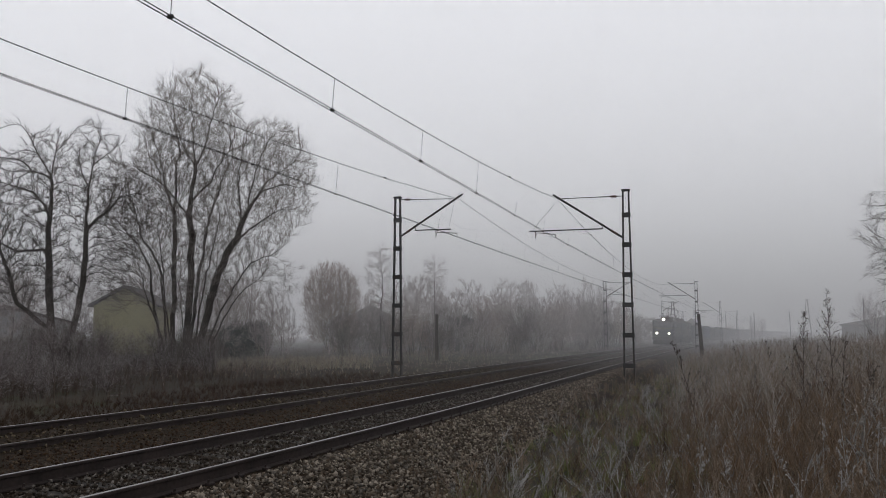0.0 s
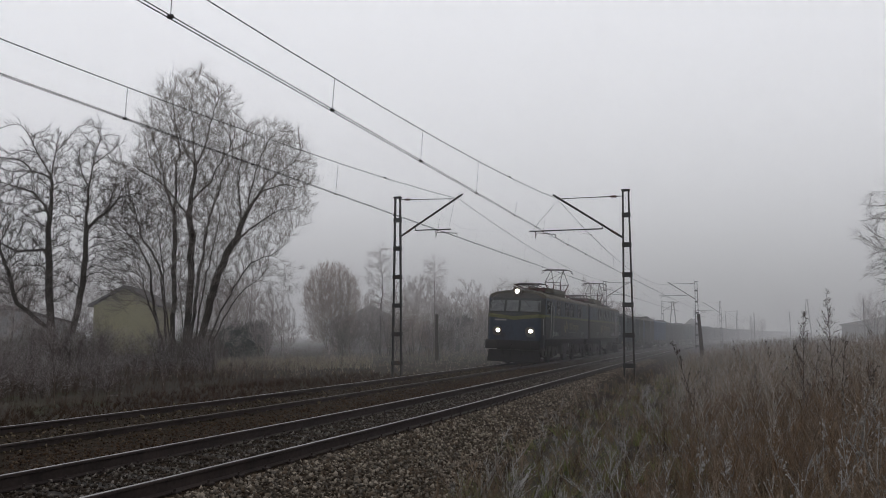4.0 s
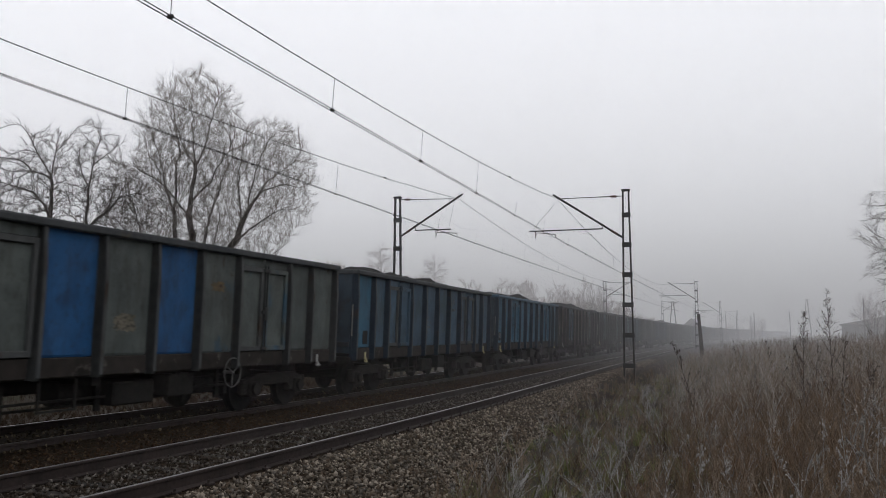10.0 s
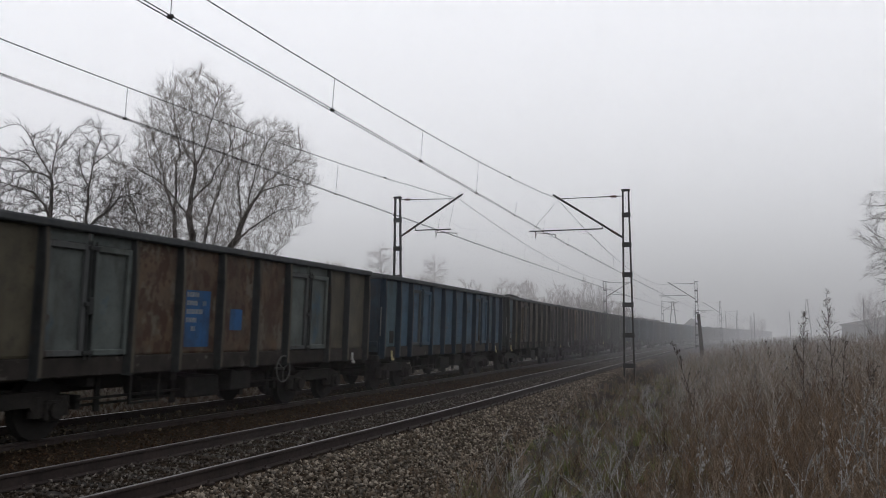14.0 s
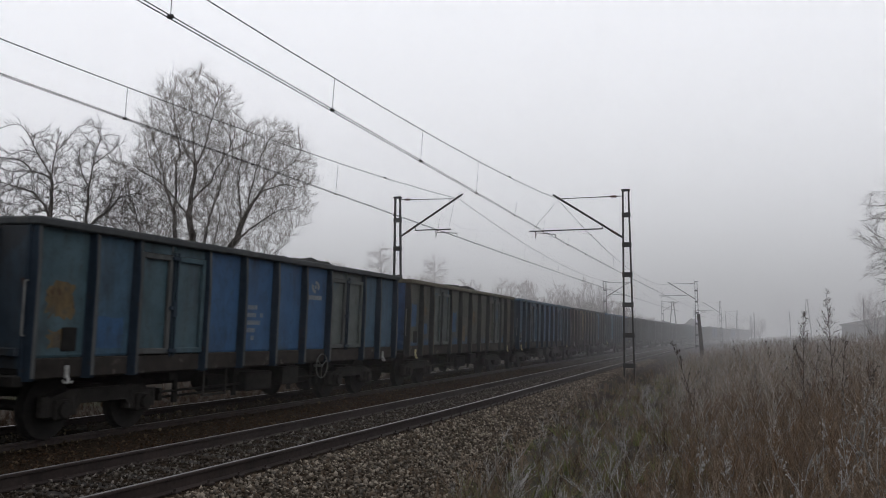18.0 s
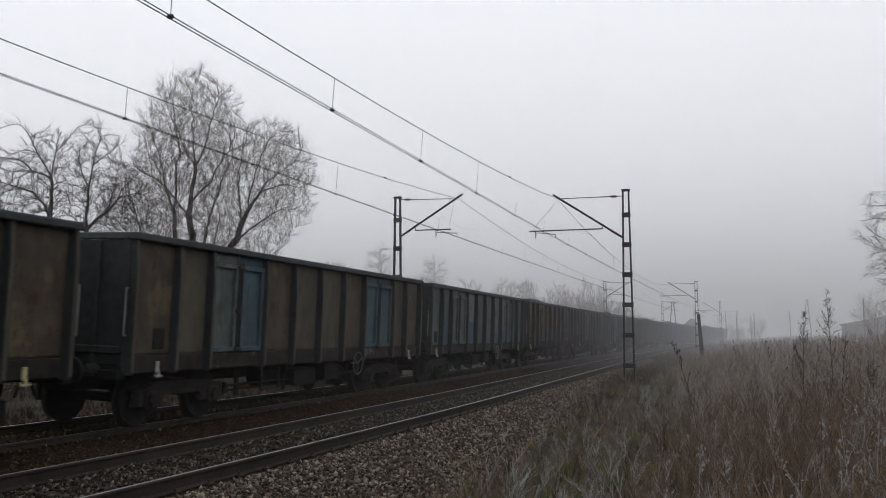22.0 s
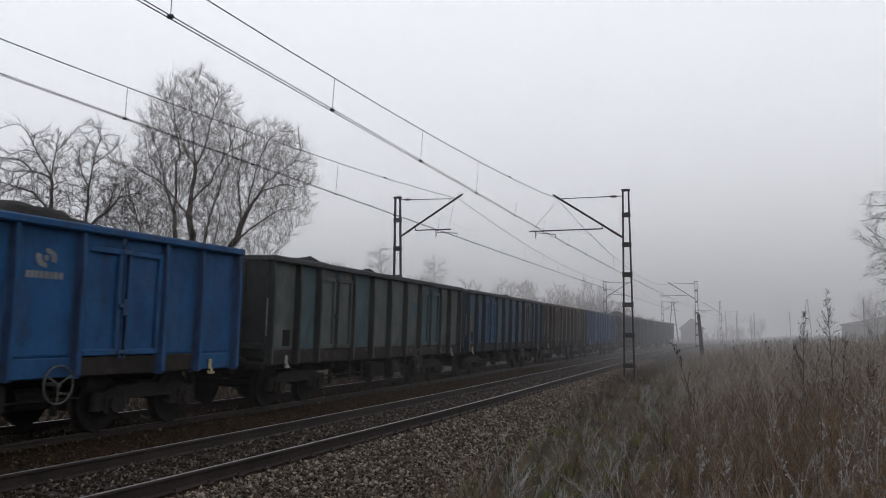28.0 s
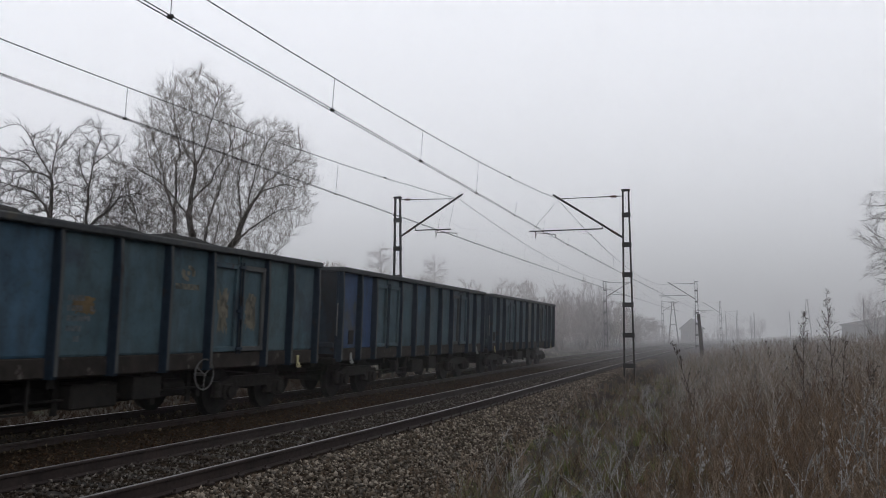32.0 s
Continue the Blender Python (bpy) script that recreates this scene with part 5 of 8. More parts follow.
def make_mast(near, k):
    y = MAST_Y[k]
    fn = near_x if near else far_x
    tx = fn(y)
    s = 1 if near else -1                     # the mast stands on this side of its track
    x = tx + s * (2.68 if near else 2.93)
    base = float(ground_z(np.array([x]), np.array([y]))[0])
    height = 7.18 if near else 7.36
    th = thing("catenary_mast", "dark steel ladder mast with a sloping bracket over the track", "catenary mast", pose(x, y, 0), "overhead line masts")
    for sg in (-1, 1):
        part("leg", Mesh().beam((sg * 0.20, 0, base - 0.3), (sg * 0.11, 0, height), 0.062, 0.12, up=(0, 1, 0)), DARK_STEEL, th)
    for z in np.linspace(0.35, height - 0.95, 6):
        w = 0.20 - 0.09 * z / height
        part("batten_plate", Mesh().box(-w - 0.045, w + 0.045, -0.075, 0.075, z - 0.09, z + 0.09, 0.008), DARK_STEEL, th, "riveted cross plate")
    part("cap_plate", Mesh().box(-0.17, 0.17, -0.1, 0.1, height, height + 0.07, 0.01), DARK_STEEL, th)
    part("foundation", Mesh().box(-0.4, 0.4, -0.35, 0.35, base - 0.6, base - 0.03, 0.04), CONCRETE, th)
    # heights and reaches of the bracket, measured from the mast towards its track
    if near:
        b0, b1, t0, t1, r0, r1, s0, s1 = (0.1, 5.31), (2.89, 7.18), (0.05, 6.99), (2.65, 7.0), (0.92, 5.72), (3.88, 5.72), (3.62, 5.68), (2.8, 5.43)
    else:
        b0, b1, t0, t1, r0, r1, s0, s1 = (0.1, 5.69), (2.9, 7.4), (0.05, 7.30), (2.5, 7.22), (0.8, 5.95), (2.38, 5.94), (1.72, 5.86), (2.65, 5.64)
    P = lambda a, dy=0.0: (-s * a[0], dy, a[1])
    part("bracket_tube", Mesh().tube([P(b0), P(b1)], 0.042, 8), DARK_STEEL, th, "sloping bracket tube")
    part("tie_rod", Mesh().tube([P(t0), P(t1)], 0.016, 6), DARK_STEEL, th)
    part("registration_tube", Mesh().tube([P(r0), P(r1)], 0.026, 8), DARK_STEEL, th)
    part("registration_drop", Mesh().tube([P(r0), (-s * r0[0], 0, r0[1] + 0.19)], 0.014, 6), DARK_STEEL, th)
    part("steady_arm", Mesh().tube([(-s * s0[0], 0, s0[1] + 0.05), (-s * s0[0], 0, s0[1] - 0.25), (-s * (s0[0] + (-0.05 if near else 0.05)), 0, s0[1] - 0.03), (-s * ((s0[0] + s1[0]) / 2), 0, s0[1] - 0.06), P((s1[0], s1[1] + 0.12)), P(s1)], 0.017, 6), DARK_STEEL, th)
    part("stay_wire", Mesh().tube([P((r1[0] - 0.1, r1[1])), P((t1[0] + 0.05, t1[1] - 0.05))], 0.007, 4), COPPER, th)
    for (a, b), f in (((b0, b1), 0.09), ((t0, t1), 0.12)):
        c0 = Vector(P(a)).lerp(Vector(P(b)), f)
        c1 = Vector(P(a)).lerp(Vector(P(b)), f + 0.09)
        pts = [c0.lerp(c1, i / 8) for i in range(9)]
        part("insulator", Mesh().tube(pts, [0.03, 0.06, 0.035, 0.06, 0.035, 0.06, 0.035, 0.06, 0.03], 8), WHITE_INS, th)
    return th


for near in (True, False):
    for k in range(len(MAST_Y)):
        make_mast(near, k)


def overhead_line(near):
    name = "near" if near else "far"
    fn = near_x if near else far_x
    th = thing("catenary_wire", f"twin contact wires hung from a sagging messenger over the {name} track", "overhead wire")
    top = 7.0 if near else 7.2
    low_sag = 1.17 if near else 1.14
    z_c = 5.37 if near else 5.56

    def stagger(y):
        j = np.interp(y, MAST_Y, range(len(MAST_Y)))
        return 0.12 * math.cos(math.pi * j)

    chord = lambda y: float(np.interp(y, MAST_Y, [(fn(a) - (0.0 if near else 0.15) if a > 0 else (-6.42 if near else -10.92)) for a in MAST_Y]))
    for k in range(len(MAST_Y) - 1):
        a, b = MAST_Y[k], MAST_Y[k + 1]
        fine = k < 3
        for dx in (-0.035, 0.035):
            part("contact_wire", Mesh().tube([(chord(y) + stagger(y) + dx, y, z_c + 0.05 * abs(2 * (y - a) / (b - a) - 1) * (1 if dx < 0 else 0.92)) for y in np.linspace(a, b, 9 if fine else 3)], 0.0075, 5), COPPER, th)
        mid, half = (a + b) / 2, (b - a) / 2
        mz = lambda y: top - low_sag * (1 - ((y - mid) / half) ** 2)
        part("messenger_wire", Mesh().tube([(chord(y) + 0.3 * stagger(y), y, mz(y)) for y in np.linspace(a, b, 17 if fine else 7)], 0.009, 5), COPPER, th)
        # stitch wire round the mast
        for e, sg in ((a, 1), (b, -1)):
            if fine:
                ys = [e + sg * 8.2, e + sg * 5.5, e + sg * 2.5, e]
                zs = [mz(ys[0]) + (z_c + 0.42 - mz(ys[0])) * f for f in (0, 0.33, 0.7, 1)]
                part("stitch_wire", Mesh().tube([(chord(y), y, z) for y, z in zip(ys, zs)], 0.0026, 4), COPPER, th)
                part("clamp", Mesh().box(chord(ys[0]) - 0.02, chord(ys[0]) + 0.02, ys[0] - 0.05, ys[0] + 0.05, zs[0] - 0.03, zs[0] + 0.03), COPPER, th)
        n = 14 if k < 4 else 7
        for i in range(1, n):
            y = a + (b - a) * (i - 0.45) / (n - 0.9)
            dz = mz(y) if abs(y - mid) < half - 8 else z_c + 0.5
            d = part("dropper", Mesh().tube([(chord(y) + 0.3 * stagger(y), y, dz), (chord(y) + stagger(y), y, z_c + 0.01)], 0.005, 4), COPPER, th)
            if k < 2:
                part("dropper_clamp", Mesh().box(chord(y) + stagger(y) - 0.04, chord(y) + stagger(y) + 0.04, y - 0.02, y + 0.02, z_c - 0.01, z_c + 0.04, 0.005), COPPER, d)


overhead_line(True)
overhead_line(False)


# ---- plants ----
def prisms(paths, radii, sides=3):
    """Tubes along many paths of equal length: paths (n, k, 3), radii (n, k)."""
    n, k, _ = paths.shape
    d = np.gradient(paths, axis=1)
    d /= np.linalg.norm(d, axis=2, keepdims=True) + 1e-9
    ref = np.broadcast_to(np.array([0.35, 0.2, 0.91]), d.shape)
    s = np.cross(d, ref)
    s /= np.linalg.norm(s, axis=2, keepdims=True) + 1e-9
    t = np.cross(d, s)
    a = np.arange(sides) * 2 * math.pi / sides
    ring = paths[:, :, None] + radii[:, :, None, None] * (np.cos(a)[None, None, :, None] * s[:, :, None] + np.sin(a)[None, None, :, None] * t[:, :, None])
    v = ring.reshape(-1, 3)
    i = np.arange(n)[:, None, None] * k * sides + np.arange(k - 1)[None, :, None] * sides + np.arange(sides)[None, None]
    j = np.arange(n)[:, None, None] * k * sides + np.arange(k - 1)[None, :, None] * sides + ((np.arange(sides) + 1) % sides)[None, None]
    return v, np.stack([i, j, j + sides, i + sides], -1).reshape(-1, 4)


def blades(paths, radii, r):
    """Flat slivers along two-point paths, as two triangles each (quads)."""
    p, q = paths[:, 0], paths[:, -1]
    d = q - p
    s = np.cross(d, r.normal(0, 1, d.shape))
    s /= np.linalg.norm(s, axis=1, keepdims=True) + 1e-9
    a, b = s * radii[:, :1], s * radii[:, -1:]
    v = np.stack([p - a, p + a, q + b, q - b], 1).reshape(-1, 3)
    return v, np.arange(len(v)).reshape(-1, 4)


def join(pieces):
    vs, fs, o = [], [], 0
    for v, f in pieces:
        vs.append(v)
        fs.append(f + o)
        o += len(v)
    return np.vstack(vs), np.vstack(fs)


def limb(r, p, d, length, r0, r1, k=7, wander=0.12, lift=0.06):
    """One wandering branch as (k, 3) points and its radii."""
    pts = [np.array(p, float)]
    d = np.array(d, float)
    for _ in range(k - 1):
        d = d / np.linalg.norm(d) + r.normal(0, wander, 3) + np.array([0, 0, lift])
        d /= np.linalg.norm(d)
        pts.append(pts[-1] + d * length / (k - 1))
    return np.array(pts), r1 + (r0 - r1) * np.linspace(1, 0, k) ** 1.25


def sprouts(r, paths, radii, count, length, thin, spread, lift, k, start=0.25, wander=0.12):
    """Branches along given branches, all at once."""
    n, kk, _ = paths.shape
    out = n * count
    src = np.repeat(np.arange(n), count)
    t = r.uniform(start, 1.0, out) * (kk - 1)
    i = np.minimum(t.astype(int), kk - 2)
    f = (t - i)[:, None]
    p = paths[src, i] * (1 - f) + paths[src, i + 1] * f
    d = paths[src, i + 1] - paths[src, i]
    d /= np.linalg.norm(d, axis=1, keepdims=True)
    rr = radii[src, i]
    side = r.normal(0, 1, (out, 3))
    side -= d * (side * d).sum(1, keepdims=True)
    side /= np.linalg.norm(side, axis=1, keepdims=True)
    d = d + side * spread * r.uniform(0.6, 1.3, (out, 1))
    d[:, 2] += lift
    ln = length * r.uniform(0.45, 1.25, out) * (1.15 - 0.55 * t / (kk - 1))
    pts = [p]
    for _ in range(k - 1):
        d = d / np.linalg.norm(d, axis=1, keepdims=True) + r.normal(0, wander, (out, 3))
        d[:, 2] += lift * 0.5
        d /= np.linalg.norm(d, axis=1, keepdims=True)
        pts.append(pts[-1] + d * (ln / (k - 1))[:, None])
    rad0 = np.minimum(rr * 0.7, thin)
    return np.stack(pts, 1), rad0[:, None] * np.linspace(1, 0.35, k)[None]


def bare_tree(name, label, category, at, seed, stems, levels, group="", twig=None, bark=None, turn=0.0, last=3):
    """stems: limbs from the base as (start, direction, length, thickness); levels: branch orders, each (count, length, thickness, spread, lift)."""
    r = np.random.default_rng(seed)
    th = thing(name, label, category, pose(*at, 0, 0, turn), group)
    trunk = []
    for p, d, ln, w, li in stems:
        trunk.append(limb(r, p, d, ln, w, w * 0.07, 9, 0.07, li))
    paths, radii = np.stack([a for a, _ in trunk]), np.stack([b for _, b in trunk])
    part("trunk", sheet("trunk", *prisms(paths, radii, 8), bark or BARK), None, th)
    fine = []
    for n, (count, ln, thin, spread, lift, start) in enumerate(levels):
        paths, radii = sprouts(r, paths, radii, count, ln, thin, spread, lift, (6 if n == 0 else 4 if n == 1 else last) if last > 2 else (4 if n == 0 else 2), start, 0.13)
        if n == 0:
            part("limb", sheet("limb", *prisms(paths, radii, 5 if last > 2 else 3), bark or BARK), None, th)
        else:
            fine.append(blades(paths, radii * 1.25, r) if paths.shape[1] == 2 else prisms(paths, radii, 3))
    part("crown", sheet("crown", *join(fine), twig or TWIG), None, th, "crown of fine bare twigs")
    return th


# Far twigs: frost, with some of the fog's haze lightened into the colour.
HAZY_FROST_TWIG = islands("haze_paled_frosted_twigs", [(0.2070, 0.1758, 0.1638), (0.3220, 0.2867, 0.2735), (0.4140, 0.3808, 0.3695), (0.1610, 0.1322, 0.1186)])
BUSH_TWIG = islands("rimed_bush_twigs", [(0.0460, 0.0356, 0.0300), (0.1495, 0.1288, 0.1200), (0.3105, 0.2875, 0.2856), (0.0805, 0.0633, 0.0552)])
# Willow and orchard twigs are lightened to carry haze missing before the fog bank.
WILLOW_TWIG = islands("pale_willow_twigs", [(0.105, 0.09, 0.077), (0.165, 0.146, 0.13), (0.22, 0.202, 0.186), (0.13, 0.112, 0.096)])
DARK_TWIG = islands("dark_twigs", [(0.045, 0.039, 0.034), (0.08, 0.07, 0.062), (0.06, 0.052, 0.045), (0.11, 0.099, 0.09)])
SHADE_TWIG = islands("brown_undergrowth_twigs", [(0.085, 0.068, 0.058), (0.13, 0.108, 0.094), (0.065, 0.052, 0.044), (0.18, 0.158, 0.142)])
# Reddish shoots, their tones raised to put the fog's fading into the colour.
RED_TWIG = islands("reddish_shoots", [(0.2040, 0.1544, 0.1240), (0.3000, 0.2340, 0.1966), (0.1560, 0.1170, 0.0959), (0.3720, 0.3217, 0.2902)])


def spot(u_deg, dist):
    """A place on the ground by its bearing from the line's direction (to the left) and its distance."""
    x, y = -dist * math.sin(radians(u_deg)), dist * math.cos(radians(u_deg))
    return x, y, float(ground_z(np.array([x]), np.array([y]))[0])


def bearing(px):
    return 17.84 - math.degrees(math.atan((px - 784) / 1517))


def colonise(r, nodes, parent, goals, step, reach, kill, up=0.12, rounds=140):
    """Grows branches from given nodes towards a cloud of goals, each goal met once."""
    nodes, parent = [np.array(p, float) for p in nodes], list(parent)
    best, who = np.full(len(goals), 1e9), np.zeros(len(goals), int)
    fresh, alive, kids = 0, np.ones(len(goals), bool), {}
    for _ in range(rounds):
        new_pts = np.array(nodes[fresh:])
        if not len(new_pts) or not alive.any():
            break
        d = np.linalg.norm(goals[:, None] - new_pts[None], axis=2)
        k = d.argmin(1)
        m = d[np.arange(len(goals)), k]
        who = np.where(m < best, k + fresh, who)
        best = np.minimum(best, m)
        fresh = len(nodes)
        alive &= best > kill
        pull = np.where(alive & (best < reach))[0]
        if not len(pull):
            break
        pts = np.array(nodes)
        v = goals[pull] - pts[who[pull]]
        v /= np.linalg.norm(v, axis=1, keepdims=True)
        total = np.zeros_like(pts)
        np.add.at(total, who[pull], v)
        for i in np.unique(who[pull]):
            if kids.get(i, 0) > 2:
                continue
            kids[i] = kids.get(i, 0) + 1
            t = total[i] / (np.linalg.norm(total[i]) + 1e-9) + np.array([0, 0, up]) + r.normal(0, 0.1, 3)
            if parent[i] >= 0:
                g = pts[i] - pts[parent[i]]
                t = t + 0.6 * g / (np.linalg.norm(g) + 1e-9)
            nodes.append(pts[i] + step * t / np.linalg.norm(t))
            parent.append(i)
    return np.array(nodes), np.array(parent)


def crowned_tree(name, label, at, seed, stems, lobes, right, deep, step=0.3, reach=3.0, kill=0.36, tip=0.007, thick=0.3, twigs=((3, 0.7, 0.45, 0.4), (3, 0.34, 0.45, 0.3)), twig=None, power=2.3, up=0.32, far=False, group="", ease_by=2, wander=0.16, bark=None, wood=0.022):
    """stems: chains of (right, depth, height) knots, the first ones rooted; lobes: (right, depth, height, half width, half height, goals)."""
    r = np.random.default_rng(seed)
    th = thing(name, label, "tree", pose(*at), group)
    put = lambda a, dep, h: right * a + deep * dep + np.array([0, 0, h])
    nodes, parent = [], []
    for chain in stems:
        pts = [put(*p) for p in chain]
        if nodes:
            gaps = [float(np.linalg.norm(n - pts[0])) for n in nodes]
            last = int(np.argmin(gaps)) if min(gaps) < 0.45 else -1
        else:
            last = -1
        if last < 0:
            nodes.append(pts[0])
            parent.append(-1)
            last = len(nodes) - 1
        for p, q in zip(pts, pts[1:]):
            n = max(1, int(np.linalg.norm(q - p) / step))
            side = r.normal(0, 0.06, 3)
            for k in range(1, n + 1):
                nodes.append(p + (q - p) * k / n + side * math.sin(math.pi * k / n) + r.normal(0, 0.008, 3))
                parent.append(last)
                last = len(nodes) - 1
    goals = []
    for a, dep, h, hw, hh, n in lobes:
        d = r.normal(0, 1, (n, 3))
        d *= (r.uniform(0.02, 1, n) ** 0.42 / np.linalg.norm(d, axis=1))[:, None]
        goals.append(put(a, dep, h) + (d[:, :1] * right + d[:, 1:2] * deep) * hw + d[:, 2:] * np.array([0, 0, hh]))
    goals = np.vstack(goals)
    pts, par = colonise(r, nodes, parent, goals, step, reach, kill, up)
    for _ in range(ease_by):                 # ease the kinks
        has = par >= 0
        kid, cnt = np.zeros_like(pts), np.zeros(len(pts))
        np.add.at(kid, par[has], pts[has])
        np.add.at(cnt, par[has], 1)
        ok = has & (cnt > 0)
        ease = pts.copy()
        ease[ok] = 0.5 * pts[ok] + 0.25 * pts[par[ok]] + 0.25 * kid[ok] / cnt[ok][:, None]
        pts = ease
    load = np.full(len(pts), tip ** power)
    leafy = np.ones(len(pts), bool)
    for i in range(len(pts) - 1, -1, -1):
        if par[i] >= 0:
            load[par[i]] += load[i] - (tip ** power) * 0.9
            leafy[par[i]] = False
    rad = load ** (1 / power)
    rad *= np.interp(rad, [tip, rad.max()], [1.0, thick / rad.max()])
    i = np.where(par >= 0)[0]
    seg = np.stack([pts[par[i]], pts[i]], 1)
    rp = np.where(rad[par[i]] > rad[i] * 1.7, rad[i] * 1.12, rad[par[i]])
    w = np.stack([rp, rad[i]], 1)
    big = rad[i] > 0.075
    mid = ~big & (rad[i] > wood)
    part("trunk", sheet("trunk", *join([prisms(seg[big], w[big], 9), prisms(seg[mid], w[mid], 4 if far else 5)]), bark or BARK), None, th)
    thin = ~big & ~mid
    fine = [blades(seg[thin], w[thin] * 1.3, r) if far else prisms(seg[thin], w[thin], 3)]
    paths, radii = seg[~big], w[~big]
    for n, (count, ln, spread, lift) in enumerate(twigs):
        paths, radii = sprouts(r, paths, radii, count, ln, tip * (0.85 if n == 0 else 0.62), spread, lift, 2, 0.1, wander)
        fine.append(blades(paths, radii * 1.35, r))
    part("crown", sheet("crown", *join(fine), twig or TWIG), None, th, "crown of fine bare twigs")
    return th


# the big many-stemmed willow beyond the far track
RIGHT = np.array([math.cos(radians(bearing(312))), math.sin(radians(bearing(312))), 0])
DEEP = np.array([-RIGHT[1], RIGHT[0], 0])
crowned_tree("willow_tree", "tall bare many-stemmed willow with a dense crown of fine twigs", spot(bearing(312), 42), 11,
             [[(0.42, 0, -0.2), (0.65, 0.0, 4.85), (0.44, 0.07, 7.85), (0.71, 0.15, 9.9), (0.52, 0.22, 12.27), (0.41, 0.25, 13.06)],
              [(0.71, 0.15, 9.9), (1.23, -0.07, 11.17), (1.63, -0.28, 12.9), (1.74, -0.37, 13.56)], [(0.47, 0.05, 8.16), (1.47, -0.27, 9.11), (2.26, -0.58, 10.53), (2.46, -0.71, 11.23)],
              [(0.0, 0.25, -0.2), (-0.11, 0.3, 4.85), (-0.16, 0.45, 7.53), (-0.74, 0.6, 9.35), (-1.66, 0.75, 10.69), (-1.85, 0.81, 11.13)],
              [(-0.17, 0.35, 7.85), (-0.01, 0.53, 10.69), (-0.43, 0.72, 12.75), (-0.51, 0.79, 13.41)], [(-0.74, 0.6, 9.35), (-1.18, 0.35, 10.85), (-1.31, 0.25, 11.55)],
              [(0.55, 0.35, -0.2), (1.03, 0.4, 4.85), (1.44, 0.62, 7.53), (1.91, 0.85, 8.95), (2.45, 1.08, 10.53), (2.49, 1.17, 11.35)], [(0.71, 0.15, 9.9), (-0.11, -0.42, 11.32), (-0.55, -0.65, 11.95)],
              [(0.85, -0.2, -0.2), (1.87, -0.2, 4.77), (2.73, -0.12, 6.43), (3.21, -0.04, 7.85), (4.19, 0.04, 9.27), (5.58, 0.12, 10.53), (5.84, 0.15, 10.97)],
              [(2.92, -0.1, 6.98), (2.73, 0.1, 9.11), (2.83, 0.3, 10.38), (3.13, 0.5, 11.8), (3.41, 0.58, 12.34)], [(3.21, -0.05, 7.85), (3.49, -0.33, 9.59), (4.03, -0.62, 11.01), (4.41, -0.73, 11.48)],
              [(3.84, 0.0, 8.8), (5.14, 0.3, 9.19), (6.13, 0.6, 9.11), (6.32, 0.72, 9.27)], [(2.73, -0.15, 6.43), (3.87, -0.4, 7.22), (4.82, -0.65, 7.85), (5.07, -0.75, 7.75)],
              [(-0.25, -0.3, -0.2), (-0.74, -0.3, 4.85), (-1.69, -0.57, 6.43), (-2.32, -0.83, 8.48), (-2.29, -0.94, 9.05)],
              [(-0.35, 0.2, -0.2), (-1.22, 0.2, 4.85), (-1.85, 0.43, 6.11), (-3.08, 0.67, 6.9), (-3.27, 0.76, 7.0)], [(0.29, 0.0, 7.53), (-0.74, -0.43, 8.8), (-1.85, -0.87, 9.35), (-2.07, -1.04, 9.82)],
              [(0.95, -0.3, -0.2), (3.05, -0.3, 4.85), (4.35, -0.65, 5.64), (5.14, -1.0, 6.03)], [(0.1, -0.4, -0.2), (-0.9, -0.6, 2.5), (-1.7, -0.8, 5.0)], [(0.6, -0.3, -0.2), (1.35, -0.5, 3.0), (1.9, -0.7, 5.6)], [(0.9, 0.2, -0.2), (2.6, 0.4, 3.2), (4.0, 0.5, 4.6)],
              [(0.2, -0.5, -0.2), (-0.6, -1.3, 3.4), (-0.9, -1.8, 6.6)],
              [(0.5, 0.5, -0.2), (0.1, 1.5, 4.0), (0.14, 1.7, 5.36)], [(0.55, -0.45, -0.2), (1.2, -1.4, 3.8), (1.8, -2.0, 7.0)]],
             [(0.55, 0, 9.65, 2.8, 4.85, 4400), (4.25, 0.1, 9.2, 2.25, 3.3, 2200), (-1.75, 0, 7.2, 1.9, 3.2, 1800), (1.4, 0, 6.0, 2.4, 2.6, 700), (0.7, 0, 4.2, 2.4, 2.0, 420), (3.4, 0.2, 6.2, 1.5, 2.0, 380), (4.7, -0.6, 4.4, 1.2, 0.9, 80), (-2.3, 0.2, 4.4, 1.3, 1.8, 520)],
             RIGHT, DEEP, thick=0.23, tip=0.0054, kill=0.27, power=2.15, twigs=((3, 0.6, 0.42, 0.3), (3, 0.36, 0.42, 0.26)), ease_by=4, wander=0.05, up=0.3, wood=0.0105, twig=WILLOW_TWIG)

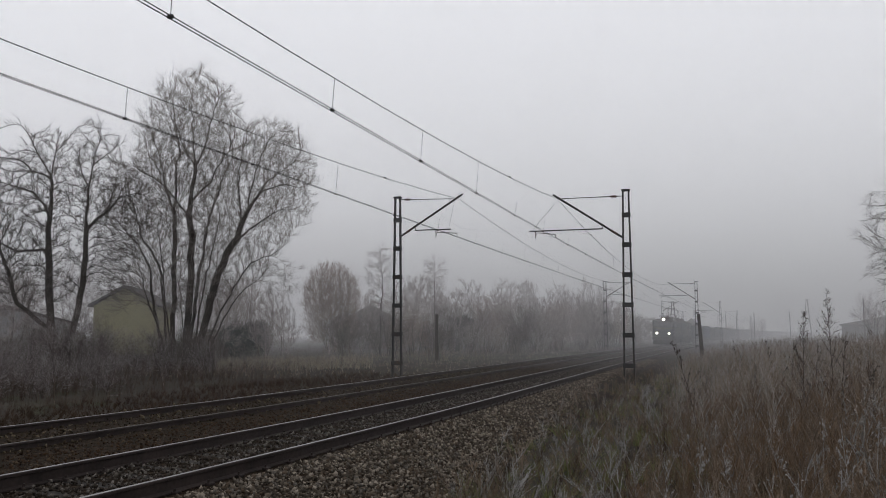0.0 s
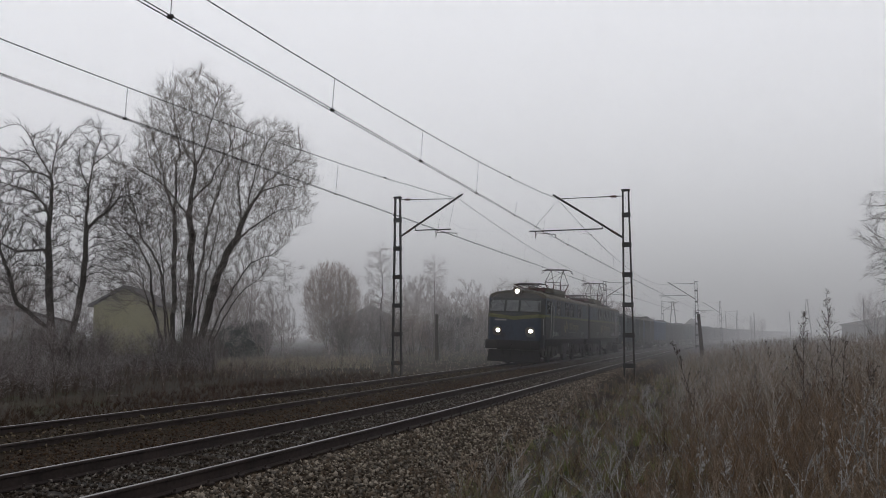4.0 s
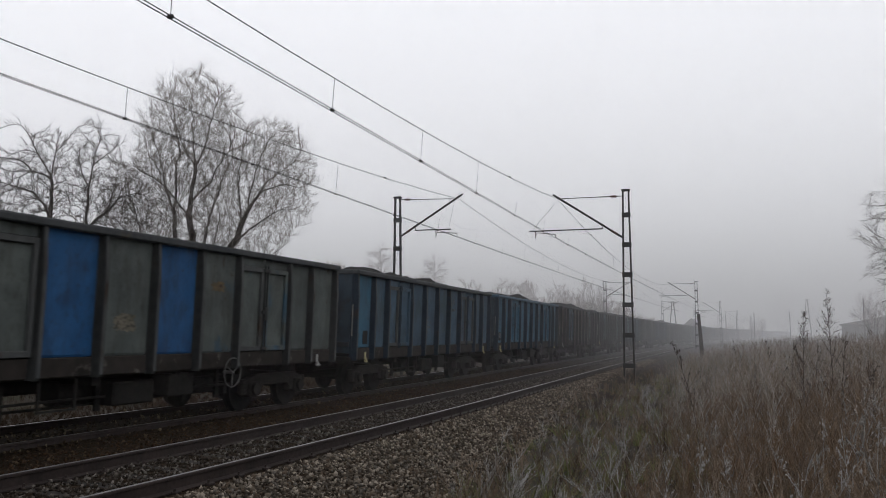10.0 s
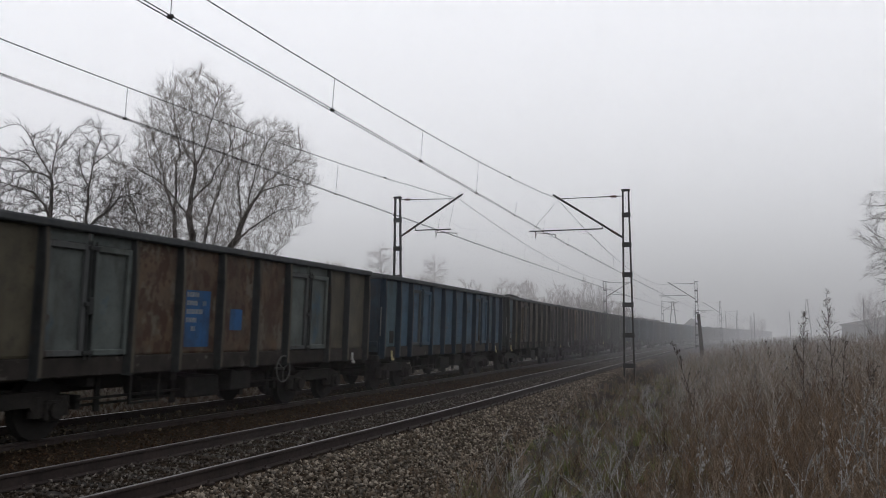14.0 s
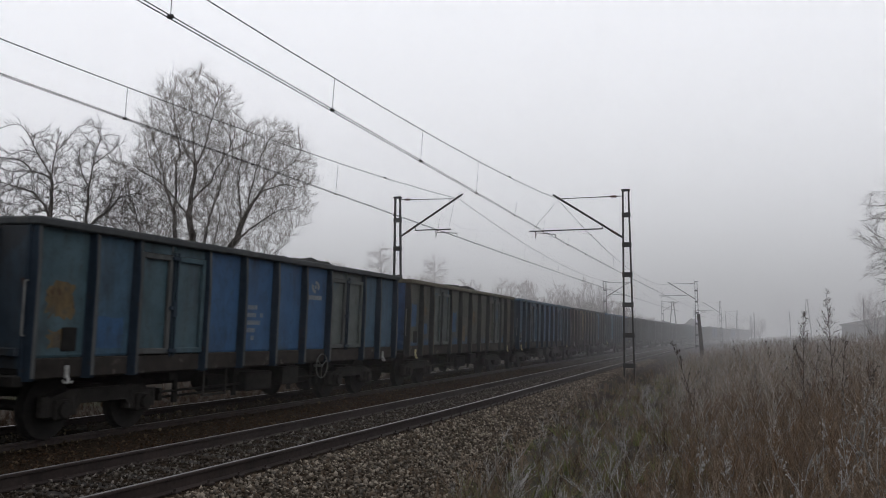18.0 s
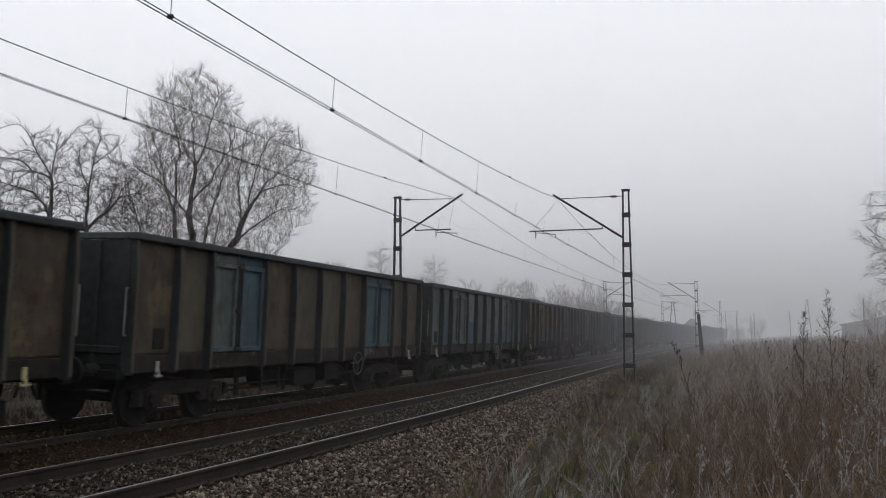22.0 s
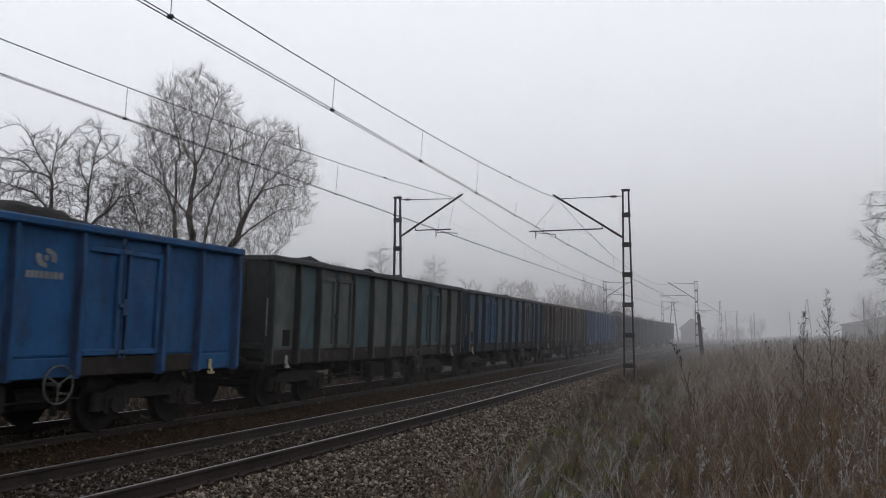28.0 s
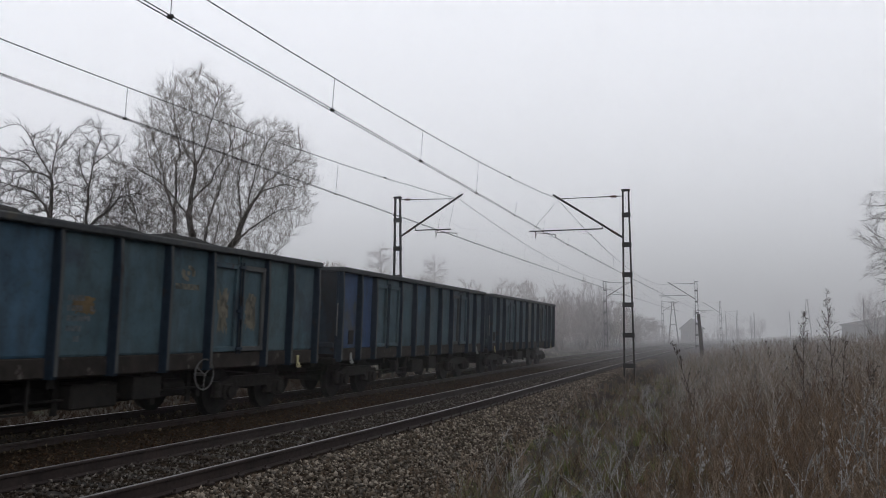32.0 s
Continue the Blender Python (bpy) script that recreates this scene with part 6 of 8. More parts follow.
# the rugged tree beside it, forking low
RIGHT = np.array([math.cos(radians(bearing(90))), math.sin(radians(bearing(90))), 0])
DEEP = np.array([-RIGHT[1], RIGHT[0], 0])
crowned_tree("orchard_tree", "rugged dark bare tree forking low with crooked limbs", spot(bearing(90), 40), 23,
             [[(0.35, 0, -0.2), (0.1, 0, 1.9), (-0.12, 0.0, 4.69), (-0.16, 0.05, 6.64), (-0.19, 0.1, 8.45), (-0.01, 0.15, 9.65), (0.07, 0.17, 10.23)],
              [(-0.19, 0.1, 8.3), (-0.87, -0.13, 9.5), (-1.44, -0.37, 10.56), (-1.56, -0.45, 10.82)], [(-0.01, 0.1, 9.65), (0.59, 0.35, 10.56), (0.63, 0.44, 10.82)],
              [(-0.16, 0.0, 6.64), (-0.87, -0.4, 7.7), (-1.28, -0.54, 7.83)],
              [(0.35, 0.0, -0.2), (0.85, -0.15, 1.7), (1.24, -0.2, 4.69), (1.24, -0.26, 6.64), (1.27, -0.32, 8.15), (1.57, -0.38, 9.65), (1.6, -0.44, 10.71), (1.62, -0.46, 11.05)],
              [(1.24, -0.25, 6.34), (2.14, -0.34, 7.1), (2.62, -0.42, 8.0), (3.37, -0.51, 8.9), (3.7, -0.54, 9.09)], [(2.59, -0.4, 7.77), (3.67, -0.2, 7.88)],
              [(1.27, -0.3, 8.15), (0.86, 0.1, 9.35), (0.79, 0.24, 9.72)], [(1.39, -0.35, 9.05), (2.29, -0.68, 9.8), (2.51, -0.79, 9.93)], [(-0.12, 0.0, 5.44), (-1.14, 0.35, 5.22), (-2.04, 0.7, 5.59)],
              [(-0.19, 0.1, 8.45), (-1.02, 0.5, 8.75), (-1.42, 0.64, 9.23)], [(2.14, -0.3, 7.1), (2.41, 0.1, 8.6), (2.47, 0.24, 9.07)],
              [(0.0, 0.1, 1.9), (-1.3, -0.1, 3.0), (-2.0, -0.2, 5.2), (-2.14, -0.23, 5.97)]],
             [(-0.55, 0, 7.2, 1.8, 3.4, 1700), (1.45, 0, 8.2, 1.5, 2.9, 1200), (-2.7, 0, 6.6, 1.9, 3.2, 1500), (2.7, 0, 7.2, 1.4, 2.1, 700), (-0.6, 0, 4.4, 2.4, 1.8, 620), (2.2, 0, 4.8, 1.3, 1.2, 200)],
             RIGHT, DEEP, step=0.28, kill=0.3, tip=0.009, thick=0.27, twigs=((2, 0.46, 0.75, 0.3), (3, 0.3, 0.75, 0.24)), twig=DARK_TWIG, up=0.2, wood=0.014, ease_by=2, wander=0.2)


def fog_tree(label, px, dist, height, width, seed, birch):
    """A bare tree of the thicket, dense with rimed twigs."""
    right = np.array([math.cos(radians(bearing(px))), math.sin(radians(bearing(px))), 0])
    h = height * 1.06
    if birch:
        stems = [[(0, 0, -0.2), (0.1, 0, h * 0.4), (0.05, 0.1, h * 0.85)]]
        lobes = [(0, 0, h * 0.7, width * 0.34, h * 0.27, 420), (0.1, 0, h * 0.42, width * 0.42, h * 0.2, 220)]
    else:
        q = random.Random(seed)
        stems = []
        for a in range(5):
            c, e = q.uniform(-1, 1), q.uniform(-1, 1)
            stems.append([(0.3 * c, 0.3 * e, -0.2), (c * width * 0.16, e * width * 0.16, h * 0.3), (c * width * 0.27, e * width * 0.27, h * q.uniform(0.5, 0.7))])
        lobes = [(q.uniform(-0.22, 0.22) * width, q.uniform(-0.2, 0.2) * width, h * q.uniform(0.5, 0.68), width * q.uniform(0.24, 0.36), h * q.uniform(0.24, 0.31), 230) for _ in range(3)] + [(0, 0, h * 0.3, width * 0.45, h * 0.22, 200)]
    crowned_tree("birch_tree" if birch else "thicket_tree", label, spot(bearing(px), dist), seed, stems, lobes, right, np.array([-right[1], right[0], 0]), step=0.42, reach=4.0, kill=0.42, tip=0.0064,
                 thick=0.07 if birch else 0.06, twigs=((4, 0.75, 0.5, 0.4 if not birch else -0.1), (4, 0.45, 0.45, 0.3 if not birch else -0.25)), twig=HAZY_FROST_TWIG, up=0.35, far=True, group="bare trees of the thicket")


def shrub_tree(label, px, dist, height, width, seed, fine=1.0, twig=None, birch=False, name="thicket_tree"):
    r = np.random.default_rng(seed)
    x, y, z = spot(bearing(px), dist)
    height *= 1.1 if 60 < dist < 200 else 1.0
    stems = []
    n = 3 if birch else (7 if dist < 45 else 13 if dist < 70 else 10)
    for k in range(n):
        ang = r.uniform(0, 2 * math.pi)
        q = (0.2 if birch else 1.0) * r.uniform(0.1, 1.0) * width / 2
        h = height * r.uniform(0.6, 0.92) * (1 - 0.3 * (q / (width / 2)) ** 2)
        base = np.array([math.cos(ang), math.sin(ang), 0]) * q * 0.35 + np.array([0, 0, -0.15])
        tip = np.array([math.cos(ang) * q, math.sin(ang) * q, h])
        d = tip - base
        ln = np.linalg.norm(d)
        stems.append((base, d / ln, ln, (0.011 if birch else 0.0065) * height * r.uniform(0.7, 1.2), 0.03))
    c = fine
    t = max(0.7 if height > 4 else 1.1, dist / 75)
    if birch:
        lv = [(int(13 * c), 0.26 * height, 0.018 * t, 0.95, 0.1, 0.25), (int(8 * c), 0.14 * height, 0.01 * t, 0.8, -0.05, 0.1), (6, 0.09 * height, 0.006 * t, 0.7, -0.12, 0.05)]
    else:
        lv = [(int(9 * c), 0.36 * height, 0.017 * t, 0.85, 0.1, 0.06), (int(8 * c), 0.2 * height, 0.01 * t, 0.85, 0.1, 0.08), (9, 0.11 * height, 0.0065 * t, 0.8, 0.08, 0.05)]
    return bare_tree(name, label, "tree", (x, y, z), seed, stems, lv, "trees behind the line", twig or HAZY_FROST_TWIG, last=2)


pale = "bare frosted thicket tree in the fog behind the line"
RIGHT = np.array([math.cos(radians(bearing(588))), math.sin(radians(bearing(588))), 0])
DEEP = np.array([-RIGHT[1], RIGHT[0], 0])
crowned_tree("willow_shrub", "dense round bare shrub with reddish-brown shoots", spot(bearing(586), 78), 31,
             [[(0.2 * a, 0.13 * b, -0.2), (0.67 * a, 0.67 * b, 2.1), (1.35 * a, 1.2 * b, 4.8)] for a, b in ((-1.1, 0.2), (-0.6, -0.9), (0.0, 0.8), (0.3, -0.4), (0.7, 0.6), (1.2, -0.2), (-0.3, 0.1))],
             [(0, 0, 5.0, 2.6, 3.1, 3400), (0, 0, 2.5, 2.4, 2.0, 1400)], RIGHT, DEEP, kill=0.34, thick=0.06, tip=0.006, twigs=((4, 0.8, 0.4, 0.45), (4, 0.5, 0.4, 0.3)), twig=RED_TWIG, up=0.5, bark=SHADE_TWIG)
for px, dist, h, w, sd, bi in ((672, 75, 9.2, 3.6, 32, True), (640, 84, 6.3, 4.4, 33, False), (715, 80, 7.2, 5.0, 34, False), (768, 82, 9.2, 3.4, 35, True), (742, 90, 7.6, 4.6, 36, False), (800, 78, 5.6, 4.4, 37, False), (840, 92, 7.9, 4.6, 38, False), (880, 88, 6.4, 5.0, 39, False), (905, 96, 8.2, 5.5, 40, False), (945, 100, 8.4, 5.0, 41, False), (985, 108, 8.8, 5.4, 42, False), (1015, 104, 7.2, 5.4, 43, False), (1050, 118, 9.0, 6.0, 44, False), (1078, 124, 7.6, 6.0, 45, False), (1105, 132, 6.2, 6.0, 46, False), (1132, 138, 5.0, 5.0, 47, False), (1164, 150, 4.6, 5.5, 48, False), (860, 76, 4.0, 5.0, 49, False), (960, 88, 4.2, 6.0, 50, False), (1040, 100, 4.4, 6.0, 51, False),
                                (420, 66, 6.2, 5.0, 52, False), (470, 62, 5.4, 4.4, 53, False), (385, 60, 7.0, 4.0, 54, False), (505, 74, 5.4, 3.5, 55, False), (20, 56, 6.0, 4.5, 57, False), (-15, 100, 9.5, 7, 130, False), (60, 110, 9.0, 8, 131, False), (130, 104, 10.0, 8, 132, False), (195, 112, 9.0, 8, 133, False), (262, 108, 10.5, 8, 134, False), (330, 112, 10.0, 8, 135, False), (400, 118, 9.0, 8, 136, False)):
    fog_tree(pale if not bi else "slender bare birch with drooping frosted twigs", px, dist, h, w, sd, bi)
for px, dist, h, w, sd in ((612, 70, 4.2, 5, 70), (690, 72, 4.0, 5.5, 71), (730, 74, 4.4, 5.5, 72), (775, 76, 4.2, 6, 73), (820, 82, 4.6, 6, 74), (855, 84, 5, 6, 75), (905, 84, 4.6, 6, 76), (945, 92, 5.2, 6.5, 77), (990, 96, 5.2, 7, 78), (1025, 112, 6, 7, 79), (1065, 110, 5.2, 7, 80), (1090, 122, 5.2, 7, 81), (1120, 142, 5.6, 7, 82), (668, 96, 5.6, 8, 140), (722, 98, 5.8, 8, 141), (775, 100, 5.6, 8, 142), (828, 104, 6, 8, 143), (880, 108, 6.2, 8, 144), (930, 112, 6.4, 8, 145), (978, 118, 6.6, 8, 146), (1022, 128, 6.8, 8, 147), (1060, 138, 6.8, 8, 148)):
    shrub_tree("dense brown undergrowth shrub at the edge of the thicket", px, dist, h, w, sd, 1.0, SHADE_TWIG if sd % 3 else RED_TWIG, name="undergrowth_shrub")
for px, dist, h, w, sd in ((20, 30, 2.0, 2.6, 90), (62, 33, 2.8, 2.8, 91), (118, 31, 2.9, 2.6, 92), (150, 34, 3.0, 2.6, 93), (185, 34, 2.2, 2.2, 94), (290, 39, 2.6, 1.8, 102), (205, 36, 2.4, 2.4, 95), (243, 38, 2.1, 2.2, 103), (372, 37, 2.3, 1.7, 96), (318, 38, 1.6, 2.6, 97), (-20, 27, 1.9, 2.5, 98), (90, 26, 1.5, 2.4, 99), (180, 27, 1.4, 2.4, 100)):
    shrub_tree("low frosted bush on the verge under the trees", px, dist, h, w, sd, 1.1, BUSH_TWIG, name="frosted_bush")

for px, dist, h, w, sd in ((-20, 43, 2.6, 3.4, 110), (40, 45, 2.4, 3.6, 111), (130, 46, 2.8, 3.0, 113), (300, 46, 2.2, 2.4, 115), (365, 47, 2.6, 2.4, 116), (296, 41, 2.3, 1.5, 117), (338, 41, 2.5, 1.6, 118), (318, 43, 2.4, 1.8, 119)):
    shrub_tree("tangled dark bramble bush behind the tree trunks", px, dist, h, w, sd, 1.0, TWIG, name="bramble_bush")

EVERGREEN = islands("evergreen_needles", [(0.03, 0.04, 0.03), (0.045, 0.056, 0.043), (0.022, 0.03, 0.022), (0.07, 0.08, 0.068)])


def evergreen(px, dist, h, w, seed):
    r = np.random.default_rng(seed)
    x, y, z = spot(bearing(px), dist)
    th = thing("evergreen_shrub", "dark green evergreen shrub in the fog beyond the verge", "shrub", pose(x, y, z))
    part("trunk", Mesh().tube([(0, 0, -0.2), (0, 0, h * 0.8)], [0.1, 0.03], 7), BARK, th)
    n = 3600
    lump = r.integers(0, 9, n)
    cx, cy, cz, cr = r.uniform(-0.3, 0.3, 9) * w, r.uniform(-0.3, 0.3, 9) * w, r.uniform(0.12, 0.75, 9) * h, r.uniform(0.16, 0.3, 9) * w
    d = r.normal(0, 1, (n, 3))
    d /= np.linalg.norm(d, axis=1, keepdims=True)
    p = np.stack([cx, cy, cz], -1)[lump] + d * cr[lump][:, None] * r.uniform(0.5, 1.05, (n, 1))
    p[:, 2] = np.abs(p[:, 2])
    d = d * 0.16 + np.array([0, 0, 0.1]) + r.normal(0, 0.06, (n, 3))
    part("crown", sheet("crown", *blades(np.stack([p, p + d], 1), np.full((n, 2), 0.028), r), EVERGREEN), None, th)


for px, dist, h, w, sd in ((425, 64, 2.8, 2.8, 1), (455, 76, 3.0, 3.0, 2), (812, 88, 4.2, 3.4, 4), (400, 62, 2.2, 2.6, 5)):
    evergreen(px, dist, h, w, sd)
# the tree at the edge of the field, and faint ones far off
RIGHT = np.array([math.cos(radians(bearing(1640))), math.sin(radians(bearing(1640))), 0])
DEEP = np.array([-RIGHT[1], RIGHT[0], 0])
crowned_tree("field_tree", "bare tree with fine drooping twigs at the field's edge", spot(bearing(1640), 42), 60,
             [[(0, 0, -0.2), (0.1, 0, 2.0), (-0.1, 0.1, 5.0), (0.0, 0.1, 7.2)], [(0.1, 0, 2.0), (-0.9, 0.2, 4.4)], [(0.0, 0, 2.6), (0.9, 0.2, 5.2)]],
             [(-0.1, 0, 5.6, 2.5, 2.8, 900), (-0.8, 0, 4.0, 1.6, 1.6, 200)], RIGHT, DEEP, kill=0.42, thick=0.14, tip=0.0055, twigs=((3, 0.7, 0.7, -0.05), (3, 0.4, 0.6, -0.15)), twig=TWIG, up=0.2)
for px, dist, h, w, sd in ((1388, 700, 38, 8, 61), (1440, 720, 35, 10, 62), (1335, 300, 9, 12, 65), (1290, 280, 7, 14, 66), (1545, 120, 7, 8, 67), (1310, 330, 8, 12, 68), (1265, 240, 5, 9, 69)):
    shrub_tree("bare tree faint in the fog beyond the field", px, dist, h, w, sd, 0.8, name="distant_tree")


# ---- weeds and grass: joined masses of single stalks, each stalk its own island ----
def ribbon(pts, w, r):
    """A flat tapering strip along points, as triangles."""
    pts = np.array(pts, float)
    d = np.gradient(pts, axis=0)
    a = r.uniform(0, 2 * math.pi)
    s = np.array([math.cos(a), math.sin(a), 0])
    ws = np.linspace(w, w * 0.25, len(pts))[:, None]
    v = np.vstack([pts - s * ws / 2, pts + s * ws / 2])
    n = len(pts)
    f = []
    for i in range(n - 1):
        f += [(i, i + 1, n + i + 1), (i, n + i + 1, n + i)]
    return v, np.array(f)


def marked(plain, florets):
    """Stalks and their florets joined, with a mark on each point that belongs to a floret."""
    v, f = join(plain + florets)
    n = sum(len(p[0]) for p in plain)
    return v, f, (np.arange(len(v)) >= n).astype(float)


def floret(r, at, size):
    d = r.normal(0, 1, (3, 3)) * size
    return at + d, np.array([[0, 1, 2]])


def mugwort(r, h, full):
    """A dead stalk with upright side shoots set with small frosted florets."""
    lean = r.normal(0, 0.12, 2)
    at = lambda t: np.array([lean[0] * h * t * t, lean[1] * h * t * t, h * t])
    out, flo = [ribbon([at(t) for t in np.linspace(0, 1, 5)], 0.006, r)], []
    for _ in range(15 if full else 10):
        t = r.uniform(0.25, 1.0)
        p = at(t)
        a = r.uniform(0, 2 * math.pi)
        ln = (h * 0.3 * (1.15 - t) + 0.07) * r.uniform(0.6, 1.2)
        d = np.array([math.cos(a) * 0.4, math.sin(a) * 0.4, 1.0])
        bend = np.array([math.cos(a), math.sin(a), 0]) * 0.12 * ln
        flo.append(ribbon([p, p + d * ln * 0.5, p + d * ln + bend], 0.006 if full else 0.009, r))
        for _ in range(14 if full else 2):
            q = r.uniform(0.2, 1.0)
            flo.append(floret(r, p + d * ln * q + bend * q * q, 0.0046 if full else 0.01))
    return marked(out, flo)


def tuft(r, h, n, spread=0.35, w=0.006):
    out = []
    for _ in range(n):
        a = r.uniform(0, 2 * math.pi)
        l = h * r.uniform(0.5, 1.1)
        b = spread * r.uniform(0.2, 1.2) * l
        p = r.normal(0, 0.03, 2)
        out.append(ribbon([(p[0], p[1], 0), (p[0] + b * 0.3 * math.cos(a), p[1] + b * 0.3 * math.sin(a), l * 0.55), (p[0] + b * math.cos(a), p[1] + b * math.sin(a), l * r.uniform(0.75, 1.0))], w, r))
    return join(out)


def plume(r, h, n):
    """A stalk with a feathery branching head."""
    lean = r.normal(0, 0.15, 2)
    stem = np.array([[lean[0] * h * t * t, lean[1] * h * t * t, h * t] for t in np.linspace(0, 1, 4)])
    out, flo = [ribbon(stem, 0.007, r)], []
    for _ in range(n):
        t = r.uniform(0.6, 1.0)
        p = np.array([lean[0] * h * t * t, lean[1] * h * t * t, h * t])
        a = r.uniform(0, 2 * math.pi)
        q = p + np.array([math.cos(a), math.sin(a), r.uniform(0.4, 1.4)]) * 0.12 * h * (1.3 - t)
        flo.append(ribbon([p, q], 0.0045, r))
        for _ in range(4):
            flo.append(floret(r, p + (q - p) * r.uniform(0.3, 1.0), 0.006))
    return marked(out, flo)


def scatter(name, label, category, protos, xs, ys, scales, mat, r, tilt=0.12, kind="stuff"):
    """Plants stood on the ground at given places, in one mesh."""
    zs = ground_z(xs, ys) - 0.02
    pick = r.integers(0, len(protos), len(xs))
    vs, fs, o = [], [], 0
    tone, frost = [], []
    lot = r.uniform(0, 1, len(xs))
    rime = r.uniform(0, 1, len(xs))
    for k, proto in enumerate(protos):
        v, f = proto[:2]
        mark = proto[2] if len(proto) > 2 else np.zeros(len(v))
        m = np.where(pick == k)[0]
        if not len(m):
            continue
        a = r.uniform(0, 2 * math.pi, len(m))
        c, s = np.cos(a)[:, None], np.sin(a)[:, None]
        tx, ty = r.normal(0, tilt, (len(m), 1)), r.normal(0, tilt, (len(m), 1))
        x = (v[None, :, 0] * c - v[None, :, 1] * s + v[None, :, 2] * tx) * scales[m][:, None] + xs[m][:, None]
        y = (v[None, :, 0] * s + v[None, :, 1] * c + v[None, :, 2] * ty) * scales[m][:, None] + ys[m][:, None]
        z = v[None, :, 2] * scales[m][:, None] + zs[m][:, None]
        vs.append(np.stack([x, y, z], -1).reshape(-1, 3))
        fs.append((f[None] + (np.arange(len(m)) * len(v))[:, None, None]).reshape(-1, 3) + o)
        o += len(vs[-1])
        jig = r.uniform(-0.1, 0.1, (len(m), len(v)))
        tone.append((lot[m][:, None] + jig).ravel())
        frost.append((rime[m][:, None] * mark[None]).ravel())
    me = sheet(name, np.vstack(vs), np.vstack(fs), mat)
    for key, vals in (("tone", tone), ("frost", frost)):
        me.attributes.new(key, "FLOAT", "POINT").data.foreach_set("value", np.concatenate(vals).astype(np.float32))
    return tagged(new(name, me), label, category, kind=kind)


def stalks(name, tones, rime=(0.26, 0.246, 0.228), share=0.2):
    """Dead stalks: each plant one tone of its own, its florets more or less rimed with frost."""
    m, n, l, b = node_mat(name)
    tone, frost = n.new("ShaderNodeAttribute"), n.new("ShaderNodeAttribute")
    tone.attribute_name, frost.attribute_name = "tone", "frost"
    rp = n.new("ShaderNodeValToRGB")
    e = rp.color_ramp.elements
    while len(e) < len(tones):
        e.new(0.5)
    for k, c in enumerate(tones):
        e[k].position, e[k].color = k / (len(tones) - 1), (*c, 1)
    l.new(tone.outputs["Fac"], rp.inputs[0])
    mul = n.new("ShaderNodeMath")
    mul.operation = "MULTIPLY"
    mul.inputs[1].default_value = share
    l.new(frost.outputs["Fac"], mul.inputs[0])
    mx = n.new("ShaderNodeMixRGB")
    mx.inputs[2].default_value = (*rime, 1)
    l.new(mul.outputs[0], mx.inputs[0])
    l.new(rp.outputs[0], mx.inputs[1])
    l.new(mx.outputs[0], b.inputs["Base Color"])
    b.inputs["Roughness"].default_value, b.inputs["Specular IOR Level"].default_value = 0.85, 0.1
    return m


WEED = stalks("dead_weeds", [(0.0594, 0.0399, 0.0244), (0.1188, 0.0828, 0.0541), (0.0864, 0.0568, 0.0358), (0.1729, 0.1297, 0.0908), (0.0972, 0.0658, 0.0419)])
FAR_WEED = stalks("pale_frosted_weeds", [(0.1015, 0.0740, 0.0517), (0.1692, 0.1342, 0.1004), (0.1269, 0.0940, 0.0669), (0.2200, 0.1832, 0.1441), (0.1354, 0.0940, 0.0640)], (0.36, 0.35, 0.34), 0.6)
FROSTED = stalks("frosted_weeds", [(0.0954, 0.0835, 0.0715), (0.1590, 0.1471, 0.1351), (0.1192, 0.1074, 0.0954), (0.2066, 0.1947, 0.1828)], (0.34, 0.34, 0.335), 0.6)
RUSSET = stalks("russet_weeds", [(0.0880, 0.0486, 0.0253), (0.1256, 0.0713, 0.0369), (0.0627, 0.0401, 0.0234), (0.1467, 0.0973, 0.0566), (0.0796, 0.0460, 0.0253)], share=0.12)
VERGE = stalks("verge_weeds", [(0.0206, 0.0109, 0.0059), (0.0356, 0.0191, 0.0102), (0.0158, 0.0089, 0.0048), (0.0515, 0.0307, 0.0177), (0.0285, 0.0157, 0.0086)], share=0.12)
VERGE_FROST = stalks("verge_rimed_weeds", [(0.0467, 0.0280, 0.0180), (0.1215, 0.0906, 0.0684), (0.0654, 0.0379, 0.0259), (0.1870, 0.1483, 0.1188), (0.0374, 0.0222, 0.0144)], (0.34, 0.33, 0.33), 0.7)
STRAW = stalks("pale_dead_grass", [(0.1344, 0.1082, 0.0652), (0.0924, 0.0694, 0.0403), (0.2016, 0.1658, 0.1109), (0.0715, 0.0552, 0.0309), (0.0588, 0.0585, 0.0249)])
RIMED_STRAW = stalks("rimed_dead_grass", [(0.22, 0.19, 0.14), (0.15, 0.125, 0.088), (0.3, 0.27, 0.22), (0.18, 0.15, 0.11)])
MOSSY = stalks("mossy_grass", [(0.0704, 0.0914, 0.0299), (0.1173, 0.1341, 0.0479), (0.0782, 0.0792, 0.0359), (0.1564, 0.1599, 0.0748), (0.1564, 0.1158, 0.0658)])


def stone_edge(y):
    """How far the crushed stone reaches out from the near track's middle."""
    return np.clip(3.45 - 0.075 * (y - 9.5), 1.65, 3.5)


